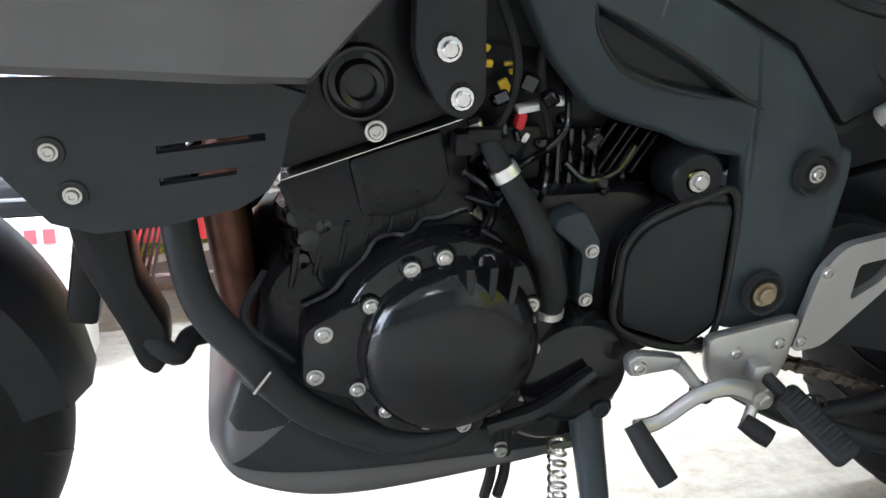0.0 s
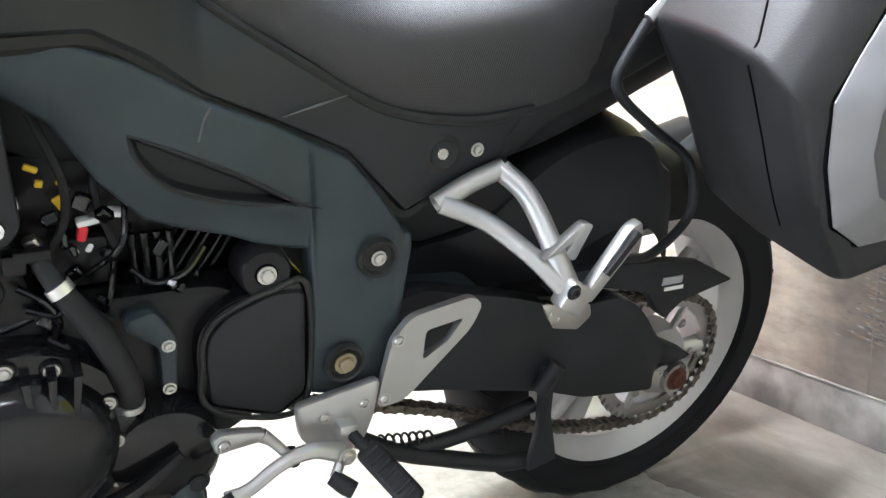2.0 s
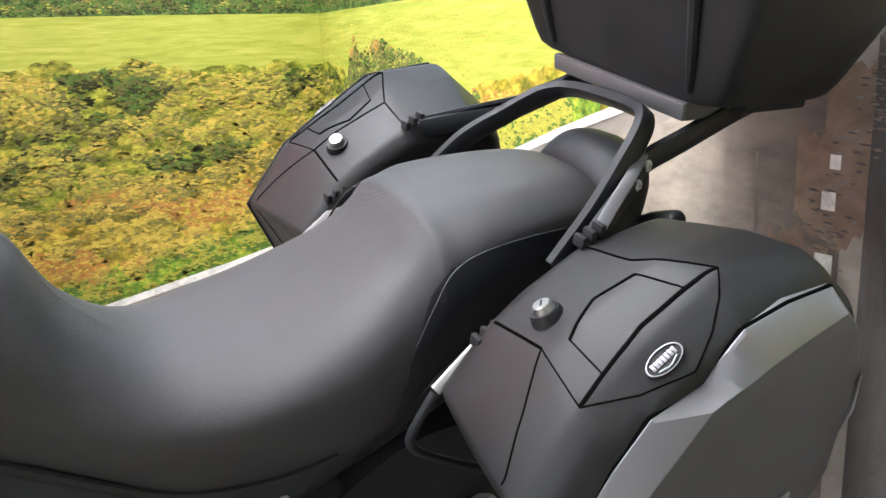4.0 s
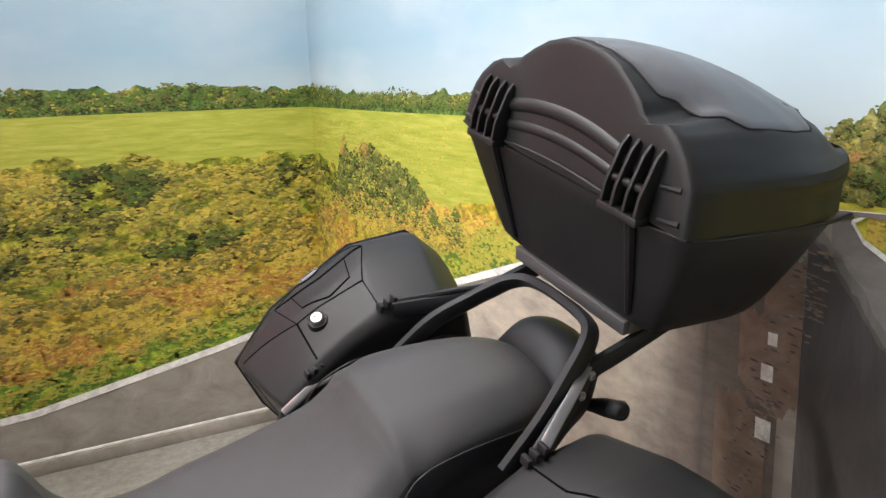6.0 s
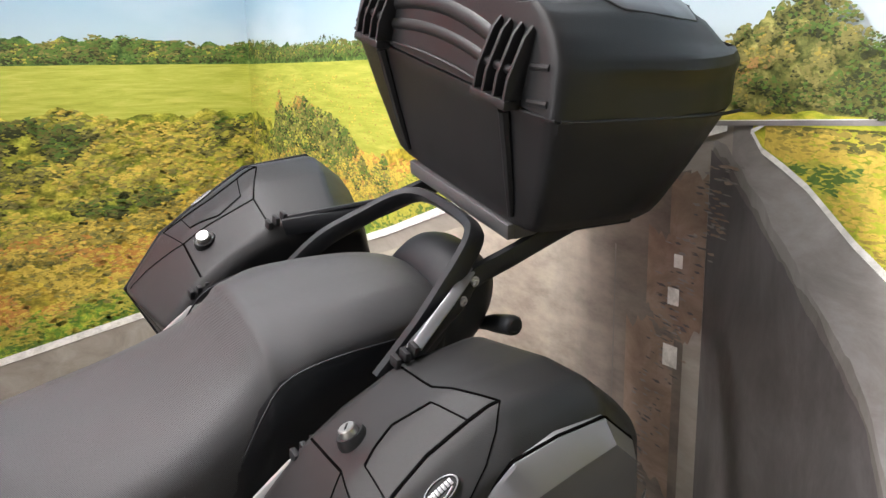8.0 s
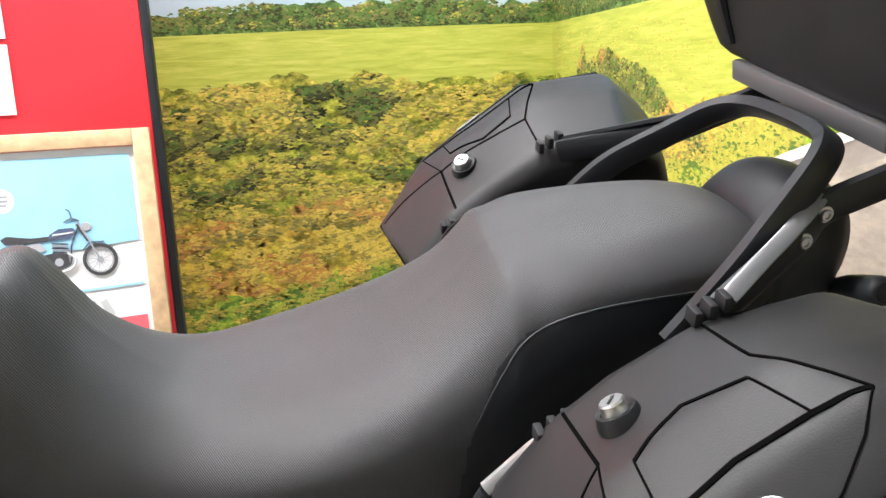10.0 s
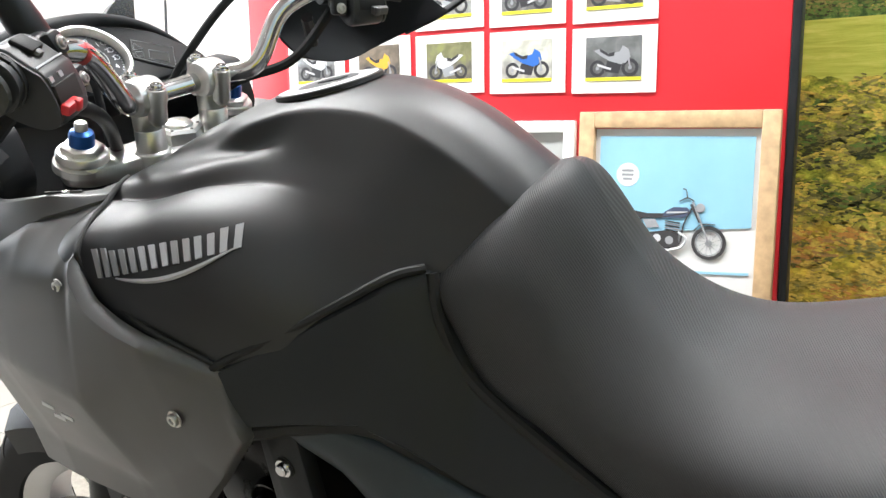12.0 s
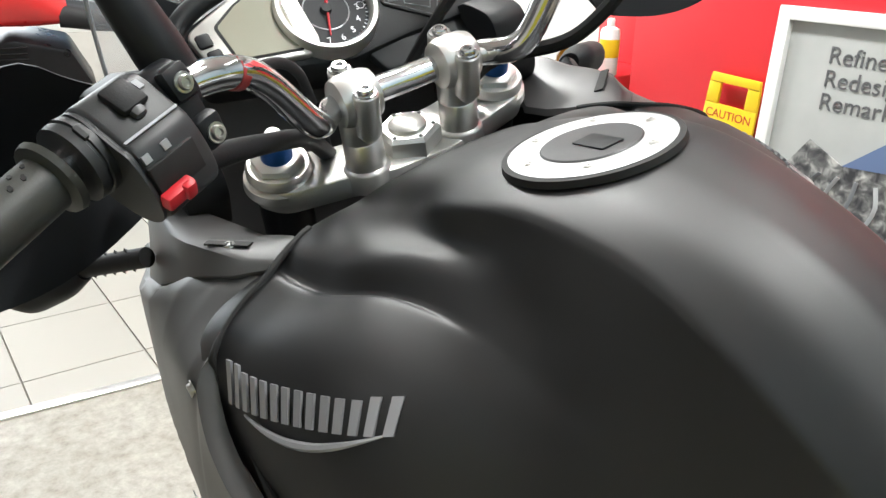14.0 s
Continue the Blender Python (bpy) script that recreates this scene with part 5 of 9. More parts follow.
FC_LOW = [(-0.16, -0.175, 0.80), (-0.11, -0.172, 0.77), (-0.077, -0.165, 0.745), (-0.043, -0.160, 0.690), (-0.007, -0.157, 0.650), (0.03, -0.156, 0.635), (0.07, -0.156, 0.624), (0.11, -0.155, 0.606), (0.150, -0.158, 0.600), (0.158, -0.166, 0.425), (0.20, -0.168, 0.415), (0.252, -0.165, 0.425), (0.262, -0.160, 0.50), (0.268, -0.155, 0.56), (0.272, -0.15, 0.60)]
FC_TOP = [(-0.16, -0.19, 0.83), (-0.11, -0.188, 0.828), (-0.065, -0.183, 0.817), (-0.013, -0.175, 0.798), (0.051, -0.163, 0.760), (0.125, -0.152, 0.727), (0.197, -0.146, 0.692), (0.228, -0.145, 0.658), (0.255, -0.147, 0.622), (0.265, -0.148, 0.605), (0.272, -0.149, 0.602)]
covers = both("frame_cover", lambda: sheet(FC_LOW, FC_TOP, 0.008, 260, 120, 0.010, 0.007, frame_bend), TRIM, bike, "black moulded frame cover with a slot")
for at, r, kind in (((0.227, -0.167, 0.585), 0.0068, "socket"), ((0.190, -0.178, 0.468), 0.0095, "hex")):
    cup = part("bolt_recess", lathe([(0.0001, 0.004), (0.016, 0.004), (0.019, -0.001), (0.022, -0.002), (0.023, 0.006)], 26, "y", (at[0], at[1] - 0.003, at[2])), GASKET, covers[0])
    bolt((at[0], at[1] - 0.002, at[2]), covers[0], r, (0, -1, 0), STEEL if r < 0.009 else BRASS, kind)
bolt((0.105, -0.168, 0.583), covers[0], 0.0075, (0, -1, 0), STEEL, "hex")
part("bolt_boss", lathe([(0.012, -0.006), (0.024, -0.006), (0.027, -0.002), (0.029, 0.03)], 28, "y", (0.105, -0.160, 0.583)), ENGINE, covers[0])
for ob in covers:
    ob.data.materials.append(BLACK)
    for p in ob.data.polygons:
        if poly_inside(SLOT, p.center.x, p.center.z):
            p.material_index = 1
cover_y = near_face(covers[0])
for q in ([(-0.02, 0.739), (0.03, 0.716), (0.085, 0.688), (0.14, 0.655), (0.165, 0.645)], [(-0.02, 0.737), (-0.013, 0.715), (0.014, 0.685), (0.054, 0.669), (0.102, 0.659), (0.15, 0.656)]):
    part("slot_edge", tube([(x, -cover_y(x, z) - 0.0002, z) for x, z in [(v.x, v.y) for v in spline([(a, b, 0) for a, b in q], 24)]], [0.0008, 0.0024, 0.0024, 0.0006], 40, 6), GASKET, covers[0])
# thin grey tube drawn for a pale reflection above the slot
part("seam", tube([(0.040, -0.176, 0.728), (0.044, -0.176, 0.745), (0.052, -0.171, 0.757)], 0.0009, 12, 6), GREY, covers[0])

# engine
engine = part("engine", join(
    prism([(-0.295, 0.41), (-0.280, 0.50), (-0.24, 0.54), (-0.10, 0.57), (0.06, 0.57), (0.145, 0.52), (0.145, 0.42), (0.05, 0.37), (-0.06, 0.33), (-0.20, 0.345), (-0.27, 0.38)], -0.145, 0.17, 0.012, 0.02),
    prism([(-0.268, 0.595), (-0.232, 0.49), (-0.09, 0.52), (-0.115, 0.641)], -0.150, 0.150, 0.006, 0.008),
    prism([(-0.30, 0.65), (-0.266, 0.602), (-0.116, 0.648), (-0.125, 0.72), (-0.15, 0.765), (-0.25, 0.765), (-0.30, 0.72)], -0.158, 0.158, 0.010, 0.012)), ENGINE, bike, "black engine with bolted covers")
part("gasket_line", prism([(-0.264, 0.5975), (-0.116, 0.6435), (-0.1162, 0.6443), (-0.2642, 0.5983)], -0.1590, 0.155, 0), STEEL, engine, "thin bright gasket line")
plug = part("head_plug", lathe([(0.0001, -0.008), (0.011, -0.008), (0.012, -0.016), (0.017, -0.018), (0.0185, -0.014), (0.019, -0.004), (0.024, -0.003), (0.026, -0.010), (0.0285, -0.010), (0.030, 0.0), (0.031, 0.03)], 36, "y", (-0.202, -0.160, 0.676)), COVER, engine, "round black camshaft plug")
bolt((-0.190, -0.170, 0.639), engine, 0.0068)
CX, CZ = -0.135, 0.468
alt = part("alternator_cover", join(
    lathe([(0.0001, -0.052), (0.045, -0.051), (0.068, -0.046), (0.078, -0.034), (0.082, -0.020), (0.098, -0.016), (0.102, -0.010), (0.103, 0.03)], 56, "y", (CX, -0.165, CZ)),
    prism([(-0.265, 0.44), (-0.262, 0.495), (-0.235, 0.51), (-0.19, 0.53), (-0.19, 0.41), (-0.23, 0.425)], -0.185, -0.14, 0.008, 0.012)), COVER, engine, "glossy black round alternator cover")
for at in ((-0.205, 0.515), (-0.171, 0.546), (-0.143, 0.555), (-0.106, 0.549), (-0.062, 0.503), (-0.057, 0.458), (-0.153, 0.390), (-0.191, 0.408), (-0.217, 0.434), (-0.118, 0.382), (-0.09, 0.392)):
    p = part("bolt_boss", lathe([(0.0001, -0.020), (0.009, -0.020), (0.011, -0.016), (0.013, 0.02)], 16, "y", (at[0], -0.167, at[1])), COVER, alt)
    bolt((at[0], -0.187, at[1]), alt, 0.0055)
for at in ((-0.253, 0.450), (-0.245, 0.491)):
    bolt((at[0], -0.186, at[1]), alt, 0.006)
for dx in (-0.012, 0.004, 0.020):
    part("cover_rib", prism([(-0.115 + dx, 0.50), (-0.110 + dx, 0.50), (-0.108 + dx * 1.3, 0.555), (-0.116 + dx * 1.3, 0.555)], -0.212, -0.17, 0.002), COVER, alt)
spr = part("sprocket_cover", join(
    lathe([(0.0001, -0.030), (0.042, -0.030), (0.052, -0.026), (0.056, -0.015), (0.058, 0.03)], 44, "y", (-0.012, -0.160, 0.425)),
    lathe([(0.0001, -0.012), (0.06, -0.012), (0.066, -0.006), (0.067, 0.02)], 44, "y", (-0.02, -0.160, 0.405))), COVER, engine, "black gearbox sprocket cover")
for at in ((0.022, 0.441), (0.03, 0.39), (-0.045, 0.378), (-0.058, 0.402), (0.006, 0.368)):
    bolt((at[0], -0.178, at[1]), spr, 0.005)
part("cover_strap", tube([(-0.10, -0.20, 0.388), (-0.05, -0.205, 0.405), (0.0, -0.20, 0.436)], [0.008, 0.010, 0.006], 16, 8), COVER, spr)
for ob in (alt, spr):
    ob.matrix_basis = Matrix.Translation((0.009, 0, -0.022))
SC = [(0.042, 0.494), (0.045, 0.521), (0.064, 0.543), (0.110, 0.561), (0.146, 0.559), (0.150, 0.434), (0.118, 0.411), (0.047, 0.440)]
clutch = part("side_cover", prism(SC, -0.170, -0.10, 0.006, 0.010), BLACK, engine, "matt black side cover with a raised rim")
part("cover_rim", prism([(0.098 + (x - 0.098) * 1.16, 0.488 + (z - 0.488) * 1.14) for x, z in SC], -0.162, -0.10, 0.006, 0.012), COVER, clutch)
part("rim_ridge", tube([(0.098 + (x - 0.098) * 1.05, -0.167, 0.488 + (z - 0.488) * 1.05) for x, z in SC], 0.0035, 90, 8, closed=True), GASKET, clutch)
part("engine_link", prism([(-0.028, 0.556), (-0.004, 0.562), (0.016, 0.530), (0.014, 0.466), (0.0, 0.464), (-0.002, 0.520), (-0.032, 0.545)], -0.170, -0.14, 0.004, 0.006), TRIM, engine)
for at in ((0.007, 0.5225), (0.006, 0.4735)):
    bolt((at[0], -0.171, at[1]), engine, 0.0052)
for k in range(5):
    part("clutter_rib", prism([(0.01 + 0.013 * k, 0.575), (0.014 + 0.013 * k, 0.575), (0.045 + 0.013 * k, 0.625), (0.041 + 0.013 * k, 0.625)], -0.115 - 0.004 * (k % 2), -0.10, 0.001), COVER, engine)
GLOSSY = worn("glossy_black_enamel", (0.004, 0.004, 0.005), 0.10, vary=0.1, grain=300, bump=0.25)
part("case_flange", tube([(-0.250, -0.147, 0.478), (-0.225, -0.148, 0.490), (-0.211, -0.150, 0.507), (-0.196, -0.150, 0.522), (-0.186, -0.150, 0.538), (-0.1725, -0.150, 0.5416), (-0.157, -0.150, 0.541), (-0.145, -0.148, 0.553), (-0.129, -0.148, 0.5543), (-0.105, -0.147, 0.562)], 0.0042, 40, 8), GLOSSY, engine)
for k in range(6):
    x, z = -0.262 + 0.021 * k, 0.497 + 0.010 * k
    part("case_rib", prism([(x, z), (x + 0.005, z + 0.002), (x + 0.012, z + 0.040), (x + 0.007, z + 0.040)], -0.153 + 0.002 * (k % 2), -0.135, 0.0015), ENGINE, engine)
part("cylinder_panel", prism([(-0.210, 0.612), (-0.132, 0.634), (-0.124, 0.592), (-0.135, 0.572), (-0.175, 0.560), (-0.199, 0.562)], -0.1565, -0.145, 0.003, 0.006), ENGINE, engine, "smooth black cylinder panel")
part("port_gasket", prism([(-0.276, 0.586), (-0.262, 0.598), (-0.250, 0.600), (-0.249, 0.592), (-0.262, 0.582), (-0.274, 0.580)], -0.140, -0.10, 0.002), ALLOY, engine, "pale exhaust port gasket")
for k, (x, z, r) in enumerate(((-0.252, 0.560, 0.017), (-0.243, 0.540, 0.019), (-0.250, 0.520, 0.015), (-0.230, 0.553, 0.013))):
    part("exhaust_flange", lathe([(0.0001, -0.02), (r * 0.5, -0.018), (r, -0.006), (r * 1.05, 0.01)], 20, "y", (x, -0.128 - 0.004 * (k % 2), z)), GLOSSY, engine)
for k in range(4):
    part("injector", tube([(-0.014 + 0.012 * k, -0.118, 0.622), (-0.012 + 0.012 * k, -0.120, 0.562)], [0.0045, 0.0035, 0.005], 8, 8), GLOSSY, engine)
for k, pts in enumerate(([(-0.115, -0.16, 0.60), (-0.095, -0.165, 0.585), (-0.085, -0.16, 0.56), (-0.095, -0.155, 0.53)], [(-0.11, -0.155, 0.575), (-0.085, -0.163, 0.57), (-0.07, -0.16, 0.585)], [(-0.095, -0.16, 0.545), (-0.08, -0.168, 0.535), (-0.072, -0.165, 0.51), (-0.085, -0.162, 0.495)], [(-0.02, -0.15, 0.60), (0.0, -0.155, 0.585), (0.03, -0.15, 0.59), (0.05, -0.14, 0.61)])):
    part("cable", tube(pts, 0.0035, 20, 8), GLOSSY, bike)
rs = random.Random(14)
for k in range(18):
    at = (rs.uniform(-0.115, 0.045), rs.uniform(-0.158, -0.125), rs.uniform(0.545, 0.675))
    m = pose(0, 0, 0, rs.uniform(-40, 40), rs.uniform(-40, 40), rs.uniform(-40, 40))
    part("cable_connector", block(rs.uniform(0.006, 0.016), 0.010, rs.uniform(0.008, 0.02), at, 0.002, 1, m), GLOSSY if k % 9 else STEEL, bike)
for k in range(2):
    p0 = Vector((rs.uniform(-0.11, 0.03), -0.14, rs.uniform(0.60, 0.70)))
    p2 = Vector((rs.uniform(-0.11, 0.04), -0.14, rs.uniform(0.53, 0.60)))
    mid = (p0 + p2) / 2 + Vector((rs.uniform(-0.03, 0.03), -0.022, 0))
    part("cable", tube([p0, mid, p2], 0.0032, 16, 8), GLOSSY, bike)
part("throttle_body", join(block(0.15, 0.22, 0.12, (-0.045, 0, 0.645), 0.012), block(0.06, 0.20, 0.07, (0.02, 0, 0.69), 0.01), block(0.05, 0.03, 0.05, (-0.06, -0.12, 0.605), 0.006)), ENGINE, bike)
# added dark block that closes the see-through gap behind the cables
part("dark_backing", block(0.14, 0.17, 0.11, (0.055, 0, 0.605), 0.01), ENGINE, bike)
part("air_box", prism([(-0.22, 0.78), (-0.10, 0.70), (0.05, 0.66), (0.18, 0.66), (0.16, 0.76), (0.02, 0.86), (-0.16, 0.90)], -0.11, 0.11, 0.01, 0.015), BLACK, bike)
hose = part("coolant_hose", tube([(-0.096, -0.160, 0.628), (-0.082, -0.176, 0.601), (-0.052, -0.185, 0.551), (-0.033, -0.183, 0.495), (-0.0325, -0.176, 0.464)], [0.0090, 0.0098, 0.0128, 0.0128, 0.0115], 30, 14), RUBBER, bike, "black rubber coolant hose")
part("hose_clip", tube([(-0.085, -0.175, 0.606), (-0.080, -0.1775, 0.598)], 0.0122, 4, 16), ALLOY, hose, "bright hose clip")
part("hose_clip", tube([(-0.0325, -0.178, 0.473), (-0.0325, -0.177, 0.466)], 0.0140, 4, 16), ALLOY, hose, "bright hose clip")
pipe = part("frame_down_tube", tube([(-0.35, -0.135, 0.64), (-0.345, -0.150, 0.555), (-0.334, -0.160, 0.497), (-0.3066, -0.168, 0.456), (-0.2553, -0.172, 0.391), (-0.1856, -0.174, 0.348), (-0.145, -0.174, 0.340), (-0.108, -0.172, 0.348), (-0.081, -0.168, 0.377), (-0.062, -0.150, 0.400)], [0.014, 0.015, 0.0155, 0.0155, 0.0150, 0.0140, 0.0130, 0.0120, 0.0110], 70, 14), BLACK, bike, "matt black lower tube sweeping under the engine")
part("hose_clip", tube([(-0.087, -0.170, 0.368), (-0.081, -0.168, 0.377)], 0.0135, 4, 16), ALLOY, pipe, "bright hose clip")
part("tube_weld", tube([(-0.296, -0.186, 0.418), (-0.281, -0.186, 0.438)], 0.0014, 3, 6), STEEL, pipe)
mount = part("engine_bracket", prism([(-0.165, 0.86), (-0.115, 0.86), (-0.108, 0.70), (-0.106, 0.665), (-0.122, 0.648), (-0.145, 0.660), (-0.165, 0.70)], -0.190, -0.17, 0.005, 0.01), BLACK, bike, "black engine mounting bracket")
for at, r in (((-0.136, 0.761), 0.0072), ((-0.139, 0.7065), 0.0072), ((-0.1275, 0.669), 0.0068)):
    part("bolt_ring", lathe([(0.009, -0.001), (0.0115, -0.0015), (0.0125, 0.003)], 24, "y", (at[0], -0.190, at[1])), GASKET, mount)
    bolt((at[0], -0.193, at[1]), mount, r, (0, -1, 0), CHROME, "hex")
for k, pts in enumerate(([(-0.09, -0.14, 0.75), (-0.07, -0.15, 0.69), (-0.075, -0.14, 0.64), (-0.10, -0.13, 0.60)], [(-0.03, -0.13, 0.74), (-0.045, -0.14, 0.68), (-0.03, -0.135, 0.62)], [(-0.28, -0.12, 0.50), (-0.30, -0.15, 0.47), (-0.26, -0.16, 0.43)], [(-0.10, -0.12, 0.56), (-0.07, -0.16, 0.575), (-0.04, -0.15, 0.55)])):
    part("cable", tube(pts, 0.004, 20, 8), RUBBER, bike)
for x, z, turn, w in ((-0.0486, 0.6455, 10, 0.026), (-0.0262, 0.6508, -8, 0.016), (-0.0525, 0.6194, 60, 0.010)):
    part("connector", block(w, 0.012, 0.007, (0, 0, 0), 0.0025, m=Matrix.Translation((x, -0.130, z)) @ pose(0, 0, 0, 10, -turn, 0)), WHITE, bike, "pale cable connector")
part("connector", block(0.009, 0.012, 0.016, (0, 0, 0), 0.003, m=Matrix.Translation((-0.0568, -0.130, 0.6335)) @ pose(0, 0, 0, 0, 15, 0)), RED, bike, "red cable tag")
for k, (x, z) in enumerate(((-0.0929, 0.6971), (-0.0877, 0.6827), (-0.0705, 0.6824), (-0.0663, 0.676), (-0.0723, 0.6634))):
    part("cable_tag", block((0.012, 0.007, 0.008, 0.006, 0.009)[k], 0.005, (0.006, 0.007, 0.004, 0.005, 0.013)[k], (0, 0, 0), 0.0015, m=Matrix.Translation((x, -0.128, z)) @ pose(0, 0, 0, 0, 25 - 14 * k, 0)), YELLOW, bike, "yellow cable tag")
FOIL = worn("crumpled_heat_foil", (0.55, 0.50, 0.48), 0.35, metal=0.7, vary=0.3, cloud=60, grain=200, bump=0.6)
foil = random.Random(5)
for x, z, r in ((-0.2649, 0.5918, 0.011), (-0.259, 0.602, 0.006), (-0.2445, 0.5541, 0.010), (-0.250, 0.540, 0.008), (-0.262, 0.575, 0.006)):
    bm = lathe([(0.0001, -0.006), (r * 0.6, -0.005), (r, 0.0), (r * 0.6, 0.006), (0.0001, 0.006)], 9, "y")
    for v in bm.verts:
        v.co = Vector((v.co.x * foil.uniform(0.5, 1.2), v.co.y * foil.uniform(0.5, 1.5), v.co.z * foil.uniform(0.6, 1.5)))
    bmesh.ops.translate(bm, vec=(x, -0.140, z), verts=bm.verts)
    part("heat_foil", bm, FOIL, engine, "crumpled pale heat foil")
part("fuel_rail_clip", join(block(0.02, 0.02, 0.02, (-0.115, -0.16, 0.625), 0.004), block(0.03, 0.012, 0.012, (-0.10, -0.165, 0.632), 0.003)), ENGINE, bike)
for k in range(5):
    y = -0.10 + 0.05 * k
    part("exhaust_header", tube([(-0.25, y, 0.64), (-0.305, y, 0.615), (-0.308, y * 0.95, 0.52), (-0.285, y * 0.85, 0.40), (-0.20, y * 0.7, 0.335), (-0.05, y * 0.5, 0.30)], 0.019, 30, 12), RUST, bike, "rusty brown exhaust header")
part("radiator", join(block(0.030, 0.22, 0.28, (-0.415, 0.03, 0.575), 0.008, m=pose(0, 0, 0, 0, 12, 0)), prism([(-0.438, 0.60), (-0.428, 0.52), (-0.402, 0.455), (-0.392, 0.418), (-0.378, 0.408), (-0.366, 0.425), (-0.366, 0.455), (-0.385, 0.500), (-0.392, 0.60)], -0.13, -0.08, 0.006, 0.008)), ENGINE, bike, "black radiator with end tank")
for k in range(22):
    part("radiator_fin", block(0.003, 0.19, 0.003, (-0.387 - 0.0026 * k, 0.03, 0.45 + 0.0118 * k), 0), TRIM, bike)
part("radiator_hose", tube([(-0.385, -0.12, 0.445), (-0.36, -0.13, 0.430), (-0.345, -0.11, 0.437), (-0.30, -0.08, 0.42)], 0.010, 20, 10), RUBBER, bike)
part("horn", lathe([(0.0001, -0.03), (0.02, -0.03), (0.04, -0.01), (0.04, 0.01), (0.02, 0.02), (0.0001, 0.02)], 24, "y", (-0.31, -0.05, 0.57)), ENGINE, bike)

# belly pan
BELLY_S = [
    (-0.342, [(0, 0.332), (0.04, 0.332), (0.075, 0.328), (0.090, 0.318), (0.090, 0.306), (0.075, 0.298), (0, 0.296)]),
    (-0.325, [(0, 0.372), (0.06, 0.372), (0.105, 0.362), (0.124, 0.332), (0.126, 0.303), (0.110, 0.287), (0, 0.282)]),
    (-0.30, [(0, 0.398), (0.07, 0.397), (0.115, 0.390), (0.133, 0.342), (0.138, 0.299), (0.124, 0.275), (0, 0.268)]),
    (-0.25, [(0, 0.385), (0.08, 0.384), (0.122, 0.376), (0.136, 0.332), (0.144, 0.294), (0.132, 0.261), (0, 0.254)]),
    (-0.18, [(0, 0.350), (0.09, 0.349), (0.128, 0.343), (0.138, 0.314), (0.145, 0.290), (0.133, 0.256), (0, 0.248)]),
    (-0.05, [(0, 0.312), (0.09, 0.312), (0.127, 0.308), (0.134, 0.296), (0.138, 0.284), (0.128, 0.264), (0, 0.258)]),
    (0.05, [(0, 0.292), (0.08, 0.292), (0.118, 0.290), (0.124, 0.284), (0.125, 0.277), (0.115, 0.268), (0, 0.264)])]
belly = part("belly_pan", loft(BELLY_S, 420, 190), GREY, bike, "graphite belly pan with a black mesh scoop and facets toned for floor reflection")
belly.data.materials.append(SIDE)
belly.data.materials.append(GASKET)
scoop = [(-0.321, 0.350), (-0.307, 0.386), (-0.262, 0.354), (-0.268, 0.345), (-0.290, 0.341), (-0.314, 0.342)]
# upper flank painted dark, lower facet left lighter for the floor's reflection
shaded_flank = [(-0.322, 0.304), (-0.262, 0.350), (-0.245, 0.40), (0.06, 0.40), (0.06, 0.277), (-0.05, 0.284), (-0.18, 0.290), (-0.25, 0.294), (-0.30, 0.299)]
for p in belly.data.polygons:
    c = p.center
    if abs(c.y) > 0.05:
        p.material_index = 2 if poly_inside(scoop, c.x, c.z) else (1 if poly_inside(shaded_flank, c.x, c.z) else 0)
bolt((-0.053, -0.137, 0.286), belly, 0.0078)
for x in (-0.06, -0.045):
    part("drain_pipe", tube([(x, -0.13, 0.31), (x, -0.135, 0.26), (x - 0.006, -0.135, 0.225)], 0.006, 8, 8), RUBBER, bike)

# side stand
stand = part("side_stand", join(
    tube([(0.016, -0.165, 0.375), (0.020, -0.20, 0.30), (0.028, -0.26, 0.17), (0.035, -0.305, 0.085)], [0.018, 0.015, 0.012, 0.012], 20, 10),
    prism([(-0.005, 0.40), (0.035, 0.40), (0.040, 0.365), (0.025, 0.335), (0.0, 0.34)], -0.185, -0.15, 0.005, 0.008)), TRIM, bike, "black side stand, folded out")
bolt((0.026, -0.186, 0.362), stand, 0.010, (0, -1, 0), BLACK, "hex")
part("foot", block(0.075, 0.045, 0.010, (0.042, -0.318, 0.0795), 0.003, m=pose(0, 0, 0, -14.5, 0, 0)), TRIM, stand)
coil = [(-0.006 + 0.0085 * math.cos(a), -0.172 - 0.022 * a / 50 + 0.0085 * math.sin(a), 0.315 - 0.09 * a / 50) for a in np.linspace(0, 50, 160)]
part("spring", tube(coil, 0.0018, 160, 5, smooth=False), STEEL, stand, "coil return spring")

centre = part("centre_stand", join(
    tube([(0.20, -0.120, 0.335), (0.285, -0.130, 0.283), (0.36, -0.135, 0.252), (0.446, -0.138, 0.220), (0.50, -0.140, 0.212)], [0.013, 0.012, 0.012, 0.013, 0.013], 24, 10),
    tube([(0.30, -0.125, 0.272), (0.40, -0.128, 0.278), (0.50, -0.135, 0.305)], 0.011, 14, 10),
    prism([(0.485, 0.385), (0.508, 0.385), (0.515, 0.30), (0.540, 0.215), (0.490, 0.205), (0.497, 0.28)], -0.160, -0.148, 0.003, 0.006)), BLACK, bike, "black folded centre stand")
part("tread_pad", tube([(0.478, -0.168, 0.352), (0.502, -0.170, 0.392)], 0.0145, 8, 12, flat=0.8), RUBBER, centre, "black rubber tread pad")
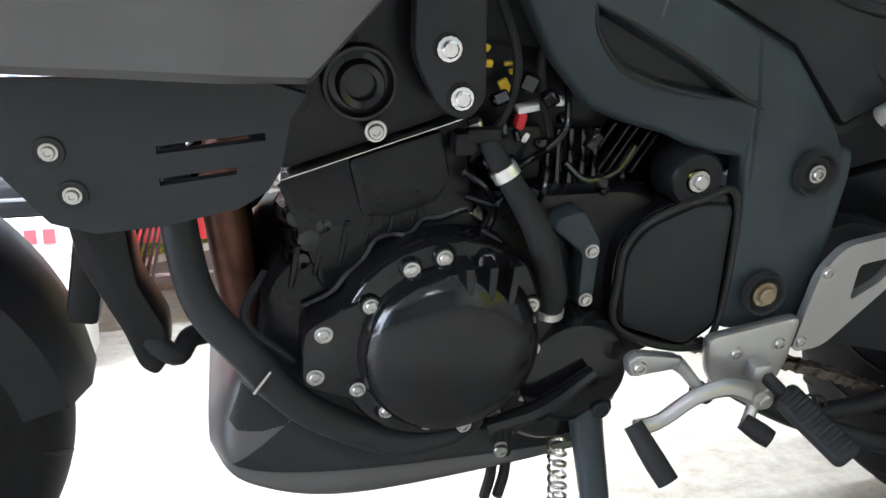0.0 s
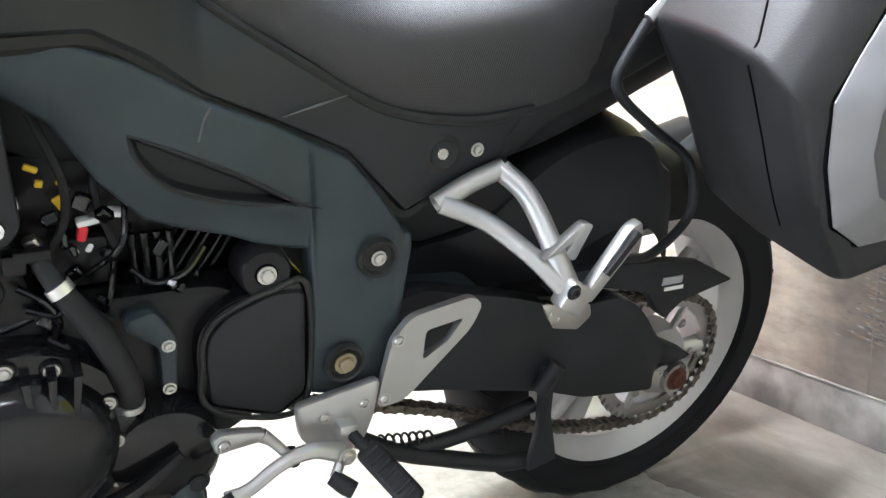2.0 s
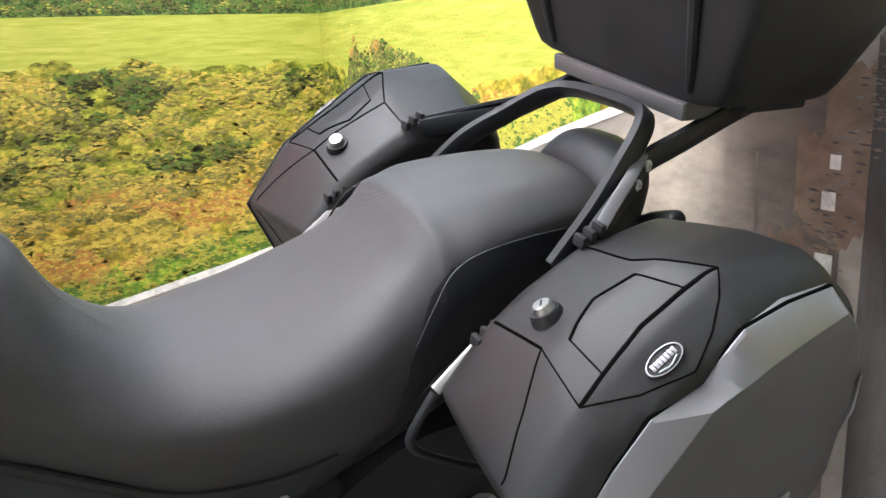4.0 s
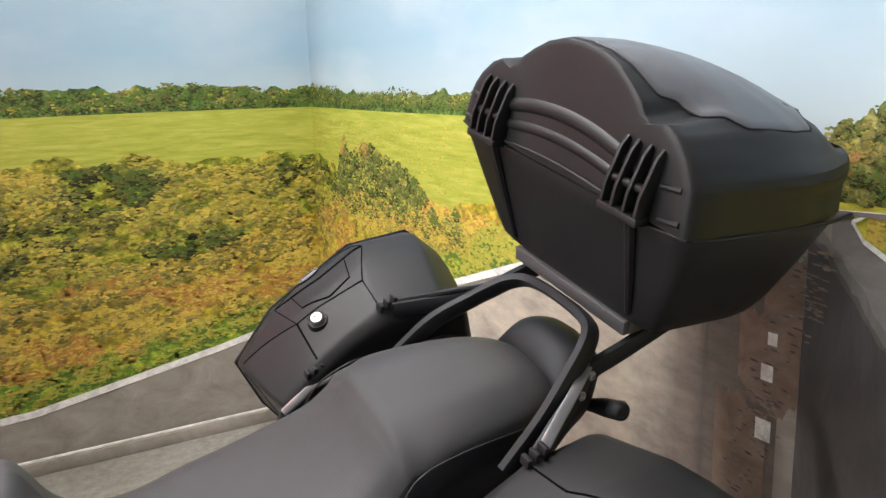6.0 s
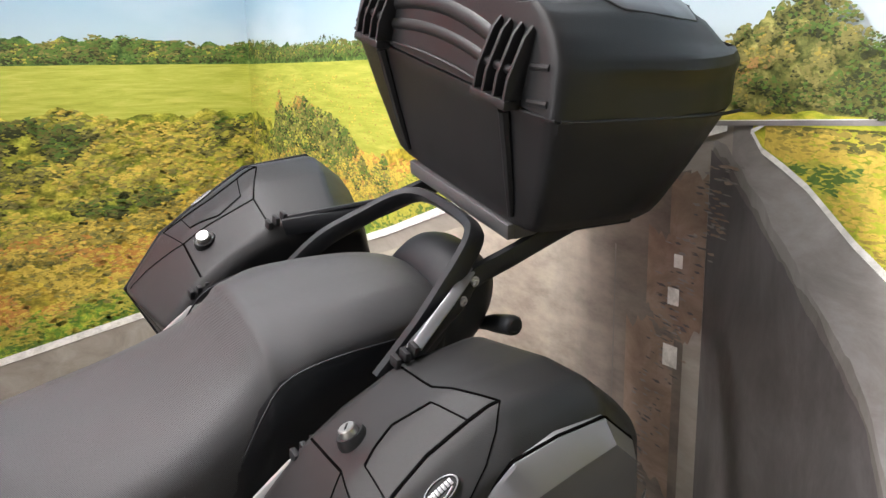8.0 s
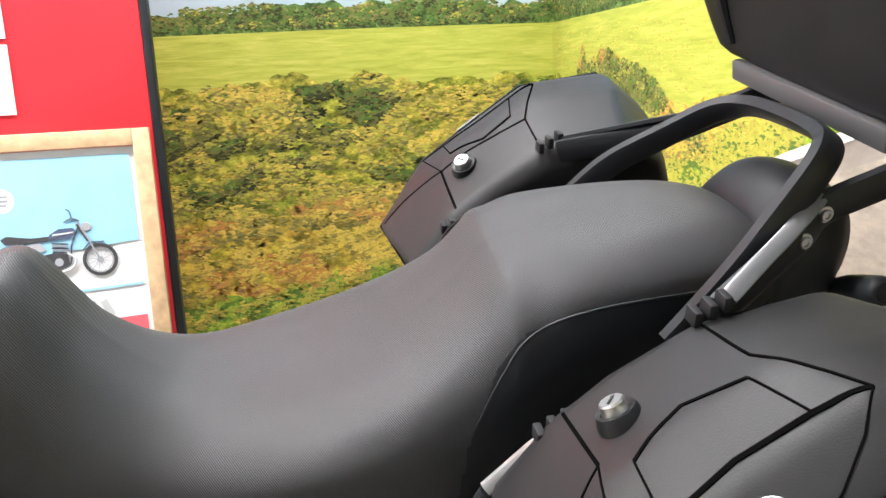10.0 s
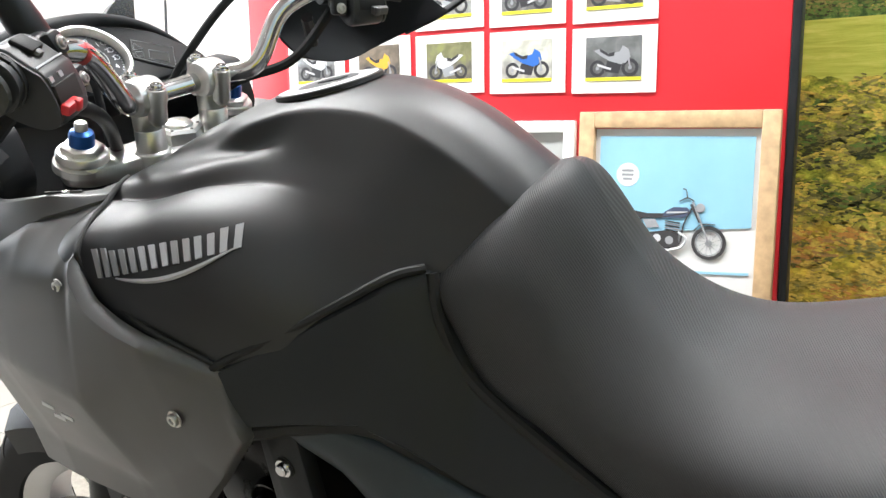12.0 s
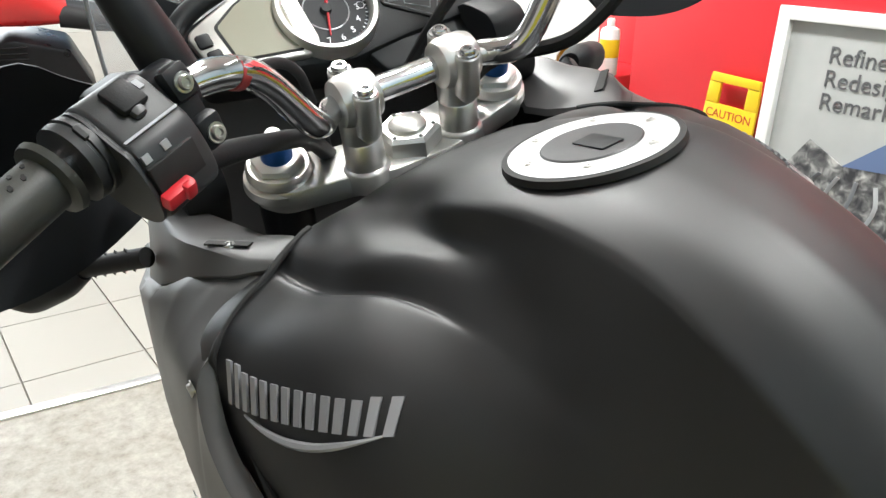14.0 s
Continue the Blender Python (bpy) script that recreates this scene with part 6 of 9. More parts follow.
coil = [(0.235 + 0.11 * a / 60, -0.125 + 0.008 * math.cos(a), 0.305 - 0.02 * a / 60 + 0.008 * math.sin(a)) for a in np.linspace(0, 60, 190)]
part("stand_spring", tube(coil, 0.0018, 190, 5, smooth=False), GASKET, centre)


# wheels
def wheel(name, at, radius, width, rim_r, rim_w, parent):
    hub = new(name)
    hub.parent = parent
    hub.matrix_basis = Matrix.Translation(at)
    a = radius - rim_r
    prof = []
    for k in range(25):
        t = math.pi * k / 24
        prof.append((rim_r + a * math.sin(t) ** 0.62 * (1.0), -width / 2 * math.cos(t) * (1.0 if 2 < k < 22 else 0.94)))
    prof += [(rim_r - 0.004, rim_w / 2 - 0.005), (rim_r - 0.004, -rim_w / 2 + 0.005)]
    tyre = part("tyre", lathe(prof, 96, "y", closed=True), TYRE, hub)
    groove = []
    for k in range(26):
        for s in (-1, 1):
            q = []
            for j in range(7):
                f = j / 6
                t = math.pi * (0.5 + s * (0.06 + 0.30 * f))
                rr = rim_r + a * math.sin(t) ** 0.62 + 0.0006
                ang = 2 * math.pi * (k + 0.5 * (s > 0)) / 26 + 0.11 * f
                q.append((rr * math.cos(ang), -width / 2 * math.cos(t), rr * math.sin(ang)))
            groove.append(tube(q, [0.0005, 0.003, 0.003, 0.0005], 8, 4, caps=False))
    part("tread_groove", join(*groove), GASKET, tyre, kind="stuff")
    w = rim_w / 2
    rim = part("rim", lathe([(rim_r, -w), (rim_r + 0.006, -w - 0.004), (rim_r + 0.008, -w), (rim_r - 0.006, -w + 0.008), (rim_r - 0.022, -w + 0.022), (rim_r - 0.03, 0), (rim_r - 0.022, w - 0.022), (rim_r - 0.006, w - 0.008), (rim_r + 0.008, w), (rim_r, w), (rim_r - 0.012, w - 0.004), (rim_r - 0.038, w - 0.024), (rim_r - 0.040, 0), (rim_r - 0.038, -w + 0.024), (rim_r - 0.012, -w + 0.004)], 96, "y", closed=True), WHEEL, hub, "silver painted cast rim")
    for k in range(5):
        an = 2 * math.pi * k / 5 + 0.5
        for d in (-0.16, 0.16):
            part("spoke", tube([(0.03 * math.cos(an), 0.0, 0.03 * math.sin(an)), (rim_r * 0.5 * math.cos(an + d * 0.8), -0.004, rim_r * 0.5 * math.sin(an + d * 0.8)), ((rim_r - 0.034) * math.cos(an + d), 0, (rim_r - 0.034) * math.sin(an + d))], [0.020, 0.013, 0.015], 14, 10, flat=1.4), WHEEL, hub)
    part("hub", lathe([(0.0001, -w * 0.9), (0.03, -w * 0.9), (0.034, -w * 0.7), (0.045, -0.03), (0.05, 0), (0.045, 0.03), (0.034, w * 0.7), (0.03, w * 0.9), (0.0001, w * 0.9)], 36, "y"), WHEEL, hub)
    return hub


def disc(r, y, parent):
    d = part("brake_disc", lathe([(r * 0.62, y - 0.0025), (r, y - 0.0025), (r, y + 0.0025), (r * 0.62, y + 0.0025)], 64, "y", closed=True), STEEL, parent, "steel brake disc")
    for k in range(24):
        a = 2 * math.pi * k / 24
        rr = r * (0.72 + 0.09 * (k % 3))
        for yy in (y - 0.0032, y + 0.0026):
            part("disc_hole", lathe([(0.0001, yy), (0.004, yy), (0.0041, yy + 0.0006)], 8, "y", (rr * math.cos(a), 0, rr * math.sin(a))), GASKET, d)


RX, RZ = 0.755, 0.31
rear = wheel("rear_wheel", (RX, 0, RZ), 0.313, 0.18, 0.226, 0.145, bike)
front = wheel("front_wheel", (-0.785, 0, 0.30), 0.30, 0.12, 0.220, 0.10, bike)
# the steering rests turned towards the stand
STEER = Matrix.Translation((-0.405, 0, 1.0)) @ Matrix.Rotation(radians(-10), 4, Vector((-math.sin(radians(23)), 0, -math.cos(radians(23))))) @ Matrix.Translation((0.405, 0, -1.0))
front.matrix_basis = STEER @ front.matrix_basis
disc(0.155, -0.065, front)
disc(0.155, 0.065, front)
disc(0.11, 0.085, rear)
SPR_R = 0.112
sp = []
for k in range(44):
    for j, rr in enumerate((SPR_R - 0.006, SPR_R + 0.003, SPR_R + 0.003, SPR_R - 0.006)):
        a = 2 * math.pi * (k + (0.0, 0.3, 0.55, 0.85)[j]) / 44
        sp.append((rr * math.cos(a), rr * math.sin(a)))
rows = []
for k, (u, v) in enumerate(sp):
    q = 0.80 * SPR_R / math.hypot(u, v)
    rows.append([Vector((u, -0.108, v)), Vector((u, -0.102, v)), Vector((u * q, -0.102, v * q)), Vector((u * q, -0.108, v * q))])
sprocket = part("sprocket", skin(rows, closed_u=True, closed_v=True), STEEL, rear, "steel rear sprocket")
for k in range(6):
    a = math.pi / 3 * k
    part("sprocket_arm", tube([(0.04 * math.cos(a), -0.10, 0.04 * math.sin(a)), (0.095 * math.cos(a + 0.1), -0.105, 0.095 * math.sin(a + 0.1))], 0.013, 6, 8, flat=0.4), WHEEL, sprocket)
    bolt((0.066 * math.cos(a), -0.112, 0.066 * math.sin(a)), sprocket, 0.006)
part("sprocket_carrier", lathe([(0.03, -0.115), (0.052, -0.112), (0.056, -0.10), (0.056, -0.07)], 32, "y"), WHEEL, rear)


# chain: links round the two sprockets
def chain_path():
    r2, r1, fx, fz = SPR_R + 0.002, 0.040, 0.075, 0.435
    pts = [(RX - 0.02, RZ + r2), (RX + r2 * 0.7, RZ + r2 * 0.71), (RX + r2, RZ), (RX + r2 * 0.7, RZ - r2 * 0.71), (RX - 0.02, RZ - r2), (0.55, 0.205 + 0.025), (0.35, 0.315), (fx + 0.02, fz - r1), (fx - r1, fz), (fx + 0.01, fz + r1), (0.35, 0.462), (0.55, 0.440)]
    return spline([(x, -0.105, z) for x, z in pts], 240, closed=True)


path = chain_path()
links, step, run, k = [], 0.0159, 0.0, 0
for i in range(len(path)):
    a, b = path[i - 1], path[i]
    seg = (b - a).length
    while run <= seg:
        p = a.lerp(b, run / seg)
        t = (b - a).normalized()
        n = Vector((-t.z, 0, t.x))
        w = 0.010 if k % 2 else 0.0075
        for s in (-1, 1):
            q = [p + t * u + n * v for u, v in ((-0.0135, 0.0), (-0.009, 0.0065), (0.0, 0.0048), (0.009, 0.0065), (0.0135, 0.0), (0.009, -0.0065), (0.0, -0.0048), (-0.009, -0.0065))]
            links.append(plate3d([v + Vector((0, s * w, 0)) for v in q], 0.0018))
        links.append(tube([p + t * 0.008 + Vector((0, -w - 0.002, 0)), p + t * 0.008 + Vector((0, w + 0.002, 0))], 0.0042, 2, 6))
        run += step
        k += 1
    run -= seg
chain = part("drive_chain", join(*links), CHAIN, bike, "dull steel drive chain", kind="stuff")

# swingarm, guards and rear mudguard
SW = [(0.16, 0.49), (0.30, 0.525), (0.42, 0.495), (0.50, 0.470), (0.545, 0.462), (0.603, 0.464), (0.640, 0.448), (0.665, 0.425), (0.695, 0.387), (0.713, 0.370), (0.782, 0.334), (0.745, 0.326), (0.712, 0.335), (0.708, 0.312), (0.712, 0.287), (0.576, 0.306), (0.50, 0.335), (0.345, 0.375), (0.2, 0.405)]
swing = both("swingarm", lambda: prism(SW, -0.150, -0.120, 0.006, 0.009), BLACK, bike, "black box-section swingarm")
part("swing_cross", block(0.10, 0.26, 0.09, (0.36, 0, 0.45), 0.02), TRIM, bike)
adj = part("axle_block", join(prism([(0.70, 0.30), (0.735, 0.318), (0.775, 0.312), (0.785, 0.285), (0.76, 0.262), (0.715, 0.272)], -0.140, -0.118, 0.004, 0.006), lathe([(0.012, -0.006), (0.026, -0.005), (0.028, 0.004)], 24, "y", (0.765, -0.142, 0.292))), STEEL, swing[0], "steel axle adjuster")
bolt((0.765, -0.146, 0.292), adj, 0.015, (0, -1, 0), RUST, "hex")
guard = part("chain_guard", prism([(0.50, 0.515), (0.60, 0.513), (0.70, 0.504), (0.757, 0.4934), (0.828, 0.458), (0.772, 0.446), (0.730, 0.436), (0.702, 0.412), (0.688, 0.425), (0.66, 0.462), (0.58, 0.482), (0.48, 0.49)], -0.150, -0.128, 0.006, 0.008), BLACK, bike, "black plastic chain guard")
part("label", block(0.038, 0.001, 0.012, (0.700, -0.1508, 0.476), 0), GREYINK, guard, "small printed label")
part("label", block(0.036, 0.001, 0.006, (0.706, -0.1508, 0.463), 0), WHITE, guard, "white label strip")
part("arm_window", prism([(0.470, 0.478), (0.552, 0.466), (0.558, 0.446), (0.538, 0.428), (0.495, 0.438)], -0.1535, -0.130, 0.001, 0.005), STEEL, swing[0])
HUG = [(0.30, 0.50, 0.050), (0.326, 0.540, 0.060), (0.36, 0.552, 0.068), (0.407, 0.570, 0.074), (0.46, 0.620, 0.080), (0.518, 0.662, 0.084), (0.575, 0.682, 0.086), (0.63, 0.686, 0.088), (0.665, 0.672, 0.088), (0.694, 0.640, 0.088), (0.715, 0.628, 0.086)]
hug_rows = []
for p in spline(HUG, 44):
    d = Vector((p.x - RX, 0, p.y - RZ)).normalized()
    row = []
    for y, dr in ((-1.14, -0.15), (-1.10, -0.06), (-1.0, -0.014), (-0.6, 0.0), (0, 0.006), (0.6, 0.0), (1.0, -0.014), (1.10, -0.06), (1.14, -0.15)):
        row.append(Vector((p.x + d.x * dr, y * p.z, p.y + d.z * dr)))
    row += [v - d * 0.006 for v in row[::-1]]
    hug_rows.append(row)
part("rear_mudguard", skin(hug_rows, closed_v=True, caps=True), BLACK, bike, "black rear hugger mudguard")
part("shock_shield", prism([(0.27, 0.60), (0.32, 0.545), (0.41, 0.565), (0.47, 0.60), (0.44, 0.66), (0.38, 0.68)], -0.075, 0.075, 0.008, 0.02), BLACK, bike)
tail = part("tail_unit", loft([
    (0.25, [(0, 0.76), (0.06, 0.76), (0.10, 0.74), (0.115, 0.69), (0.10, 0.64), (0, 0.62)]),
    (0.45, [(0, 0.80), (0.07, 0.80), (0.11, 0.78), (0.12, 0.72), (0.10, 0.67), (0, 0.64)]),
    (0.65, [(0, 0.88), (0.07, 0.88), (0.10, 0.87), (0.11, 0.81), (0.09, 0.75), (0, 0.70)]),
    (0.80, [(0, 0.945), (0.07, 0.942), (0.098, 0.93), (0.105, 0.88), (0.085, 0.82), (0, 0.79)]),
    (0.835, [(0, 1.015), (0.06, 1.008), (0.085, 0.985), (0.092, 0.92), (0.08, 0.86), (0, 0.83)]),
    (0.87, [(0, 1.042), (0.055, 1.036), (0.080, 1.012), (0.086, 0.95), (0.072, 0.89), (0, 0.865)]),
    (0.91, [(0, 1.040), (0.045, 1.034), (0.068, 1.012), (0.074, 0.96), (0.06, 0.91), (0, 0.89)]),
    (0.94, [(0, 1.015), (0.03, 1.010), (0.045, 0.995), (0.05, 0.965), (0.04, 0.93), (0, 0.92)])], 60, 24), BLACK, bike, "black tail unit under the seat")
both("tail_side_panel", lambda: sheet([(0.385, -0.128, 0.668), (0.405, -0.126, 0.667), (0.456, -0.125, 0.706), (0.512, -0.124, 0.732), (0.578, -0.122, 0.762), (0.638, -0.120, 0.79), (0.74, -0.112, 0.835)], [(0.385, -0.140, 0.735), (0.42, -0.141, 0.736), (0.48, -0.140, 0.765), (0.55, -0.134, 0.80), (0.62, -0.124, 0.845), (0.74, -0.114, 0.880)], 0.006, 40, 12, 0.003, 0.005), SIDE, bike)

# foot controls
hanger = part("footrest_hanger", prism([(0.130, 0.430), (0.230, 0.446), (0.224, 0.396), (0.214, 0.366), (0.197, 0.352), (0.160, 0.360), (0.136, 0.388)], -0.192, -0.178, 0.004, 0.01), CAST, bike, "silver alloy footrest hanger plate")
for at in ((0.163, 0.411), (0.210, 0.418)):
    bolt((at[0], -0.192, at[1]), hanger, 0.0065)
heel = [(0.226, 0.404), (0.240, 0.490), (0.262, 0.518), (0.340, 0.531), (0.354, 0.519), (0.343, 0.490), (0.262, 0.408)]
inner = [(0.282, 0.497), (0.331, 0.505), (0.312, 0.477), (0.281, 0.458)]


def heel_guard():
    o = [tuple(p) for p in rounded(heel, 0.012, 4)]
    i = [tuple(p) for p in rounded(inner, 0.006, 4)]
    n = 64

    def resample(pts):
        c = [Vector(p) for p in pts]
        cum = [0.0]
        for a, b in zip(c, c[1:] + c[:1]):
            cum.append(cum[-1] + (b - a).length)
        out = []
        for k in range(n):
            s = cum[-1] * k / n
            j = max(q for q in range(len(c)) if cum[q] <= s)
            out.append(c[j].lerp(c[(j + 1) % len(c)], (s - cum[j]) / max(1e-9, cum[j + 1] - cum[j])))
        return out
    a = resample(o)
    b = resample(i)
    sh = min(range(n), key=lambda s: sum((a[k] - b[(k + s) % n]).length for k in range(n)))
    rows = [[Vector((a[k].x, -0.190, a[k].y)), Vector((a[k].x, -0.180, a[k].y)), Vector((b[(k + sh) % n].x, -0.180, b[(k + sh) % n].y)), Vector((b[(k + sh) % n].x, -0.190, b[(k + sh) % n].y))] for k in range(n)]
    return skin(rows, closed_u=True, closed_v=True)


hg = part("heel_guard", heel_guard(), CAST, bike, "silver alloy heel guard with a cut-out")
for at in ((0.248, 0.491), (0.236, 0.416)):
    bolt((at[0], -0.190, at[1]), hg, 0.0065)
lever = part("gear_lever", tube([(0.175, -0.215, 0.378), (0.140, -0.218, 0.392), (0.105, -0.222, 0.388), (0.07, -0.225, 0.368), (0.045, -0.228, 0.366)], [0.012, 0.009, 0.0075, 0.007, 0.008], 24, 10, flat=0.7), CAST, bike, "silver alloy gear lever")
part("lever_rubber", tube([(0.043, -0.225, 0.368), (0.055, -0.250, 0.345), (0.064, -0.265, 0.330)], [0.0095, 0.011, 0.0105], 8, 12), RUBBER, lever, "black rubber tip")
bolt((0.178, -0.226, 0.378), lever, 0.0078, (0, -1, 0), STEEL, "hex")
part("lever_stub", tube([(0.178, -0.215, 0.378), (0.168, -0.224, 0.362), (0.163, -0.228, 0.356)], 0.006, 6, 10), CAST, lever)
part("stub_rubber", tube([(0.160, -0.226, 0.357), (0.172, -0.238, 0.350), (0.180, -0.245, 0.346)], [0.009, 0.0105, 0.0095], 8, 12), RUBBER, lever)
link = part("gear_linkage", join(prism([(0.036, 0.426), (0.044, 0.434), (0.070, 0.430), (0.092, 0.425), (0.090, 0.414), (0.062, 0.412), (0.040, 0.410)], -0.212, -0.198, 0.003, 0.006), tube([(0.088, -0.206, 0.419), (0.100, -0.208, 0.408), (0.119, -0.212, 0.384)], [0.008, 0.006, 0.0055], 10, 10)), CAST, bike, "silver gear linkage")
part("linkage_joint", lathe([(0.0001, -0.008), (0.006, -0.007), (0.009, 0.0), (0.009, 0.012)], 16, "y", (0.121, -0.212, 0.382)), BLACK, link)
bolt((0.048, -0.212, 0.421), link, 0.007)
PEG_A, PEG_B = Vector((0.204, -0.226, 0.378)), Vector((0.230, -0.284, 0.352))
peg_z = (PEG_B - PEG_A).normalized()
peg_x = Vector((1, 0, 0.45)).cross(peg_z).cross(peg_z).normalized() * -1
peg_m = Matrix((peg_x, peg_z.cross(peg_x), peg_z)).transposed().to_4x4()
peg_m.translation = (PEG_A + PEG_B) / 2
peg = part("footpeg", join(block(0.030, 0.017, 0.084, (0, 0, 0), 0.007, 3, peg_m), tube([(0.188, -0.200, 0.394), (0.205, -0.230, 0.376)], 0.007, 4, 10)), RUBBER, bike, "black rubber rider footpeg")
part("peg_mount", block(0.022, 0.022, 0.022, (0.186, -0.198, 0.394), 0.005), CAST, bike, "silver footpeg mount")
for k in range(7):
    for s in (-1, 1):
        part("peg_rib", block(0.022, 0.003, 0.005, peg_m @ Vector((0, s * 0.0090, -0.031 + 0.0103 * k)), 0.001, 1, peg_m.to_3x3().to_4x4()), RUBBER, peg)
bolt(PEG_B + peg_z * 0.004, peg, 0.005, tuple(peg_z))
hng = part("pillion_hanger", join(
    tube([(0.318, -0.150, 0.630), (0.365, -0.175, 0.612), (0.405, -0.215, 0.582), (0.436, -0.246, 0.552)], [0.013, 0.012, 0.012, 0.015], 24, 12, flat=0.75),
    tube([(0.395, -0.145, 0.662), (0.415, -0.175, 0.640), (0.425, -0.215, 0.600), (0.437, -0.248, 0.550)], [0.013, 0.0125, 0.0125, 0.015], 24, 12, flat=0.75),
    tube([(0.312, -0.148, 0.628), (0.355, -0.144, 0.648), (0.398, -0.145, 0.664)], 0.012, 10, 12, flat=0.75),
    block(0.036, 0.024, 0.036, (0.440, -0.252, 0.545), 0.005, m=pose(0, 0, 0, 0, 30, 0))), CAST, bike, "silver alloy pillion footrest hanger")
bolt((0.430, -0.266, 0.558), hng, 0.007, (0, -1, 0), BLACK)
ppeg = part("pillion_footpeg", prism([(0.448, 0.545), (0.462, 0.535), (0.522, 0.612), (0.515, 0.632), (0.500, 0.625)], -0.262, -0.245, 0.004, 0.006), CAST, bike, "folded silver pillion footpeg")
part("peg_rubber", tube([(0.47, -0.268, 0.575), (0.505, -0.268, 0.622)], 0.008, 6, 8, flat=0.6), RUBBER, ppeg)
ppeg_arm = part("pillion_footpeg_arm", prism([(0.405, 0.585), (0.455, 0.625), (0.468, 0.622), (0.450, 0.580), (0.432, 0.585), (0.445, 0.605), (0.425, 0.592)], -0.235, -0.222, 0.003, 0.004), CAST, bike)

for s in (-1, 1):
    stub = part("rear_indicator", tube([(0.93, s * 0.020, 0.905), (0.93, s * 0.060, 0.925), (0.93, s * 0.085, 0.938), (0.93, s * 0.122, 0.955), (0.93, s * 0.128, 0.957)], [0.011, 0.011, 0.015, 0.016, 0.009], 16, 14), BLACK, bike, "black rear indicator on a short stalk")
    part("lens", tube([(0.945, s * 0.095, 0.940), (0.962, s * 0.098, 0.940)], [0.013, 0.009], 5, 12), glassy("amber_lens", (0.5, 0.2, 0.02), 0.1, 0.8), stub, "amber lens")

for ob in (hng, ppeg, ppeg_arm):
    ob.matrix_basis = Matrix.Translation((-0.010, 0, 0.003))

# grab rail, rack and pannier brackets
def flat_bar(pts, wide, deep, n, samples, parent=None):
    """A bar of rounded rectangular section whose depth lies along n."""
    c = spline(pts, samples)
    n = Vector(n).normalized()
    rows = []
    for i, p in enumerate(c):
        t = (c[min(i + 1, len(c) - 1)] - c[max(i - 1, 0)]).normalized()
        u = t.cross(n).normalized()
        v = u.cross(t)
        rows.append([p + u * (a * wide / 2) + v * (b * deep / 2) for a, b in ((1, 0.6), (0.65, 1), (-0.65, 1), (-1, 0.6), (-1, -0.6), (-0.65, -1), (0.65, -1), (1, -0.6))])
    return skin(rows, closed_v=True, caps=True)


rail_pts = [(0.690, -0.160, 0.945), (0.7456, -0.153, 1.008), (0.790, -0.139, 1.056), (0.826, -0.124, 1.092), (0.846, -0.106, 1.106), (0.860, -0.080, 1.106), (0.870, -0.045, 1.103), (0.876, 0.0, 1.099),
            (0.880, 0.045, 1.094), (0.880, 0.078, 1.089), (0.872, 0.100, 1.083), (0.848, 0.118, 1.070), (0.806, 0.136, 1.040), (0.7456, 0.153, 1.000), (0.690, 0.160, 0.945)]
part("grab_rail", flat_bar(rail_pts, 0.017, 0.030, (0.82, 0, -0.57), 120), BLACK, bike, "black grab rail arching behind the seat")
for s in (-1, 1):
    arm = part("rack_arm", flat_bar([(0.700, s * 0.205, 1.004), (0.745, s * 0.180, 1.019), (0.805, s * 0.147, 1.0365), (0.8325, s * 0.131, 1.0537), (0.90, s * 0.128, 1.078), (0.99, s * 0.122, 1.108), (1.06, s * 0.11, 1.12)], 0.030, 0.016, (0, 1, 0), 40), BLACK, bike, "black luggage rack arm")
    part("rail_insert", flat_bar([(0.706, s * 0.208, 1.019), (0.745, s * 0.184, 1.034), (0.79, s * 0.157, 1.051), (0.8325, s * 0.129, 1.0675)], 0.015, 0.007, (-0.2, s * 0.5, 0.8), 24), CASE_SILVER if s < 0 else BLACK, arm, "pale metal strip on the rail" if s < 0 else "black strip on the rail")
    bolt((0.8324, s * 0.1400, 1.0537), arm, 0.0062, (0, s, 0))
    bolt((0.805, s * 0.1560, 1.0365), arm, 0.0062, (0, s, 0))
    pb = part("pannier_bracket", tube([(0.508, s * 0.204, 0.845), (0.535, s * 0.203, 0.868), (0.562, s * 0.202, 0.890), (0.63, s * 0.190, 0.915)], [0.007, 0.008, 0.008, 0.007], 16, 8, flat=0.7), CAST, bike, "silver pannier mounting bar")
    part("bracket_wire", tube([(0.508, s * 0.204, 0.843), (0.490, s * 0.202, 0.806), (0.483, s * 0.200, 0.780), (0.498, s * 0.200, 0.757), (0.55, s * 0.200, 0.722), (0.618, s * 0.200, 0.680), (0.636, s * 0.205, 0.640), (0.630, s * 0.21, 0.600), (0.572, s * 0.22, 0.566), (0.515, s * 0.235, 0.575)], 0.0062, 60, 10), BLACK, pb, "black bent steel rod")
    part("rod_clamp", block(0.014, 0.012, 0.028, (0.530, s * 0.214, 0.842), 0.002), BLACK, pb)
sil = part("silencer", lathe([(0.0001, 0.34), (0.05, 0.34), (0.056, 0.33), (0.062, 0.2), (0.062, -0.1), (0.05, -0.2), (0.028, -0.24), (0.0001, -0.24)], 40, "x"), BLACK, bike, "black silencer on the far side")
sil.matrix_basis = pose(0.80, 0.23, 0.44, 0, -18, 0)
part("end_cap", lathe([(0.022, 0.345), (0.05, 0.342), (0.057, 0.325), (0.058, 0.30)], 36, "x"), STEEL, sil, "steel silencer end cap")
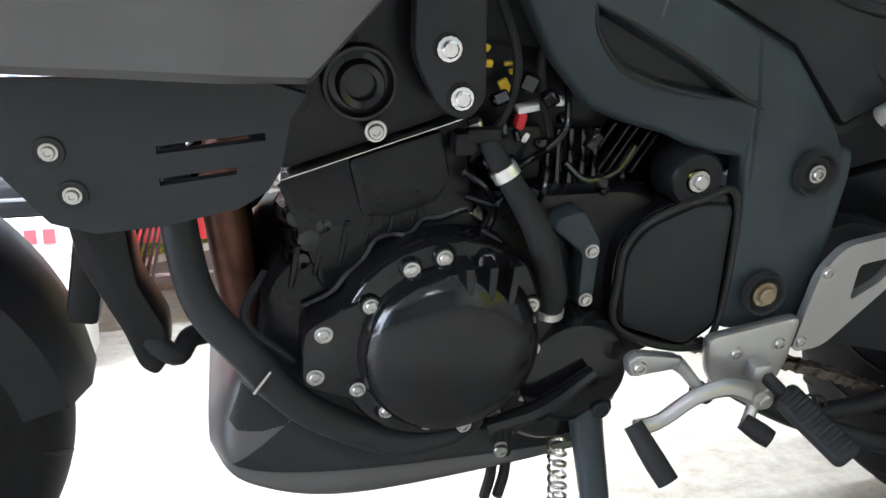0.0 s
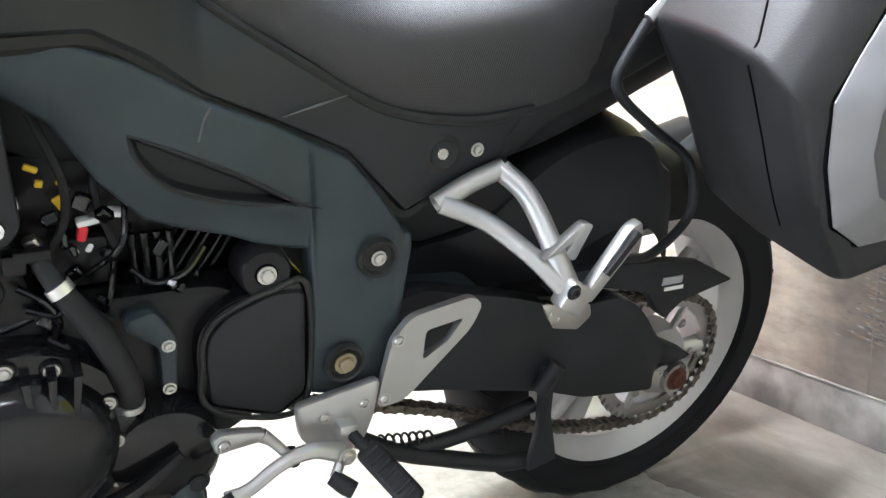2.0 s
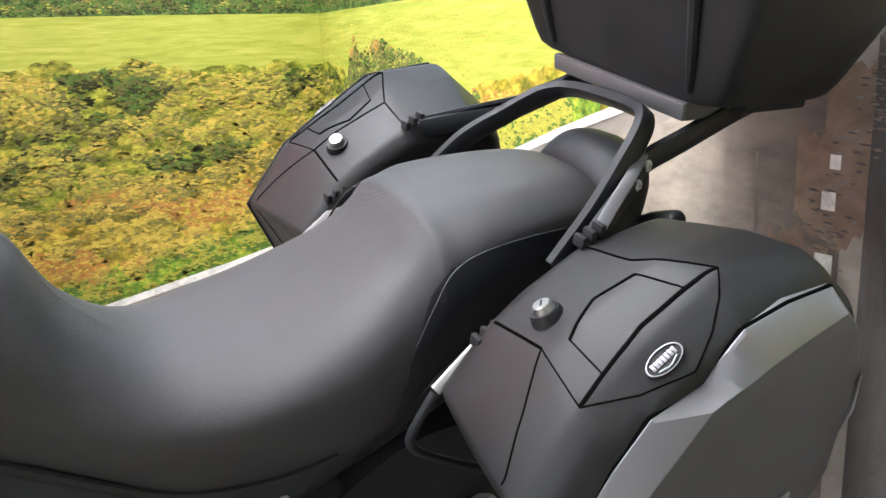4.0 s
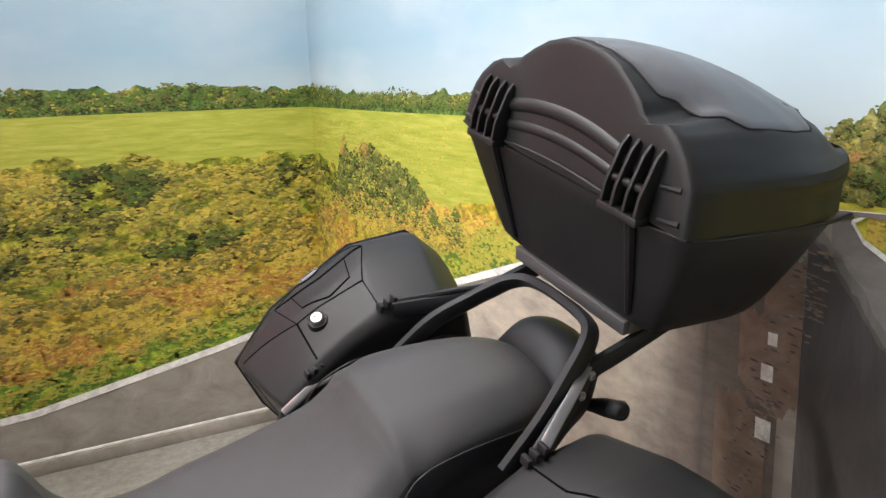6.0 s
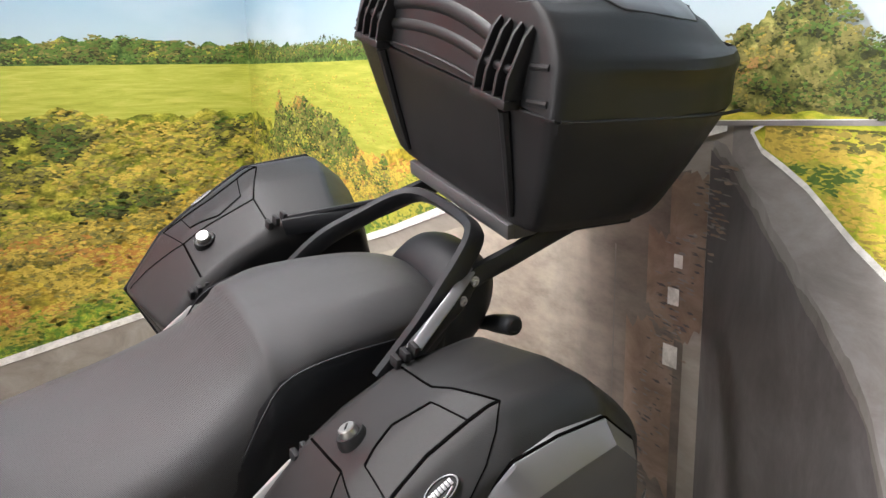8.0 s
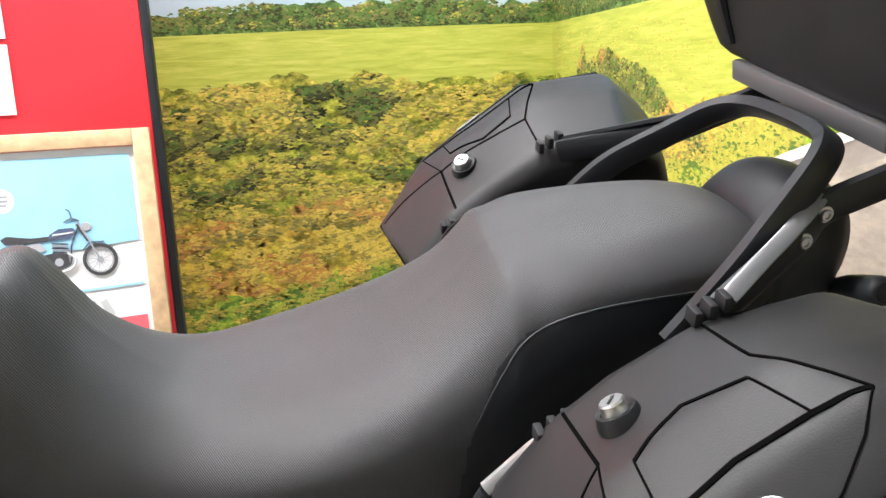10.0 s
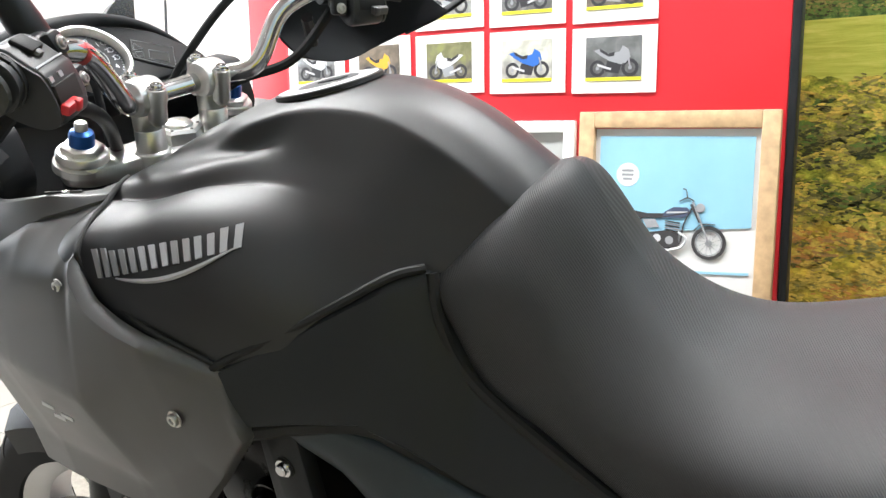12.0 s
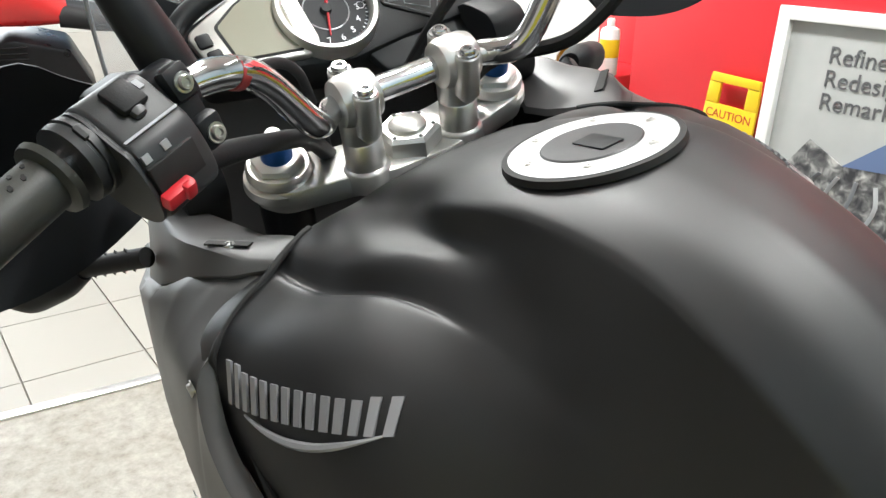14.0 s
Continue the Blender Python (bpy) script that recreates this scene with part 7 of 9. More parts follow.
part("tail_pipe", tube([(0.80, 0.10, 0.45), (0.95, 0.06, 0.60), (1.02, 0.03, 0.665)], 0.03, 10, 14), BLACK, bike)

# fork, yokes, handlebar
for s in (-1, 1):
    leg = part("fork_leg", tube([(-0.742, s * 0.105, 0.30), (-0.63, s * 0.105, 0.56), (-0.52, s * 0.108, 0.815), (-0.429, s * 0.112, 1.040)], [0.030, 0.028, 0.0235, 0.0235], 20, 18), BLACK, bike, "upside-down fork leg")
    capm = Matrix.Translation((-0.429, s * 0.112, 1.041)) @ pose(0, 0, 0, 0, 23, 0)
    c = part("fork_cap", join(lathe([(0.0001, 0.009), (0.026, 0.009), (0.028, 0.006), (0.028, 0.0), (0.0255, -0.002), (0.031, -0.004), (0.032, -0.012)], 36, "z"),
                              lathe([(0.0001, 0.0165), (0.0195, 0.0165), (0.0225, 0.0145), (0.0225, 0.008)], 6, "z")), ALLOY, leg, "alloy fork cap with a hexagon")
    c.matrix_basis = capm
    part("adjuster", lathe([(0.0001, 0.034), (0.008, 0.034), (0.0125, 0.031), (0.0135, 0.027), (0.0135, 0.016)], 24, "z"), BLUE, c, "blue anodised adjuster")
    part("adjuster_screw", lathe([(0.0001, 0.043), (0.0055, 0.043), (0.007, 0.041), (0.007, 0.033)], 18, "z"), ALLOY, c)
    part("caliper", block(0.06, 0.05, 0.12, (-0.62, s * 0.085, 0.36), 0.012, m=pose(0, 0, 0, 0, 23, 0)), ENGINE, leg)
    part("fork_lug", tube([(-0.742, s * 0.105, 0.30), (-0.70, s * 0.105, 0.34)], 0.034, 4, 14), GOLD, leg)


def yoke():
    pts = [(-0.462, -0.105), (-0.455, -0.128), (-0.43, -0.140), (-0.402, -0.125), (-0.385, -0.06), (-0.372, -0.035), (-0.370, 0.035), (-0.385, 0.06), (-0.402, 0.125), (-0.43, 0.140), (-0.455, 0.128), (-0.462, 0.105), (-0.445, 0.05), (-0.44, -0.05)]
    bm = prism(pts, -0.011, 0.011, 0.004, 0.012, 2, "xy")
    bmesh.ops.translate(bm, vec=(0.415, 0, 0), verts=bm.verts)
    return bm


top_yoke = part("top_yoke", yoke(), ALLOY, bike, "cast alloy top yoke")
top_yoke.matrix_basis = Matrix.Translation((-0.418, 0, 1.022)) @ pose(0, 0, 0, 0, 12, 0)
lower = part("lower_yoke", yoke(), BLACK, bike)
lower.matrix_basis = Matrix.Translation((-0.50, 0, 0.83)) @ pose(0, 0, 0, 0, 23, 0)
nut = part("stem_nut", join(lathe([(0.0001, 0.016), (0.0255, 0.016), (0.029, 0.0125), (0.029, -0.004)], 6, "z"),
                            lathe([(0.0001, 0.022), (0.013, 0.0215), (0.0165, 0.019), (0.0175, 0.015)], 28, "z")), ALLOY, top_yoke, "hexagonal alloy steering stem nut")
nut.matrix_basis = Matrix.Translation((0.014, 0, 0.012))
for k in range(6):
    a = math.pi / 3 * k
    part("nut_hole", lathe([(0.0001, 0.0166), (0.0020, 0.0166), (0.0021, 0.015)], 8, "z", (0.0225 * math.cos(a), 0.0225 * math.sin(a), 0)), GASKET, nut)
HB = [(-0.386, 0, 1.090), (-0.386, -0.035, 1.090), (-0.380, -0.070, 1.090), (-0.347, -0.097, 1.096), (-0.330, -0.130, 1.143), (-0.316, -0.155, 1.160), (-0.300, -0.20, 1.163), (-0.262, -0.285, 1.148), (-0.206, -0.394, 1.121)]
half = [Vector(p) for p in HB]


def far_side(p):
    """The mirrored place on the far end of the bar, which rises a little more."""
    return (p[0], -p[1], p[2] + 0.09 * max(0.0, abs(p[1]) - 0.16))


bar_pts = [Vector(far_side(p)) for p in half[:0:-1]] + half
bar = part("handlebar", tube(bar_pts, 0.0112, 110, 14), CHROME, bike, "bright tapered handlebar")
part("bar_mark", tube([(-0.321, -0.147, 1.156), (-0.317, -0.153, 1.159)], 0.0118, 4, 14), mat("red_mark", (0.35, 0.04, 0.04), 0.5), bar)
for s in (-1, 1):
    r = part("riser", lathe([(0.0001, 0.078), (0.014, 0.076), (0.0165, 0.070), (0.0168, 0.046), (0.0158, 0.0445), (0.0168, 0.043), (0.0175, 0.020), (0.0195, 0.0185), (0.0205, 0.0165), (0.0205, 0.0)], 32, "z"), ALLOY, bike, "alloy bar riser with two clamp bolts")
    r.matrix_basis = Matrix.Translation((-0.396, s * 0.048, 1.012)) @ pose(0, 0, 0, 0, 10, 0)
    knuckle = lathe([(0.0001, -0.019), (0.014, -0.019), (0.0195, -0.0165), (0.0215, -0.011), (0.0222, 0.0), (0.0215, 0.011), (0.0195, 0.0165), (0.014, 0.019), (0.0001, 0.019)], 32, "y")
    bosses = [lathe([(0.0001, 0.0165), (0.0085, 0.0165), (0.0105, 0.0145), (0.0105, -0.022), (0.006, -0.028), (0.0001, -0.028)], 20, "z", (dx, 0, 0)) for dx in (-0.0205, 0.0205)]
    clamp = part("bar_clamp", join(knuckle, *bosses), ALLOY, r)
    clamp.matrix_basis = r.matrix_basis.inverted() @ Matrix.Translation((-0.381, s * 0.048, 1.092)) @ pose(0, 0, 0, 0, 18, 0)
    for dx in (-0.0205, 0.0205):
        bolt((dx, 0, 0.0165), clamp, 0.0072, (0, 0, 1), CHROME)
gdir = (half[8] - half[7]).normalized()


def grip_set(s):
    def f(p):
        return far_side(p) if s > 0 else tuple(p)
    axis = (half[7] - half[6]).normalized()
    rear = (Vector((1, 0, 0)) - axis * axis.x).normalized()
    rise = rear.cross(axis).normalized()
    rise = rise if rise.z > 0 else -rise

    def on(d, r, u):
        """A place beside the bar: along it, towards the rider, upwards."""
        return Vector(f(half[6] + axis * d + rear * r + rise * u))

    def ring_tube(stops, seg=28):
        return skin([[on(d, r * math.cos(k), r * math.sin(k)) for k in np.linspace(0, 2 * math.pi, seg, endpoint=False)] for d, r in stops], closed_v=True, caps=True)

    def pad(d, r, u, long, wide, high, tip, bevel=0.002):
        """A small block on the switch box, its face turned about the bar by tip degrees."""
        k = radians(tip)
        out = (rear * math.cos(k) + rise * math.sin(k)).normalized()
        side = axis.cross(out)
        m = Matrix((axis, side, out)).transposed().to_4x4()
        m = Matrix.Translation(half[6] + axis * d + rear * r + rise * u) @ m
        bm = block(long, wide, high, (0, 0, 0), bevel, 2)
        bmesh.ops.transform(bm, matrix=m, verts=bm.verts)
        if s > 0:
            mirrored(bm)
            bmesh.ops.translate(bm, vec=(0, 0, 0.09 * max(0.0, abs(half[6].y + axis.y * d) - 0.16)), verts=bm.verts)
        return bm
    g0, g1 = half[7] + gdir * -0.010, half[8] - gdir * 0.028
    g = part("grip", tube([f(g0), f(g0.lerp(g1, 0.04)), f(g0.lerp(g1, 0.06)), f(g1)], [0.0235, 0.0225, 0.0168, 0.0168], 40, 20, smooth=False), GRIP, bar, "worn black rubber grip")
    dots = []
    up = Vector((0.2, 0, 1)).normalized()
    for k in range(10):
        for j in (-1, 0, 1):
            c = g0.lerp(g1, 0.13 + 0.085 * k + 0.02 * (j % 2))
            nrm = (up + Vector((0.55 * j, 0, 0))).normalized()
            dots.append(lathe([(0.0001, 0.0173), (0.0014, 0.0173), (0.0018, 0.0160)], 6, "z"))
            bmesh.ops.transform(dots[-1], matrix=Matrix.Translation(f(c)) @ nrm.to_track_quat("Z", "Y").to_matrix().to_4x4() @ Matrix.Diagonal((1, 1.6, 1, 1)), verts=dots[-1].verts)
    part("grip_dots", join(*dots), GASKET, g)
    tip = half[8] + gdir * 0.022
    part("grip_collar", tube([f(g1 - gdir * 0.004), f(g1 + gdir * 0.002)], 0.0192, 4, 24), GASKET, bar)
    e = part("bar_end", tube([f(g1), f(g1.lerp(tip, 0.1)), f(tip)], [0.0165, 0.0188, 0.0180], 12, 24), CHROME if s < 0 else BLACK, bar, "bright bar-end weight" if s < 0 else "black bar-end weight")
    part("end_ring", tube([f(tip - gdir * 0.003), f(tip + gdir * 0.0015)], 0.0186, 3, 24), GASKET, e)
    part("end_disc", tube([f(tip), f(tip + gdir * 0.004)], 0.0135, 3, 20), ALLOY, e)
    part("end_screw", tube([f(tip + gdir * 0.003), f(tip + gdir * 0.0055)], 0.006, 3, 6), GASKET, e)
    # switch box: round above, with a lobe for the thumb below
    lobe = [(0, 0.0255), (0.013, 0.0225), (0.0225, 0.012), (0.030, 0.003), (0.0375, -0.006), (0.0395, -0.028), (0.034, -0.046), (0.016, -0.048), (-0.006, -0.034), (-0.022, -0.014), (-0.0255, 0.002), (-0.018, 0.018)]
    ring_pts = spline([(r, u, 0) for r, u in lobe], 40, closed=True)
    sw = part("switch_box", skin([[on(d, q.x * k, q.y * k) for q in ring_pts] for d, k in ((0.013, 0.0), (0.013, 0.86), (0.015, 0.97), (0.018, 1.0), (0.054, 1.0), (0.056, 0.98), (0.057, 0.93), (0.058, 0.93), (0.059, 0.98), (0.061, 0.98), (0.0615, 0.0))], closed_v=True), SWITCH, bar, "black switch cluster")
    part("switch_ring", ring_tube([(0.0605, 0.0215), (0.061, 0.0245), (0.066, 0.0250), (0.0665, 0.0235), (0.068, 0.0235), (0.0685, 0.0245), (0.074, 0.0240), (0.075, 0.0200)]), SWITCH, sw)
    part("ring_slot", pad(0.0665, 0.0185, 0.0165, 0.003, 0.009, 0.003, 42, 0), GASKET, sw)
    part("dip_switch", pad(0.034, 0.0185, 0.0190, 0.019, 0.021, 0.006, 50, 0.0025), RUBBER, sw, "black rocker switch")
    part("horn_button", join(pad(0.035, 0.0255, 0.0105, 0.009, 0.009, 0.007, 45, 0.003)), GREY, sw, "grey round button")
    part("switch_symbol", pad(0.021, 0.0165, 0.0195, 0.004, 0.007, 0.0012, 52, 0), GREYINK, sw)
    part("case_seam", pad(0.036, 0.0315, 0.0015, 0.040, 0.0016, 0.0035, 35, 0), GREYINK, sw)
    for d, r, u in ((0.053, 0.0385, -0.0095), (0.0385, 0.0385, -0.0095), (0.030, 0.0393, -0.0165)):
        part("switch_symbol", pad(d, r, u, 0.005 if u > -0.012 else 0.007, 0.005 if u > -0.012 else 0.0015, 0.0018, 4, 0), BADGE, sw)
    part("thumb_recess", pad(0.040, 0.0385, -0.024, 0.034, 0.020, 0.004, -6, 0.001), GASKET, sw)
    part("indicator_switch", join(pad(0.049, 0.0415, -0.035, 0.022, 0.010, 0.008, -30, 0.002), pad(0.044, 0.0450, -0.036, 0.008, 0.011, 0.006, -30, 0.002)), RED if s < 0 else GREY, sw, "red thumb switch" if s < 0 else "grey thumb switch")
    part("pass_switch", pad(0.070, -0.0235, 0.004, 0.010, 0.010, 0.012, 160, 0.002), RED if s < 0 else BLACK, sw, "red finger switch" if s < 0 else "black finger switch")
    # lever perch clamped to the bar, with the mirror boss
    perch = part("lever_perch", join(ring_tube([(-0.013, 0.013), (-0.0125, 0.0185), (-0.011, 0.0195), (0.010, 0.0195), (0.0115, 0.0185), (0.012, 0.013)]),
                                     pad(0.000, 0.0195, 0.008, 0.019, 0.022, 0.012, 10, 0.004), pad(0.001, 0.0235, -0.024, 0.019, 0.022, 0.014, -8, 0.004), pad(0.001, 0.016, -0.010, 0.017, 0.030, 0.014, 0, 0.003),
                                     pad(0.004, -0.036, 0.002, 0.034, 0.026, 0.050, 180, 0.006)), BLACK, bar, "black lever perch")
    for d, r, u in ((0.000, 0.0265, 0.008), (0.001, 0.0315, -0.026)):
        bolt(tuple(on(d, r, u)), perch, 0.0050, tuple(Vector((rear.x, rear.y * (-s), rear.z))), STEEL)
    part("brake_lever" if s > 0 else "clutch_lever", tube([f((-0.36, -0.20, 1.158)), f((-0.352, -0.26, 1.148)), f((-0.330, -0.315, 1.130)), f((-0.312, -0.368, 1.112))], [0.008, 0.0075, 0.006, 0.008], 24, 8, flat=0.6), ALLOY if s < 0 else BLACK, bar)
    # hand guard
    rows = []
    for i in range(22):
        u = i / 21
        y = -0.215 - 0.210 * u
        x = -0.385 + 0.02 * u + 0.36 * max(0, u - 0.60) ** 1.5
        zt = float(np.interp(u, [0, 0.12, 0.20, 0.26, 0.40, 0.55, 0.80, 1.0], [1.158, 1.174, 1.190, 1.196, 1.190, 1.183, 1.171, 1.145]))
        zb = 1.075 - 0.03 * math.sin(math.pi * u)
        row = []
        for j in range(11):
            v = j / 10
            row.append(Vector(f((x - 0.035 * math.sin(math.pi * v), y, zb + (zt - zb) * v))))
        row += [q + Vector((0.005, 0, 0)) for q in row[::-1]]
        rows.append(row)
    hgd = part("hand_guard", skin(rows, closed_v=True, caps=True), GUARD, bike, "black plastic hand guard")
    part("guard_stay", tube([f((-0.375, -0.235, 1.09)), f((-0.345, -0.20, 1.13))], 0.008, 6, 8), BLACK, hgd)
    part("guard_edge", tube([f((-0.345, -0.412, 1.055)), f((-0.29, -0.430, 1.072)), f((-0.24, -0.434, 1.095)), f((-0.208, -0.425, 1.116))], 0.007, 16, 8, flat=0.6), BLACK, hgd)
    # mirror
    st = part("mirror_stem", tube([f((-0.318, -0.184, 1.160)), f((-0.320, -0.190, 1.185)), f((-0.326, -0.197, 1.215)), f((-0.334, -0.206, 1.245)), f((-0.345, -0.217, 1.275)), f((-0.375, -0.25, 1.36))], [0.0165, 0.0170, 0.0155, 0.0115, 0.0075, 0.0065], 36, 16), BLACK, bike, "black mirror stem")
    head = part("mirror_head", lathe([(0.0001, -0.012), (0.04, -0.012), (0.06, -0.004), (0.064, 0.004), (0.05, 0.022), (0.0001, 0.03)], 36, "x"), BLACK, st)
    head.matrix_basis = Matrix.Translation(f((-0.38, -0.29, 1.40))) @ Matrix.Rotation(math.pi, 4, 'Z') @ Matrix.Diagonal((1, 1.5, 0.85, 1))
    part("mirror_glass", lathe([(0.0001, -0.0135), (0.052, -0.0135), (0.053, -0.011)], 32, "x"), CHROME, head, "mirror glass")


grip_set(-1)
grip_set(1)
part("cable", tube([(-0.345, -0.150, 1.150), (-0.375, -0.125, 1.142), (-0.405, -0.094, 1.133), (-0.425, -0.074, 1.117), (-0.440, -0.064, 1.092), (-0.470, -0.050, 1.02)], 0.0046, 40, 10), RUBBER, bike)
part("cable", tube([(-0.283, -0.215, 1.120), (-0.301, -0.187, 1.116), (-0.340, -0.140, 1.098), (-0.395, -0.092, 1.070), (-0.440, -0.060, 1.03)], [0.0095, 0.0088, 0.0075, 0.0075, 0.0075], 30, 12), RUBBER, bike, "black sleeved switch cable")
part("cable", tube([(-0.30, 0.20, 1.14), (-0.33, 0.14, 1.09), (-0.40, 0.09, 1.07), (-0.46, 0.06, 1.00)], 0.0065, 30, 8), RUBBER, bike)
part("cable", tube([(-0.345, 0.175, 1.165), (-0.40, 0.15, 1.18), (-0.45, 0.09, 1.12), (-0.50, 0.04, 1.04)], 0.0055, 30, 8), RUBBER, bike)

# instruments
dash = new("instrument_cluster")
dash.parent = bike
dash.matrix_basis = Matrix.Translation((-0.556, 0.0166, 1.1258)) @ pose(0, 0, 0, 0, 46, 0)
part("housing", prism([(-0.060, -0.055), (-0.030, -0.142), (0.024, -0.136), (0.044, -0.050), (0.056, 0.0), (0.050, 0.070), (0.050, 0.165), (0.028, 0.170), (-0.030, 0.125), (-0.062, 0.045)], -0.055, -0.0045, 0.006, 0.012, 2, "xy"), BLACK, dash)
LCD = worn("lcd_grey", (0.30, 0.29, 0.23), 0.2, vary=0.05)
bezel = part("bezel", prism([(-0.0205, -0.1355), (0.0200, -0.1275), (0.0300, -0.092), (0.0400, -0.034), (0.030, -0.020), (-0.050, -0.020), (-0.056, -0.044), (-0.046, -0.078), (-0.034, -0.108)], -0.010, 0.0035, 0.0025, 0.009, 3, "xy"), ALLOY, dash, "wide silver bezel")
part("lcd_gap", prism([(-0.0195, -0.1085), (0.0232, -0.1040), (0.0340, -0.040), (-0.046, -0.036), (-0.049, -0.050), (-0.036, -0.082)], -0.004, 0.0041, 0, 0.004, 1, "xy"), GASKET, dash)
part("lcd", prism([(-0.0175, -0.1055), (0.0208, -0.1015), (0.0315, -0.040), (-0.043, -0.038), (-0.046, -0.050), (-0.034, -0.080)], -0.004, 0.0049, 0, 0.003, 1, "xy"), LCD, dash, "grey liquid crystal display")
for x, y in ((-0.0080, -0.1225), (0.0115, -0.1195)):
    part("button", block(0.0155, 0.0145, 0.007, (x, y, 0.0035), 0.003), BLACK, dash)
part("warning_panel", prism([(-0.023, 0.079), (0.0095, 0.058), (0.0465, 0.106), (0.0095, 0.1317)], -0.0055, -0.002, 0.0008, 0.006, 1, "xy"), GASKET, dash)
part("panel_line", tube([(-0.019, 0.079, -0.002), (0.0095, 0.062, -0.002), (0.0425, 0.106, -0.002), (0.0095, 0.1275, -0.002)], 0.0005, 60, 4, closed=True, smooth=False), GREYINK, dash)
for pts in ([(-0.012, 0.078), (-0.002, 0.070), (0.0, 0.084)], [(0.002, 0.069), (0.010, 0.067), (0.012, 0.076), (0.004, 0.080)], [(0.004, 0.090), (0.018, 0.081), (0.032, 0.104), (0.016, 0.114)]):
    part("warning_mark", tube([(x, y, -0.0018) for x, y in pts], 0.0006, 40, 4, closed=True, smooth=False), GREYINK, dash)
part("lower_cover", prism([(0.046, 0.020), (0.050, 0.165), (0.075, 0.155), (0.078, 0.030)], -0.022, -0.010, 0.004, 0.008, 2, "xy"), SIDE, dash)
part("hood", tube([(0.030, -0.140, -0.016), (-0.030, -0.142, -0.006), (-0.058, -0.085, 0.000), (-0.064, 0.0, 0.003), (-0.060, 0.070, -0.002), (-0.030, 0.130, -0.008), (0.045, 0.170, -0.014)], [0.008, 0.010, 0.010, 0.010, 0.009, 0.006, 0.004], 60, 12), BLACK, dash, "black instrument hood")
gauge = part("tachometer", lathe([(0.0500, 0.003), (0.0515, 0.012), (0.0545, 0.0155), (0.0585, 0.0155), (0.0610, 0.011), (0.0615, -0.03)], 64, "z"), ALLOY, dash, "round tachometer with a bright rim")
gauge.matrix_basis = Matrix.Diagonal((0.85, 0.85, 0.85, 1))
part("dial", lathe([(0.0001, 0.003), (0.051, 0.003), (0.0515, 0.001)], 48, "z"), mat("dial_face", (0.030, 0.031, 0.034), 0.6, spec=0.25), gauge)
part("dial_ring", lathe([(0.026, 0.0036), (0.027, 0.004), (0.0276, 0.0036)], 40, "z"), BADGE, gauge)
for k in range(10):
    a = radians(-30 - 24 * k) + math.pi
    w1 = words(str(k), 0.011, (0.040 * math.cos(a) + 0.004, 0.040 * math.sin(a) - 0.003, 0.0036), gauge, BADGE, "dial_number", (0, 0, 90), "CENTER", 0.0002)
for k in range(37):
    a = radians(-30 - 6.5 * k) + math.pi
    part("dial_tick", block(0.0045, 0.0008, 0.0006, (0.0485 * math.cos(a), 0.0485 * math.sin(a), 0.0037), 0, m=Matrix.Rotation(a, 4, 'Z')), BADGE, gauge)
part("needle", tube([(-0.012, 0.006, 0.006), (0.034, -0.012, 0.006)], [0.0022, 0.0009], 4, 6), RED, gauge, "red needle")
part("needle_hub", lathe([(0.0001, 0.009), (0.006, 0.009), (0.007, 0.003)], 20, "z"), BLACK, gauge)
for k in range(3):
    part("dial_mark", lathe([(0.004, 0.0036), (0.0048, 0.004), (0.0052, 0.0036)], 14, "z", (0.008 - 0.016 * k, 0.041, 0)), BADGE, gauge)

# front fairing
FT = [(-0.76, -0.095, 0.93), (-0.68, -0.155, 0.960), (-0.58, -0.205, 0.962), (-0.50, -0.235, 0.967), (-0.43, -0.236, 0.985), (-0.376, -0.220, 1.010), (-0.34, -0.203, 1.015), (-0.306, -0.1816, 1.0166), (-0.297, -0.212, 1.006), (-0.2855, -0.2382, 0.991), (-0.281, -0.240, 0.978), (-0.255, -0.243, 0.953), (-0.225, -0.246, 0.938), (-0.197, -0.247, 0.925), (-0.165, -0.236, 0.903), (-0.143, -0.226, 0.884), (-0.132, -0.230, 0.830)]
FB = [(-0.76, -0.05, 0.83), (-0.68, -0.13, 0.76), (-0.60, -0.19, 0.72), (-0.50, -0.232, 0.70), (-0.43, -0.240, 0.700), (-0.30, -0.240, 0.692), (-0.245, -0.235, 0.690), (-0.187, -0.230, 0.753), (-0.132, -0.229, 0.816)]


def fairing_bend(x, z):
    zc = float(np.interp(x, [-0.76, -0.45, -0.287, -0.197, -0.13], [0.90, 0.885, 0.862, 0.912, 0.85]))
    k = max(0.0, 1 - abs(z - zc) / (0.13 if z < zc else 0.135))
    k = k if z < zc else k ** 0.6
    fade = float(np.interp(x, [-0.76, -0.5, -0.40, -0.287, -0.18, -0.13], [0.2, 0.55, 0.80, 1.0, 0.3, 0.0]))
    lo, hi = along(FB, x), along(FT, x)
    w = min(1.0, max(0.0, (z - lo.z) / max(0.01, hi.z - lo.z)))
    inward = max(0.0, hi.y + 0.238) * float(np.interp(x, [-0.56, -0.42, -0.27, -0.25], [0, 1, 1, 0]))
    shoulder = inward * (w - max(0.0, 1 - (hi.z - z) / 0.045) ** 1.6)
    return -0.040 * k * fade - shoulder


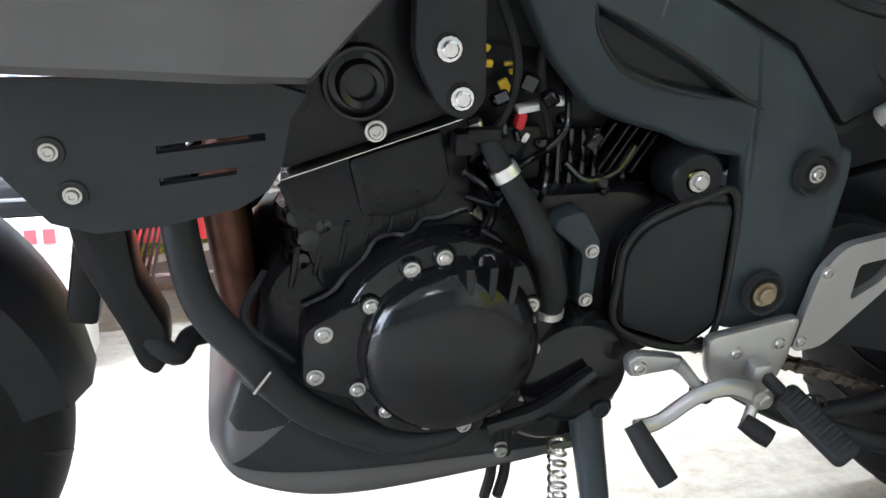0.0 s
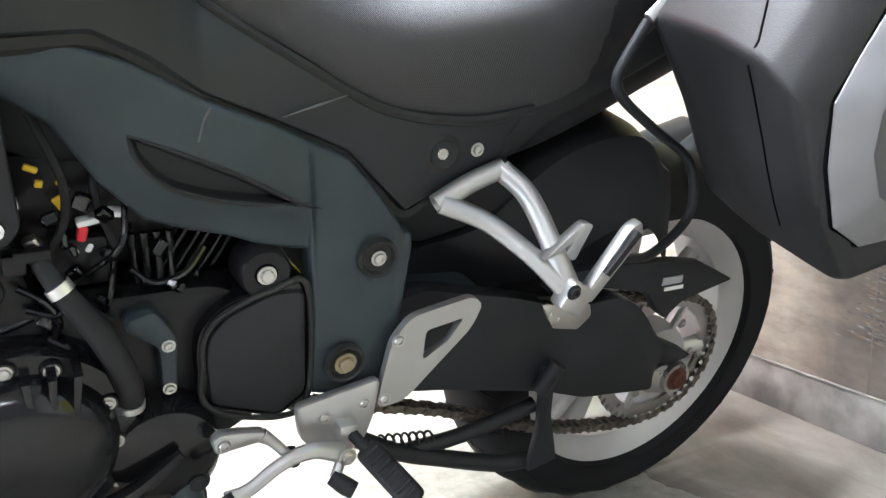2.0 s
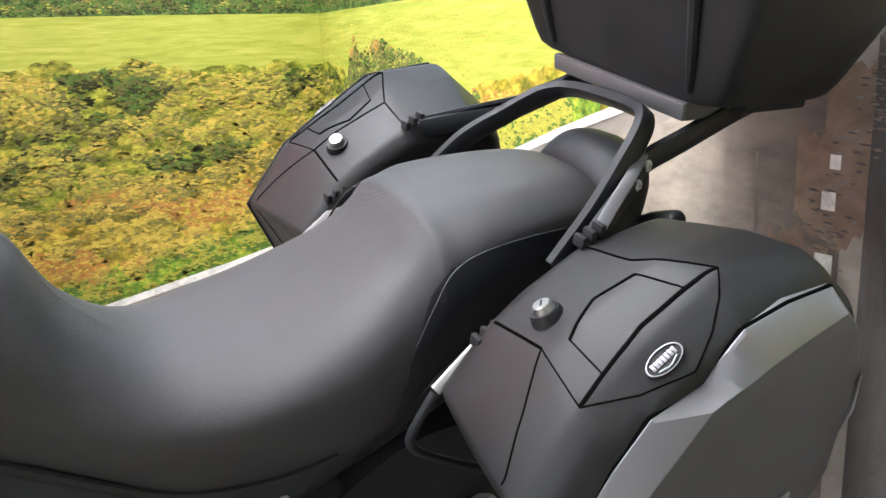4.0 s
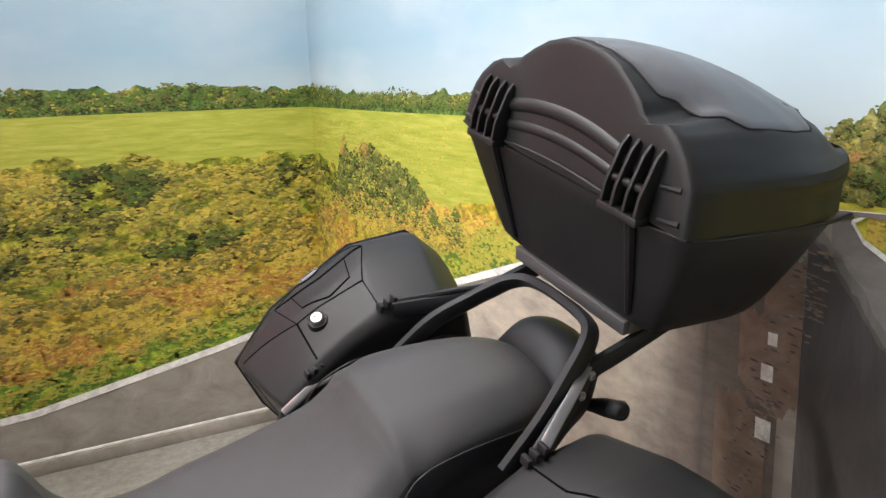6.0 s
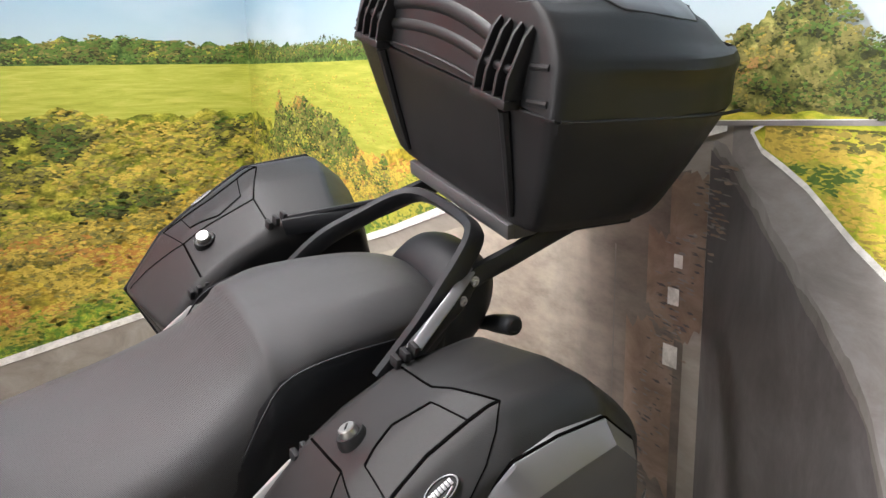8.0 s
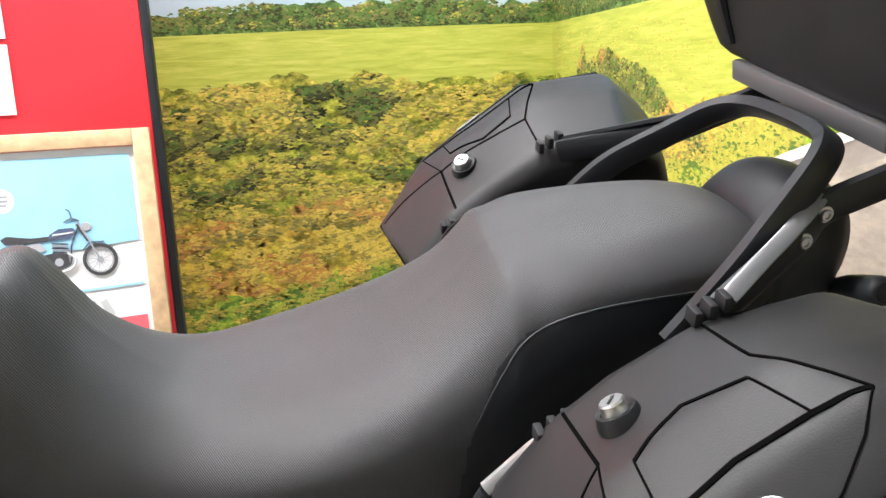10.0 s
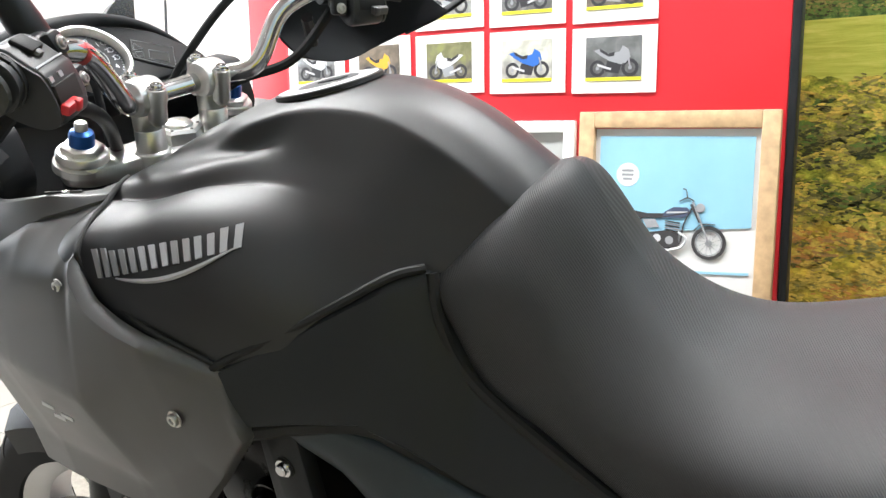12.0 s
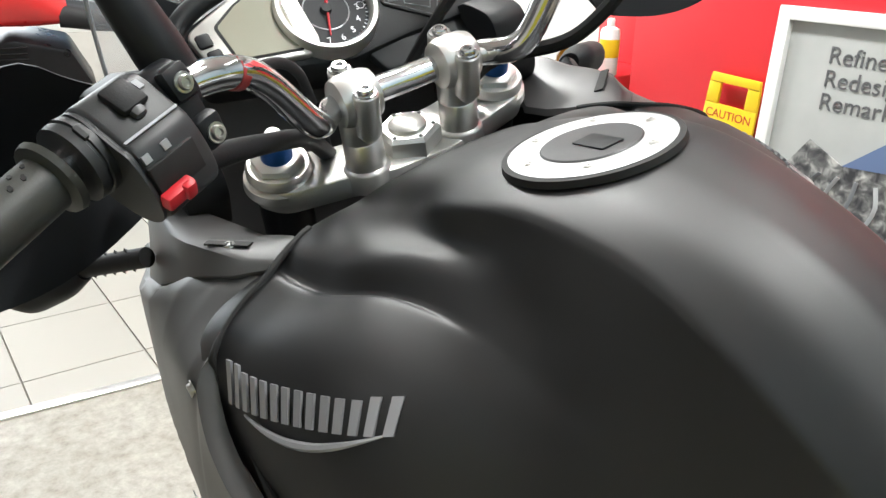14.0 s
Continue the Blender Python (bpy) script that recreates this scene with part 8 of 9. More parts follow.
fair = both("side_fairing", lambda: sheet(FB, FT, 0.006, 200, 46, 0.004, 0.006, fairing_bend), GREY, bike, "graphite painted side fairing")
both("tank_gap", lambda: tube([(x, y + 0.004, z + 0.002) for x, y, z in [(-0.330, -0.135, 1.0255), (-0.326, -0.1426, 1.0252), (-0.316, -0.163, 1.022)] + FT[7:16]], 0.0030, 80, 8), GASKET, bike)
bolt((-0.191, -0.252, 0.843), fair[0], 0.0068)
bolt((-0.3006, -0.2545, 0.9645), fair[0], 0.0058)
for k, (x, z) in enumerate(((-0.34, 0.845), (-0.325, 0.835), (-0.312, 0.838))):
    part("fairing_mark", block(0.018, 0.001, 0.004, (x, -0.2835, z), 0, m=pose(0, 0, 0, 0, 8, 0)), BADGE, fair[0])


def lower_fairing():
    y0, y1 = -0.200, -0.190
    segs = [[(-0.445, 0.70), (-0.345, 0.700), (-0.345, 0.600), (-0.388, 0.597), (-0.415, 0.606), (-0.445, 0.648)],
            [(-0.345, 0.700), (-0.275, 0.697), (-0.275, 0.663), (-0.345, 0.656)],
            [(-0.345, 0.6505), (-0.275, 0.6575), (-0.275, 0.642), (-0.345, 0.634)],
            [(-0.345, 0.6285), (-0.295, 0.6345), (-0.295, 0.610), (-0.345, 0.600)],
            [(-0.295, 0.6395), (-0.275, 0.642), (-0.275, 0.622), (-0.295, 0.610)],
            [(-0.275, 0.697), (-0.247, 0.688), (-0.258, 0.672), (-0.266, 0.636), (-0.275, 0.622)]]
    segs = [[(-0.269 + 1.086 * (x + 0.269), 0.826 + 1.086 * (z - 0.826)) for x, z in q] for q in segs]
    bm = join(*[prism(q, y0, y1, 0.0) for q in segs])
    bmesh.ops.remove_doubles(bm, verts=bm.verts, dist=0.0006)
    return bm


lowf = both("lower_fairing", lower_fairing, SIDE, bike, "matt black slotted lower fairing")
for at in ((-0.421, 0.640), (-0.410, 0.608)):
    part("bolt_ring", lathe([(0.007, -0.001), (0.0105, -0.0015), (0.0115, 0.003)], 20, "y", (at[0], -0.2005, at[1])), GASKET, lowf[0])
    bolt((at[0], -0.202, at[1]), lowf[0], 0.0050)
# inner shelf between fairing and yoke
SHELF = [((-0.313, -0.176, 1.020), (-0.315, -0.168, 1.0235), (-0.322, -0.152, 1.0245)), ((-0.330, -0.196, 1.018), (-0.330, -0.184, 1.026), (-0.334, -0.143, 1.0255)),
         ((-0.362, -0.213, 1.013), (-0.362, -0.200, 1.0325), (-0.362, -0.145, 1.017)), ((-0.400, -0.227, 0.999), (-0.400, -0.208, 1.030), (-0.400, -0.150, 1.006)),
         ((-0.440, -0.236, 0.983), (-0.440, -0.212, 1.027), (-0.440, -0.153, 1.000)), ((-0.494, -0.238, 0.967), (-0.494, -0.214, 1.030), (-0.494, -0.183, 1.017)),
         ((-0.580, -0.207, 0.962), (-0.580, -0.200, 1.030), (-0.580, -0.170, 1.022)), ((-0.660, -0.165, 0.960), (-0.660, -0.160, 1.010), (-0.660, -0.130, 1.010))]


def shelf():
    """The folded inner fairing: an outer wall up to a ridge, then a top falling to the fork."""
    rows = []
    for a, b, c in SHELF:
        a, b, c = Vector(a), Vector(b), Vector(c)
        top = [a, a.lerp(b, 0.5), a.lerp(b, 0.9), b.lerp(c, 0.08), b.lerp(c, 0.5), c]
        rows.append(top + [p + Vector((0, 0.003, -0.006)) for p in top[::-1]])
    return skin(rows, closed_v=True, caps=True)


both("inner_fairing", shelf, GREY, bike, "graphite inner fairing beside the fork")
# flat dark plate paints the shade of a small dent in the shelf
both("notch_shade", lambda: plate3d([(-0.346, -0.176, 1.0262), (-0.352, -0.170, 1.0247), (-0.372, -0.197, 1.0316), (-0.366, -0.202, 1.0330)], 0.0016), GASKET, bike)
both("inner_wall", lambda: prism([(-0.62, 0.90), (-0.62, 0.95), (-0.54, 0.96), (-0.44, 0.975), (-0.365, 0.985), (-0.365, 0.90)], -0.222, -0.210, 0.003, 0.01), BLACK, bike)
both("dash_panel", lambda: prism([(-0.70, 0.97), (-0.60, 1.06), (-0.52, 1.10), (-0.47, 1.09), (-0.46, 1.03), (-0.50, 0.98)], -0.19, -0.15, 0.008, 0.015), BLACK, bike)
bolt((-0.357, -0.187, 1.0285), fair[0], 0.0042, (0, -0.3, 1))
nose = part("nose_fairing", loft([
    (-0.86, [(0, 0.95), (0.03, 0.945), (0.05, 0.92), (0.055, 0.89), (0.04, 0.86), (0, 0.85)]),
    (-0.80, [(0, 1.03), (0.06, 1.02), (0.10, 0.97), (0.11, 0.90), (0.08, 0.82), (0, 0.80)]),
    (-0.70, [(0, 1.10), (0.10, 1.085), (0.15, 1.02), (0.165, 0.92), (0.13, 0.80), (0, 0.77)]),
    (-0.62, [(0, 1.10), (0.10, 1.09), (0.16, 1.03), (0.18, 0.93), (0.15, 0.80), (0, 0.78)])], 30, 24), GREY, bike, "graphite nose fairing")
HEAD_GLASS = glassy("lamp_glass", (0.5, 0.5, 0.52), 0.05, 0.6)
for s in (-1, 1):
    part("headlight", lathe([(0.0001, -0.022), (0.04, -0.018), (0.055, 0.0), (0.05, 0.01), (0.0001, 0.01)], 30, "x", (-0.835, s * 0.062, 0.915)), HEAD_GLASS, bike, "round headlight")
both("screen_bracket", lambda: plate3d([(-0.64, -0.085, 1.150), (-0.635, -0.155, 1.140), (-0.635, -0.172, 1.206), (-0.64, -0.135, 1.186)], 0.012), BLACK, bike)
scr = []
for i in range(16):
    u = i / 15
    row = []
    for j in range(17):
        v = j / 16 * 2 - 1
        wdt = 0.192 - 0.03 * u ** 2
        row.append(Vector((-0.715 + 0.13 * u + 0.07 * v * v, wdt * v, 1.08 + 0.30 * u - 0.02 * v * v)))
    scr.append(row)
screen = part("windscreen", skin([r + [q + Vector((0.004, 0, 0)) for q in r[::-1]] for r in scr], closed_v=True, caps=True), glassy("smoked_screen", (0.75, 0.77, 0.8), 0.04, 0.16), bike, "clear windscreen")
part("screen_edge", tube([r[0] for r in scr] + [q for q in scr[-1][1:-1]] + [r[-1] for r in scr[::-1]], 0.0022, 80, 6), GREYINK, screen)
for s in (-1, 1):
    ind = part("indicator", tube([(-0.535, s * 0.285, 0.985), (-0.545, s * 0.305, 0.98), (-0.56, s * 0.335, 0.972), (-0.57, s * 0.352, 0.968)], [0.016, 0.026, 0.026, 0.010], 14, 16, flat=0.75), BLACK, bike, "black indicator on a ribbed stalk")
    part("stalk", tube([(-0.465, s * 0.235, 1.00), (-0.50, s * 0.262, 0.993), (-0.535, s * 0.285, 0.985)], 0.009, 8, 12), RUBBER, ind)
    for k in range(5):
        f = 0.25 + 0.15 * k
        part("stalk_rib", lathe([(0.0085, -0.0022), (0.0118, 0.0), (0.0085, 0.0022)], 12, "y", (-0.465 - 0.07 * f, s * (0.235 + 0.05 * f), 1.00 - 0.015 * f)), RUBBER, ind)
    part("lens", tube([(-0.558, s * 0.312, 0.976), (-0.585, s * 0.325, 0.972)], [0.022, 0.016], 6, 14), glassy("amber_lens", (0.5, 0.2, 0.02), 0.1, 0.8), ind, "amber lens")
# front mudguard
fm = []
for k in range(44):
    a = radians(6 + 104 * k / 43)
    row = []
    for y, dr in ((-0.078, -0.05), (-0.074, -0.01), (-0.045, 0.012), (0, 0.018), (0.045, 0.012), (0.074, -0.01), (0.078, -0.05)):
        rr = 0.312 + dr
        row.append(Vector((-0.785 + rr * math.cos(a), y, 0.30 + rr * math.sin(a))))
    row += [v + (Vector((-0.785, v.y, 0.30)) - v).normalized() * 0.004 for v in row[::-1]]
    fm.append(row)
guard = part("front_mudguard", skin(fm, closed_v=True, caps=True), BLACK, bike, "black front mudguard")
guard.matrix_basis = STEER
# ---- luggage ----
# sections of a side case from its inner wall outwards: depth, then the outline from the bottom tip up the front, over the top and down the rear
PAN = [
    (-0.196, [(0.665, 0.655), (0.592, 0.760), (0.520, 0.842), (0.568, 0.905), (0.614, 0.945), (0.682, 0.985), (0.785, 1.005), (0.840, 0.975), (0.866, 0.880), (0.860, 0.790), (0.790, 0.680)]),
    (-0.213, [(0.650, 0.642), (0.578, 0.752), (0.507, 0.850), (0.562, 0.924), (0.611, 0.962), (0.680, 1.003), (0.790, 1.022), (0.850, 0.985), (0.880, 0.885), (0.873, 0.785), (0.800, 0.668)]),
    (-0.270, [(0.640, 0.632), (0.566, 0.744), (0.495, 0.850), (0.562, 0.939), (0.602, 0.972), (0.678, 1.016), (0.800, 1.038), (0.862, 0.998), (0.893, 0.892), (0.886, 0.786), (0.808, 0.660)]),
    (-0.318, [(0.632, 0.626), (0.560, 0.736), (0.487, 0.848), (0.560, 0.946), (0.596, 0.980), (0.690, 1.036), (0.812, 1.050), (0.872, 1.005), (0.905, 0.897), (0.896, 0.790), (0.814, 0.656)]),
    (-0.380, [(0.624, 0.622), (0.552, 0.722), (0.485, 0.836), (0.545, 0.931), (0.600, 0.974), (0.703, 1.047), (0.822, 1.056), (0.882, 1.008), (0.914, 0.902), (0.904, 0.792), (0.820, 0.652)]),
    (-0.412, [(0.618, 0.622), (0.548, 0.712), (0.492, 0.820), (0.556, 0.922), (0.606, 0.961), (0.702, 1.031), (0.822, 1.046), (0.886, 0.998), (0.916, 0.900), (0.906, 0.792), (0.822, 0.650)]),
    (-0.430, [(0.620, 0.634), (0.553, 0.706), (0.520, 0.813), (0.572, 0.912), (0.596, 0.944), (0.690, 1.011), (0.814, 1.032), (0.880, 0.982), (0.905, 0.895), (0.898, 0.795), (0.818, 0.664)])]


# outline of the lid panel and of its raised face, corner by corner
LID_RIM = [(0.610, 0.672), (0.563, 0.697), (0.535, 0.755), (0.523, 0.815), (0.563, 0.893), (0.596, 0.941), (0.657, 0.963), (0.673, 0.991), (0.693, 1.0145), (0.750, 1.030), (0.812, 1.036), (0.866, 0.990), (0.895, 0.897), (0.888, 0.800), (0.812, 0.680)]
LID_FACE = [(0.628, 0.712), (0.580, 0.735), (0.556, 0.775), (0.554, 0.812), (0.592, 0.880), (0.645, 0.952), (0.661, 0.960), (0.690, 0.972), (0.715, 0.985), (0.760, 1.003), (0.810, 1.020), (0.850, 0.985), (0.875, 0.893), (0.868, 0.806), (0.802, 0.705)]


def pannier(side):
    """A hard side case; side is 1 on the side stand's side and -1 across."""
    top = thing("pannier", LEAN, "black hard pannier with a silver-grey lid panel and lock", "pannier", "panniers on either side")

    def f(p):
        return Vector((p[0], side * p[1], p[2]))

    def low_out(z):
        return 0.016 * max(0, min(1, (0.86 - z) / 0.2))

    def at(i, j):
        y, pts = PAN[i]
        x, z = pts[j]
        return f((x, y - (low_out(z) if i > 3 else 0), z))
    n = len(PAN[0][1])
    bm = skin([[at(i, j) for j in range(n)] for i in range(len(PAN))], closed_v=True, caps=True)
    bmesh.ops.bevel(bm, geom=[e for e in bm.edges if e.calc_face_angle(0) > radians(9)], offset=0.009, segments=3, affect='EDGES', profile=0.5, clamp_overlap=True)
    tree = BVHTree.FromBMesh(bm)
    part("shell", bm, CASE, top, angle=60)

    def groove(pts, w=0.0032, parent=None):
        """A dark joint that follows the shell."""
        c = []
        for p, q in zip(pts, pts[1:]):
            p, q = f(p), f(q)
            m = max(2, int((q - p).length / 0.006))
            c += [p.lerp(q, i / m) for i in range(m)]
        c.append(f(pts[-1]))
        hits = [tree.find_nearest(p)[:2] for p in c]
        rows = []
        for i, (h, n) in enumerate(hits):
            t = (hits[min(i + 1, len(hits) - 1)][0] - hits[max(i - 1, 0)][0]).normalized()
            u = t.cross(n).normalized() * (w * 0.4)
            rows.append([h + n * 0.0009 + u, h + n * 0.0009 - u, h - n * 0.001 - u, h - n * 0.001 + u])
        return part("joint", skin(rows, closed_v=True, caps=True), JOINT, parent or top)
    # lid: a silver bevel round a darker face, set in from the black border
    def ring(pts, y):
        out = []
        for p, q in zip(pts, pts[1:] + pts[:1]):
            for j in range(4):
                x, z = p[0] + (q[0] - p[0]) * j / 4, p[1] + (q[1] - p[1]) * j / 4
                out.append(f((x, y - low_out(z), z)))
        return out

    def inset(pts, m):
        return [(x + (0.735 - x) * m, z + (0.85 - z) * m) for x, z in pts]
    lid = part("lid_panel", skin([ring(LID_RIM, -0.420), ring(LID_RIM, -0.4315), ring(inset(LID_RIM, 0.012), -0.4345), ring(LID_FACE, -0.4560), ring(inset(LID_FACE, 0.012), -0.4570)], closed_v=True), CASE_SILVER, top, "silver-grey bevelled lid panel", angle=24)
    part("lid_face", skin([ring(inset(LID_FACE, m), -0.4566 - 0.0015 * (m > 0.02)) for m in (0.0, 0.03, 0.3, 0.6, 0.998)], closed_v=True), LIDGREY, lid, "dark grey lid face")
    part("lid_gap", tube([q + Vector((0, side * 0.002, 0)) for q in ring(LID_RIM, -0.430)], 0.0022, 200, 6, closed=True), JOINT, lid)
    if side < 0:
        part("rubber_rim", tube([at(5, j) for j in range(n)], 0.0034, 150, 8, closed=True, smooth=False), RUBBER, top, "black rubber rim round the lid")
    part("grip_groove", tube([f((0.615, -0.474, 0.700)), f((0.665, -0.478, 0.725)), f((0.74, -0.474, 0.765)), f((0.80, -0.466, 0.805))], [0.002, 0.015, 0.011, 0.002], 24, 10, flat=0.5), CASE_SILVER, lid)
    part("grip_groove", tube([f((0.868, -0.452, 0.835)), f((0.884, -0.452, 0.88)), f((0.888, -0.450, 0.925))], [0.002, 0.010, 0.002], 16, 8, flat=0.5), CASE_SILVER, lid)

    A, J, K, E = (0.567, -0.216, 0.930), (0.565, -0.303, 0.948), (0.5525, -0.383, 0.935), (0.712, -0.371, 1.046)
    M, Q = (0.679, -0.214, 1.004), (0.6776, -0.290, 1.022)
    P1, P2 = (0.581, -0.376, 0.960), (0.676, -0.3675, 1.029)
    groove([A, J], 0.0042)
    groove([J, K], 0.0020)
    groove([J, (0.5285, -0.334, 0.905), (0.495, -0.362, 0.854), (0.535, -0.362, 0.76), (0.60, -0.362, 0.66)], 0.0022)
    groove([K, P1, (0.629, -0.366, 0.996), P2, E], 0.0054)
    groove([M, Q, E], 0.0032)
    groove([E, (0.692, -0.396, 1.031), (0.671, -0.414, 1.006), (0.644, -0.428, 0.979), (0.598, -0.411, 0.955), K], 0.0020)
    if side < 0:
        groove([J, Q], 0.0030)
    groove([P1, (0.582, -0.323, 0.966)], 0.0022)
    groove([(0.582, -0.323, 0.966), (0.623, -0.302, 0.993), (0.664, -0.313, 1.019)], 0.0040)
    groove([(0.664, -0.313, 1.019), P2], 0.0022)
    axis = Vector((-0.42, 0.34 * side, 0.86))
    lk = part("lock", lathe([(0.0001, 0.013), (0.0092, 0.013), (0.0106, 0.0115), (0.0106, 0.007), (0.0120, 0.004), (0.0120, -0.006)], 28, "z"), STEEL, top, "chrome lock barrel")
    lk.matrix_basis = Matrix.Translation(f((0.5905, -0.272, 0.9665))) @ axis.to_track_quat("Z", "Y").to_matrix().to_4x4()
    part("lock_ring", lathe([(0.0125, 0.004), (0.0165, 0.005), (0.0190, -0.002), (0.0205, -0.018)], 28, "z"), CASE, lk)
    part("key_slot", block(0.011, 0.002, 0.001, (0, 0, 0.0132), 0), GASKET, lk)
    # oval badge on the slanted facet
    u, v = f((0.704, -0.38, 1.048)) - f((0.600, -0.38, 0.972)), f((0.650, -0.412, 0.996)) - f((0.652, -0.38, 1.010))
    nrm = u.cross(v).normalized()
    if nrm.y * side > 0:
        nrm = -nrm
    ax = u.normalized()
    ay = nrm.cross(ax)
    m = Matrix((ax, ay, nrm)).transposed().to_4x4()
    bd = part("badge", lathe([(0.0001, 0.002), (0.019, 0.002), (0.0192, 0.003), (0.0215, 0.003), (0.022, -0.003)], 36, "z"), GASKET, top, "oval black badge with silver shapes")
    bd.matrix_basis = Matrix.Translation(tree.find_nearest(f((0.620, -0.410, 0.990)))[0] + nrm * 0.0015) @ m @ Matrix.Diagonal((1.0, 0.54, 1, 1))
    part("badge_bar", join(*[block(0.0034, 0.013, 0.0014, (-0.0132 + 0.0044 * k, 0.002, 0.0026), 0.0005) for k in range(7)], tube([(-0.012, -0.010, 0.0025), (0, -0.0150, 0.0025), (0.012, -0.008, 0.0025)], 0.0016, 10, 6), tube([(0.0205 * math.cos(a), 0.0205 * math.sin(a), 0.003) for a in np.linspace(0, 2 * math.pi, 30)[:-1]], 0.0009, 60, 6, closed=True)), BADGE, bd)
    # rubber clips towards the rail
    for x, z in ((0.5505, 0.905), (0.676, 1.008)):
        for k in range(3):
            part("clip", block(0.008, 0.018, 0.014, f((x + 0.012 * k, -0.212, z + 0.006 * k)), 0.002), RUBBER, top)
    part("carry_handle", tube([f((0.66, -0.203, 0.90)), f((0.70, -0.186, 0.925)), f((0.78, -0.186, 0.935)), f((0.83, -0.203, 0.93))], 0.008, 20, 10), BLACK, top)
    return top




def top_case():
    top = thing("top_case", LEAN, "large black textured top case on the luggage rack", "top case")
    SEAM = 1.312

    def lean(bm):
        """The front wall slopes back towards its foot and a little towards its crown."""
        for v in bm.verts:
            g = (SEAM - v.co.z) * 0.34 if v.co.z < SEAM else (v.co.z - SEAM) * 0.07
            b = max(0, 1.235 - v.co.x) / 0.41
            t = max(0, v.co.z - 1.36)
            v.co.x += g * b - (1 - b) * (0.30 * max(0, SEAM - v.co.z) + 0.6 * t)
        return bm

    def fronted(secs, c):
        """Close the front with rings that run in towards a middle line."""
        x, h = secs[0]
        out = []
        for k in (0.03, 0.35, 0.7, 0.93, 0.985):
            out.append((x - 0.0035 + 0.0015 * (k > 0.95), [(y * k, c + (z - c) * k) for y, z in h]))
        return out + secs

    def shell(secs):
        k = len(secs[0][1])
        grid = []
        for x, s in secs:
            h = []
            for i in range(k - 1):
                for j in range(4):
                    t = j / 4
                    h.append(Vector((x, s[i][0] + (s[i + 1][0] - s[i][0]) * t, s[i][1] + (s[i + 1][1] - s[i][1]) * t)))
            h.append(Vector((x, s[-1][0], s[-1][1])))
            grid.append([Vector((p.x, -p.y, p.z)) for p in h[::-1]] + h[1:])
        return lean(skin(grid, closed_v=True, caps=True))

    def up(dz, k, w):
        """Half of the lid's section: crown, notch, shoulder and waist."""
        return [(0, 1.492 + dz), (0.040 * k, 1.489 + dz), (0.075 * k, 1.479 + dz), (0.105 * k, 1.462 + dz), (0.128 * k, 1.446 + dz * 0.9), (0.140 * k, 1.431 + dz * 0.8), (0.154 * k, 1.425 + dz * 0.8), (0.180 * k, 1.431 + dz * 0.7), (0.205 * w, 1.422 + dz * 0.6), (0.230 * w, 1.400 + dz * 0.4), (0.244 * w, 1.380), (0.249 * w, 1.368), (0.253 * w, 1.350), (0.258 * w, SEAM)]

    def flat(dz, k, w):
        """The same without the notch, with a ridge along the waist."""
        return [(0, 1.490 + dz), (0.040 * k, 1.488 + dz), (0.075 * k, 1.483 + dz), (0.105 * k, 1.475 + dz), (0.128 * k, 1.467 + dz * 0.9), (0.145 * k, 1.460 + dz * 0.8), (0.162 * k, 1.452 + dz * 0.8), (0.182 * k, 1.442 + dz * 0.7), (0.205 * w, 1.427 + dz * 0.6), (0.230 * w, 1.402 + dz * 0.4), (0.253 * w, 1.382), (0.2575 * w, 1.370), (0.2515 * w, 1.350), (0.259 * w, SEAM)]

    def mixed(t, dz, k, w):
        return [(a[0] + (b[0] - a[0]) * t, a[1] + (b[1] - a[1]) * t) for a, b in zip(up(dz, k, w), flat(dz, k, w))]
    lid_secs = [(0.823, mixed(0, 0, 0.985, 0.965)), (0.828, mixed(0, 0, 0.995, 0.98)), (0.838, mixed(0, 0, 1, 0.99)), (0.855, mixed(0.05, 0, 1, 1.0)), (0.885, mixed(0.22, 0, 1, 1.005)), (0.915, mixed(0.50, -0.001, 1, 1.01)), (0.96, mixed(0.85, -0.003, 1, 1.02)), (1.00, mixed(1, -0.007, 1, 1.025)), (1.04, mixed(1, -0.013, 0.99, 1.015)), (1.08, mixed(1, -0.020, 0.98, 0.985)), (1.13, mixed(1, -0.032, 0.93, 0.92)), (1.17, mixed(1, -0.048, 0.85, 0.82)), (1.195, mixed(1, -0.066, 0.75, 0.72)), (1.207, mixed(1, -0.08, 0.5, 0.5))]
    lid = part("lid", shell(fronted(lid_secs, 1.375)), CASE, top, angle=32)

    def low(k):
        return [(0, SEAM - 0.003), (0.130 * k, SEAM - 0.003), (0.257 * k, SEAM - 0.003), (0.253 * k, 1.293), (0.228 * k, 1.225), (0.198 * k, 1.156), (0.186 * k, 1.138), (0.160 * k, 1.132), (0.08 * k, 1.130), (0, 1.130)]
    low_secs = [(0.826, low(0.955)), (0.830, low(0.975)), (0.842, low(0.99)), (0.87, low(1.0)), (1.02, low(1.015)), (1.08, low(0.985)), (1.13, low(0.92)), (1.17, low(0.82)), (1.195, low(0.71)), (1.206, low(0.5))]
    part("lower_shell", shell(fronted(low_secs, 1.22)), CASE, top, angle=32)

    def front_x(z):
        return 0.8195 + ((SEAM - z) * 0.34 if z < SEAM else (z - SEAM) * 0.07)
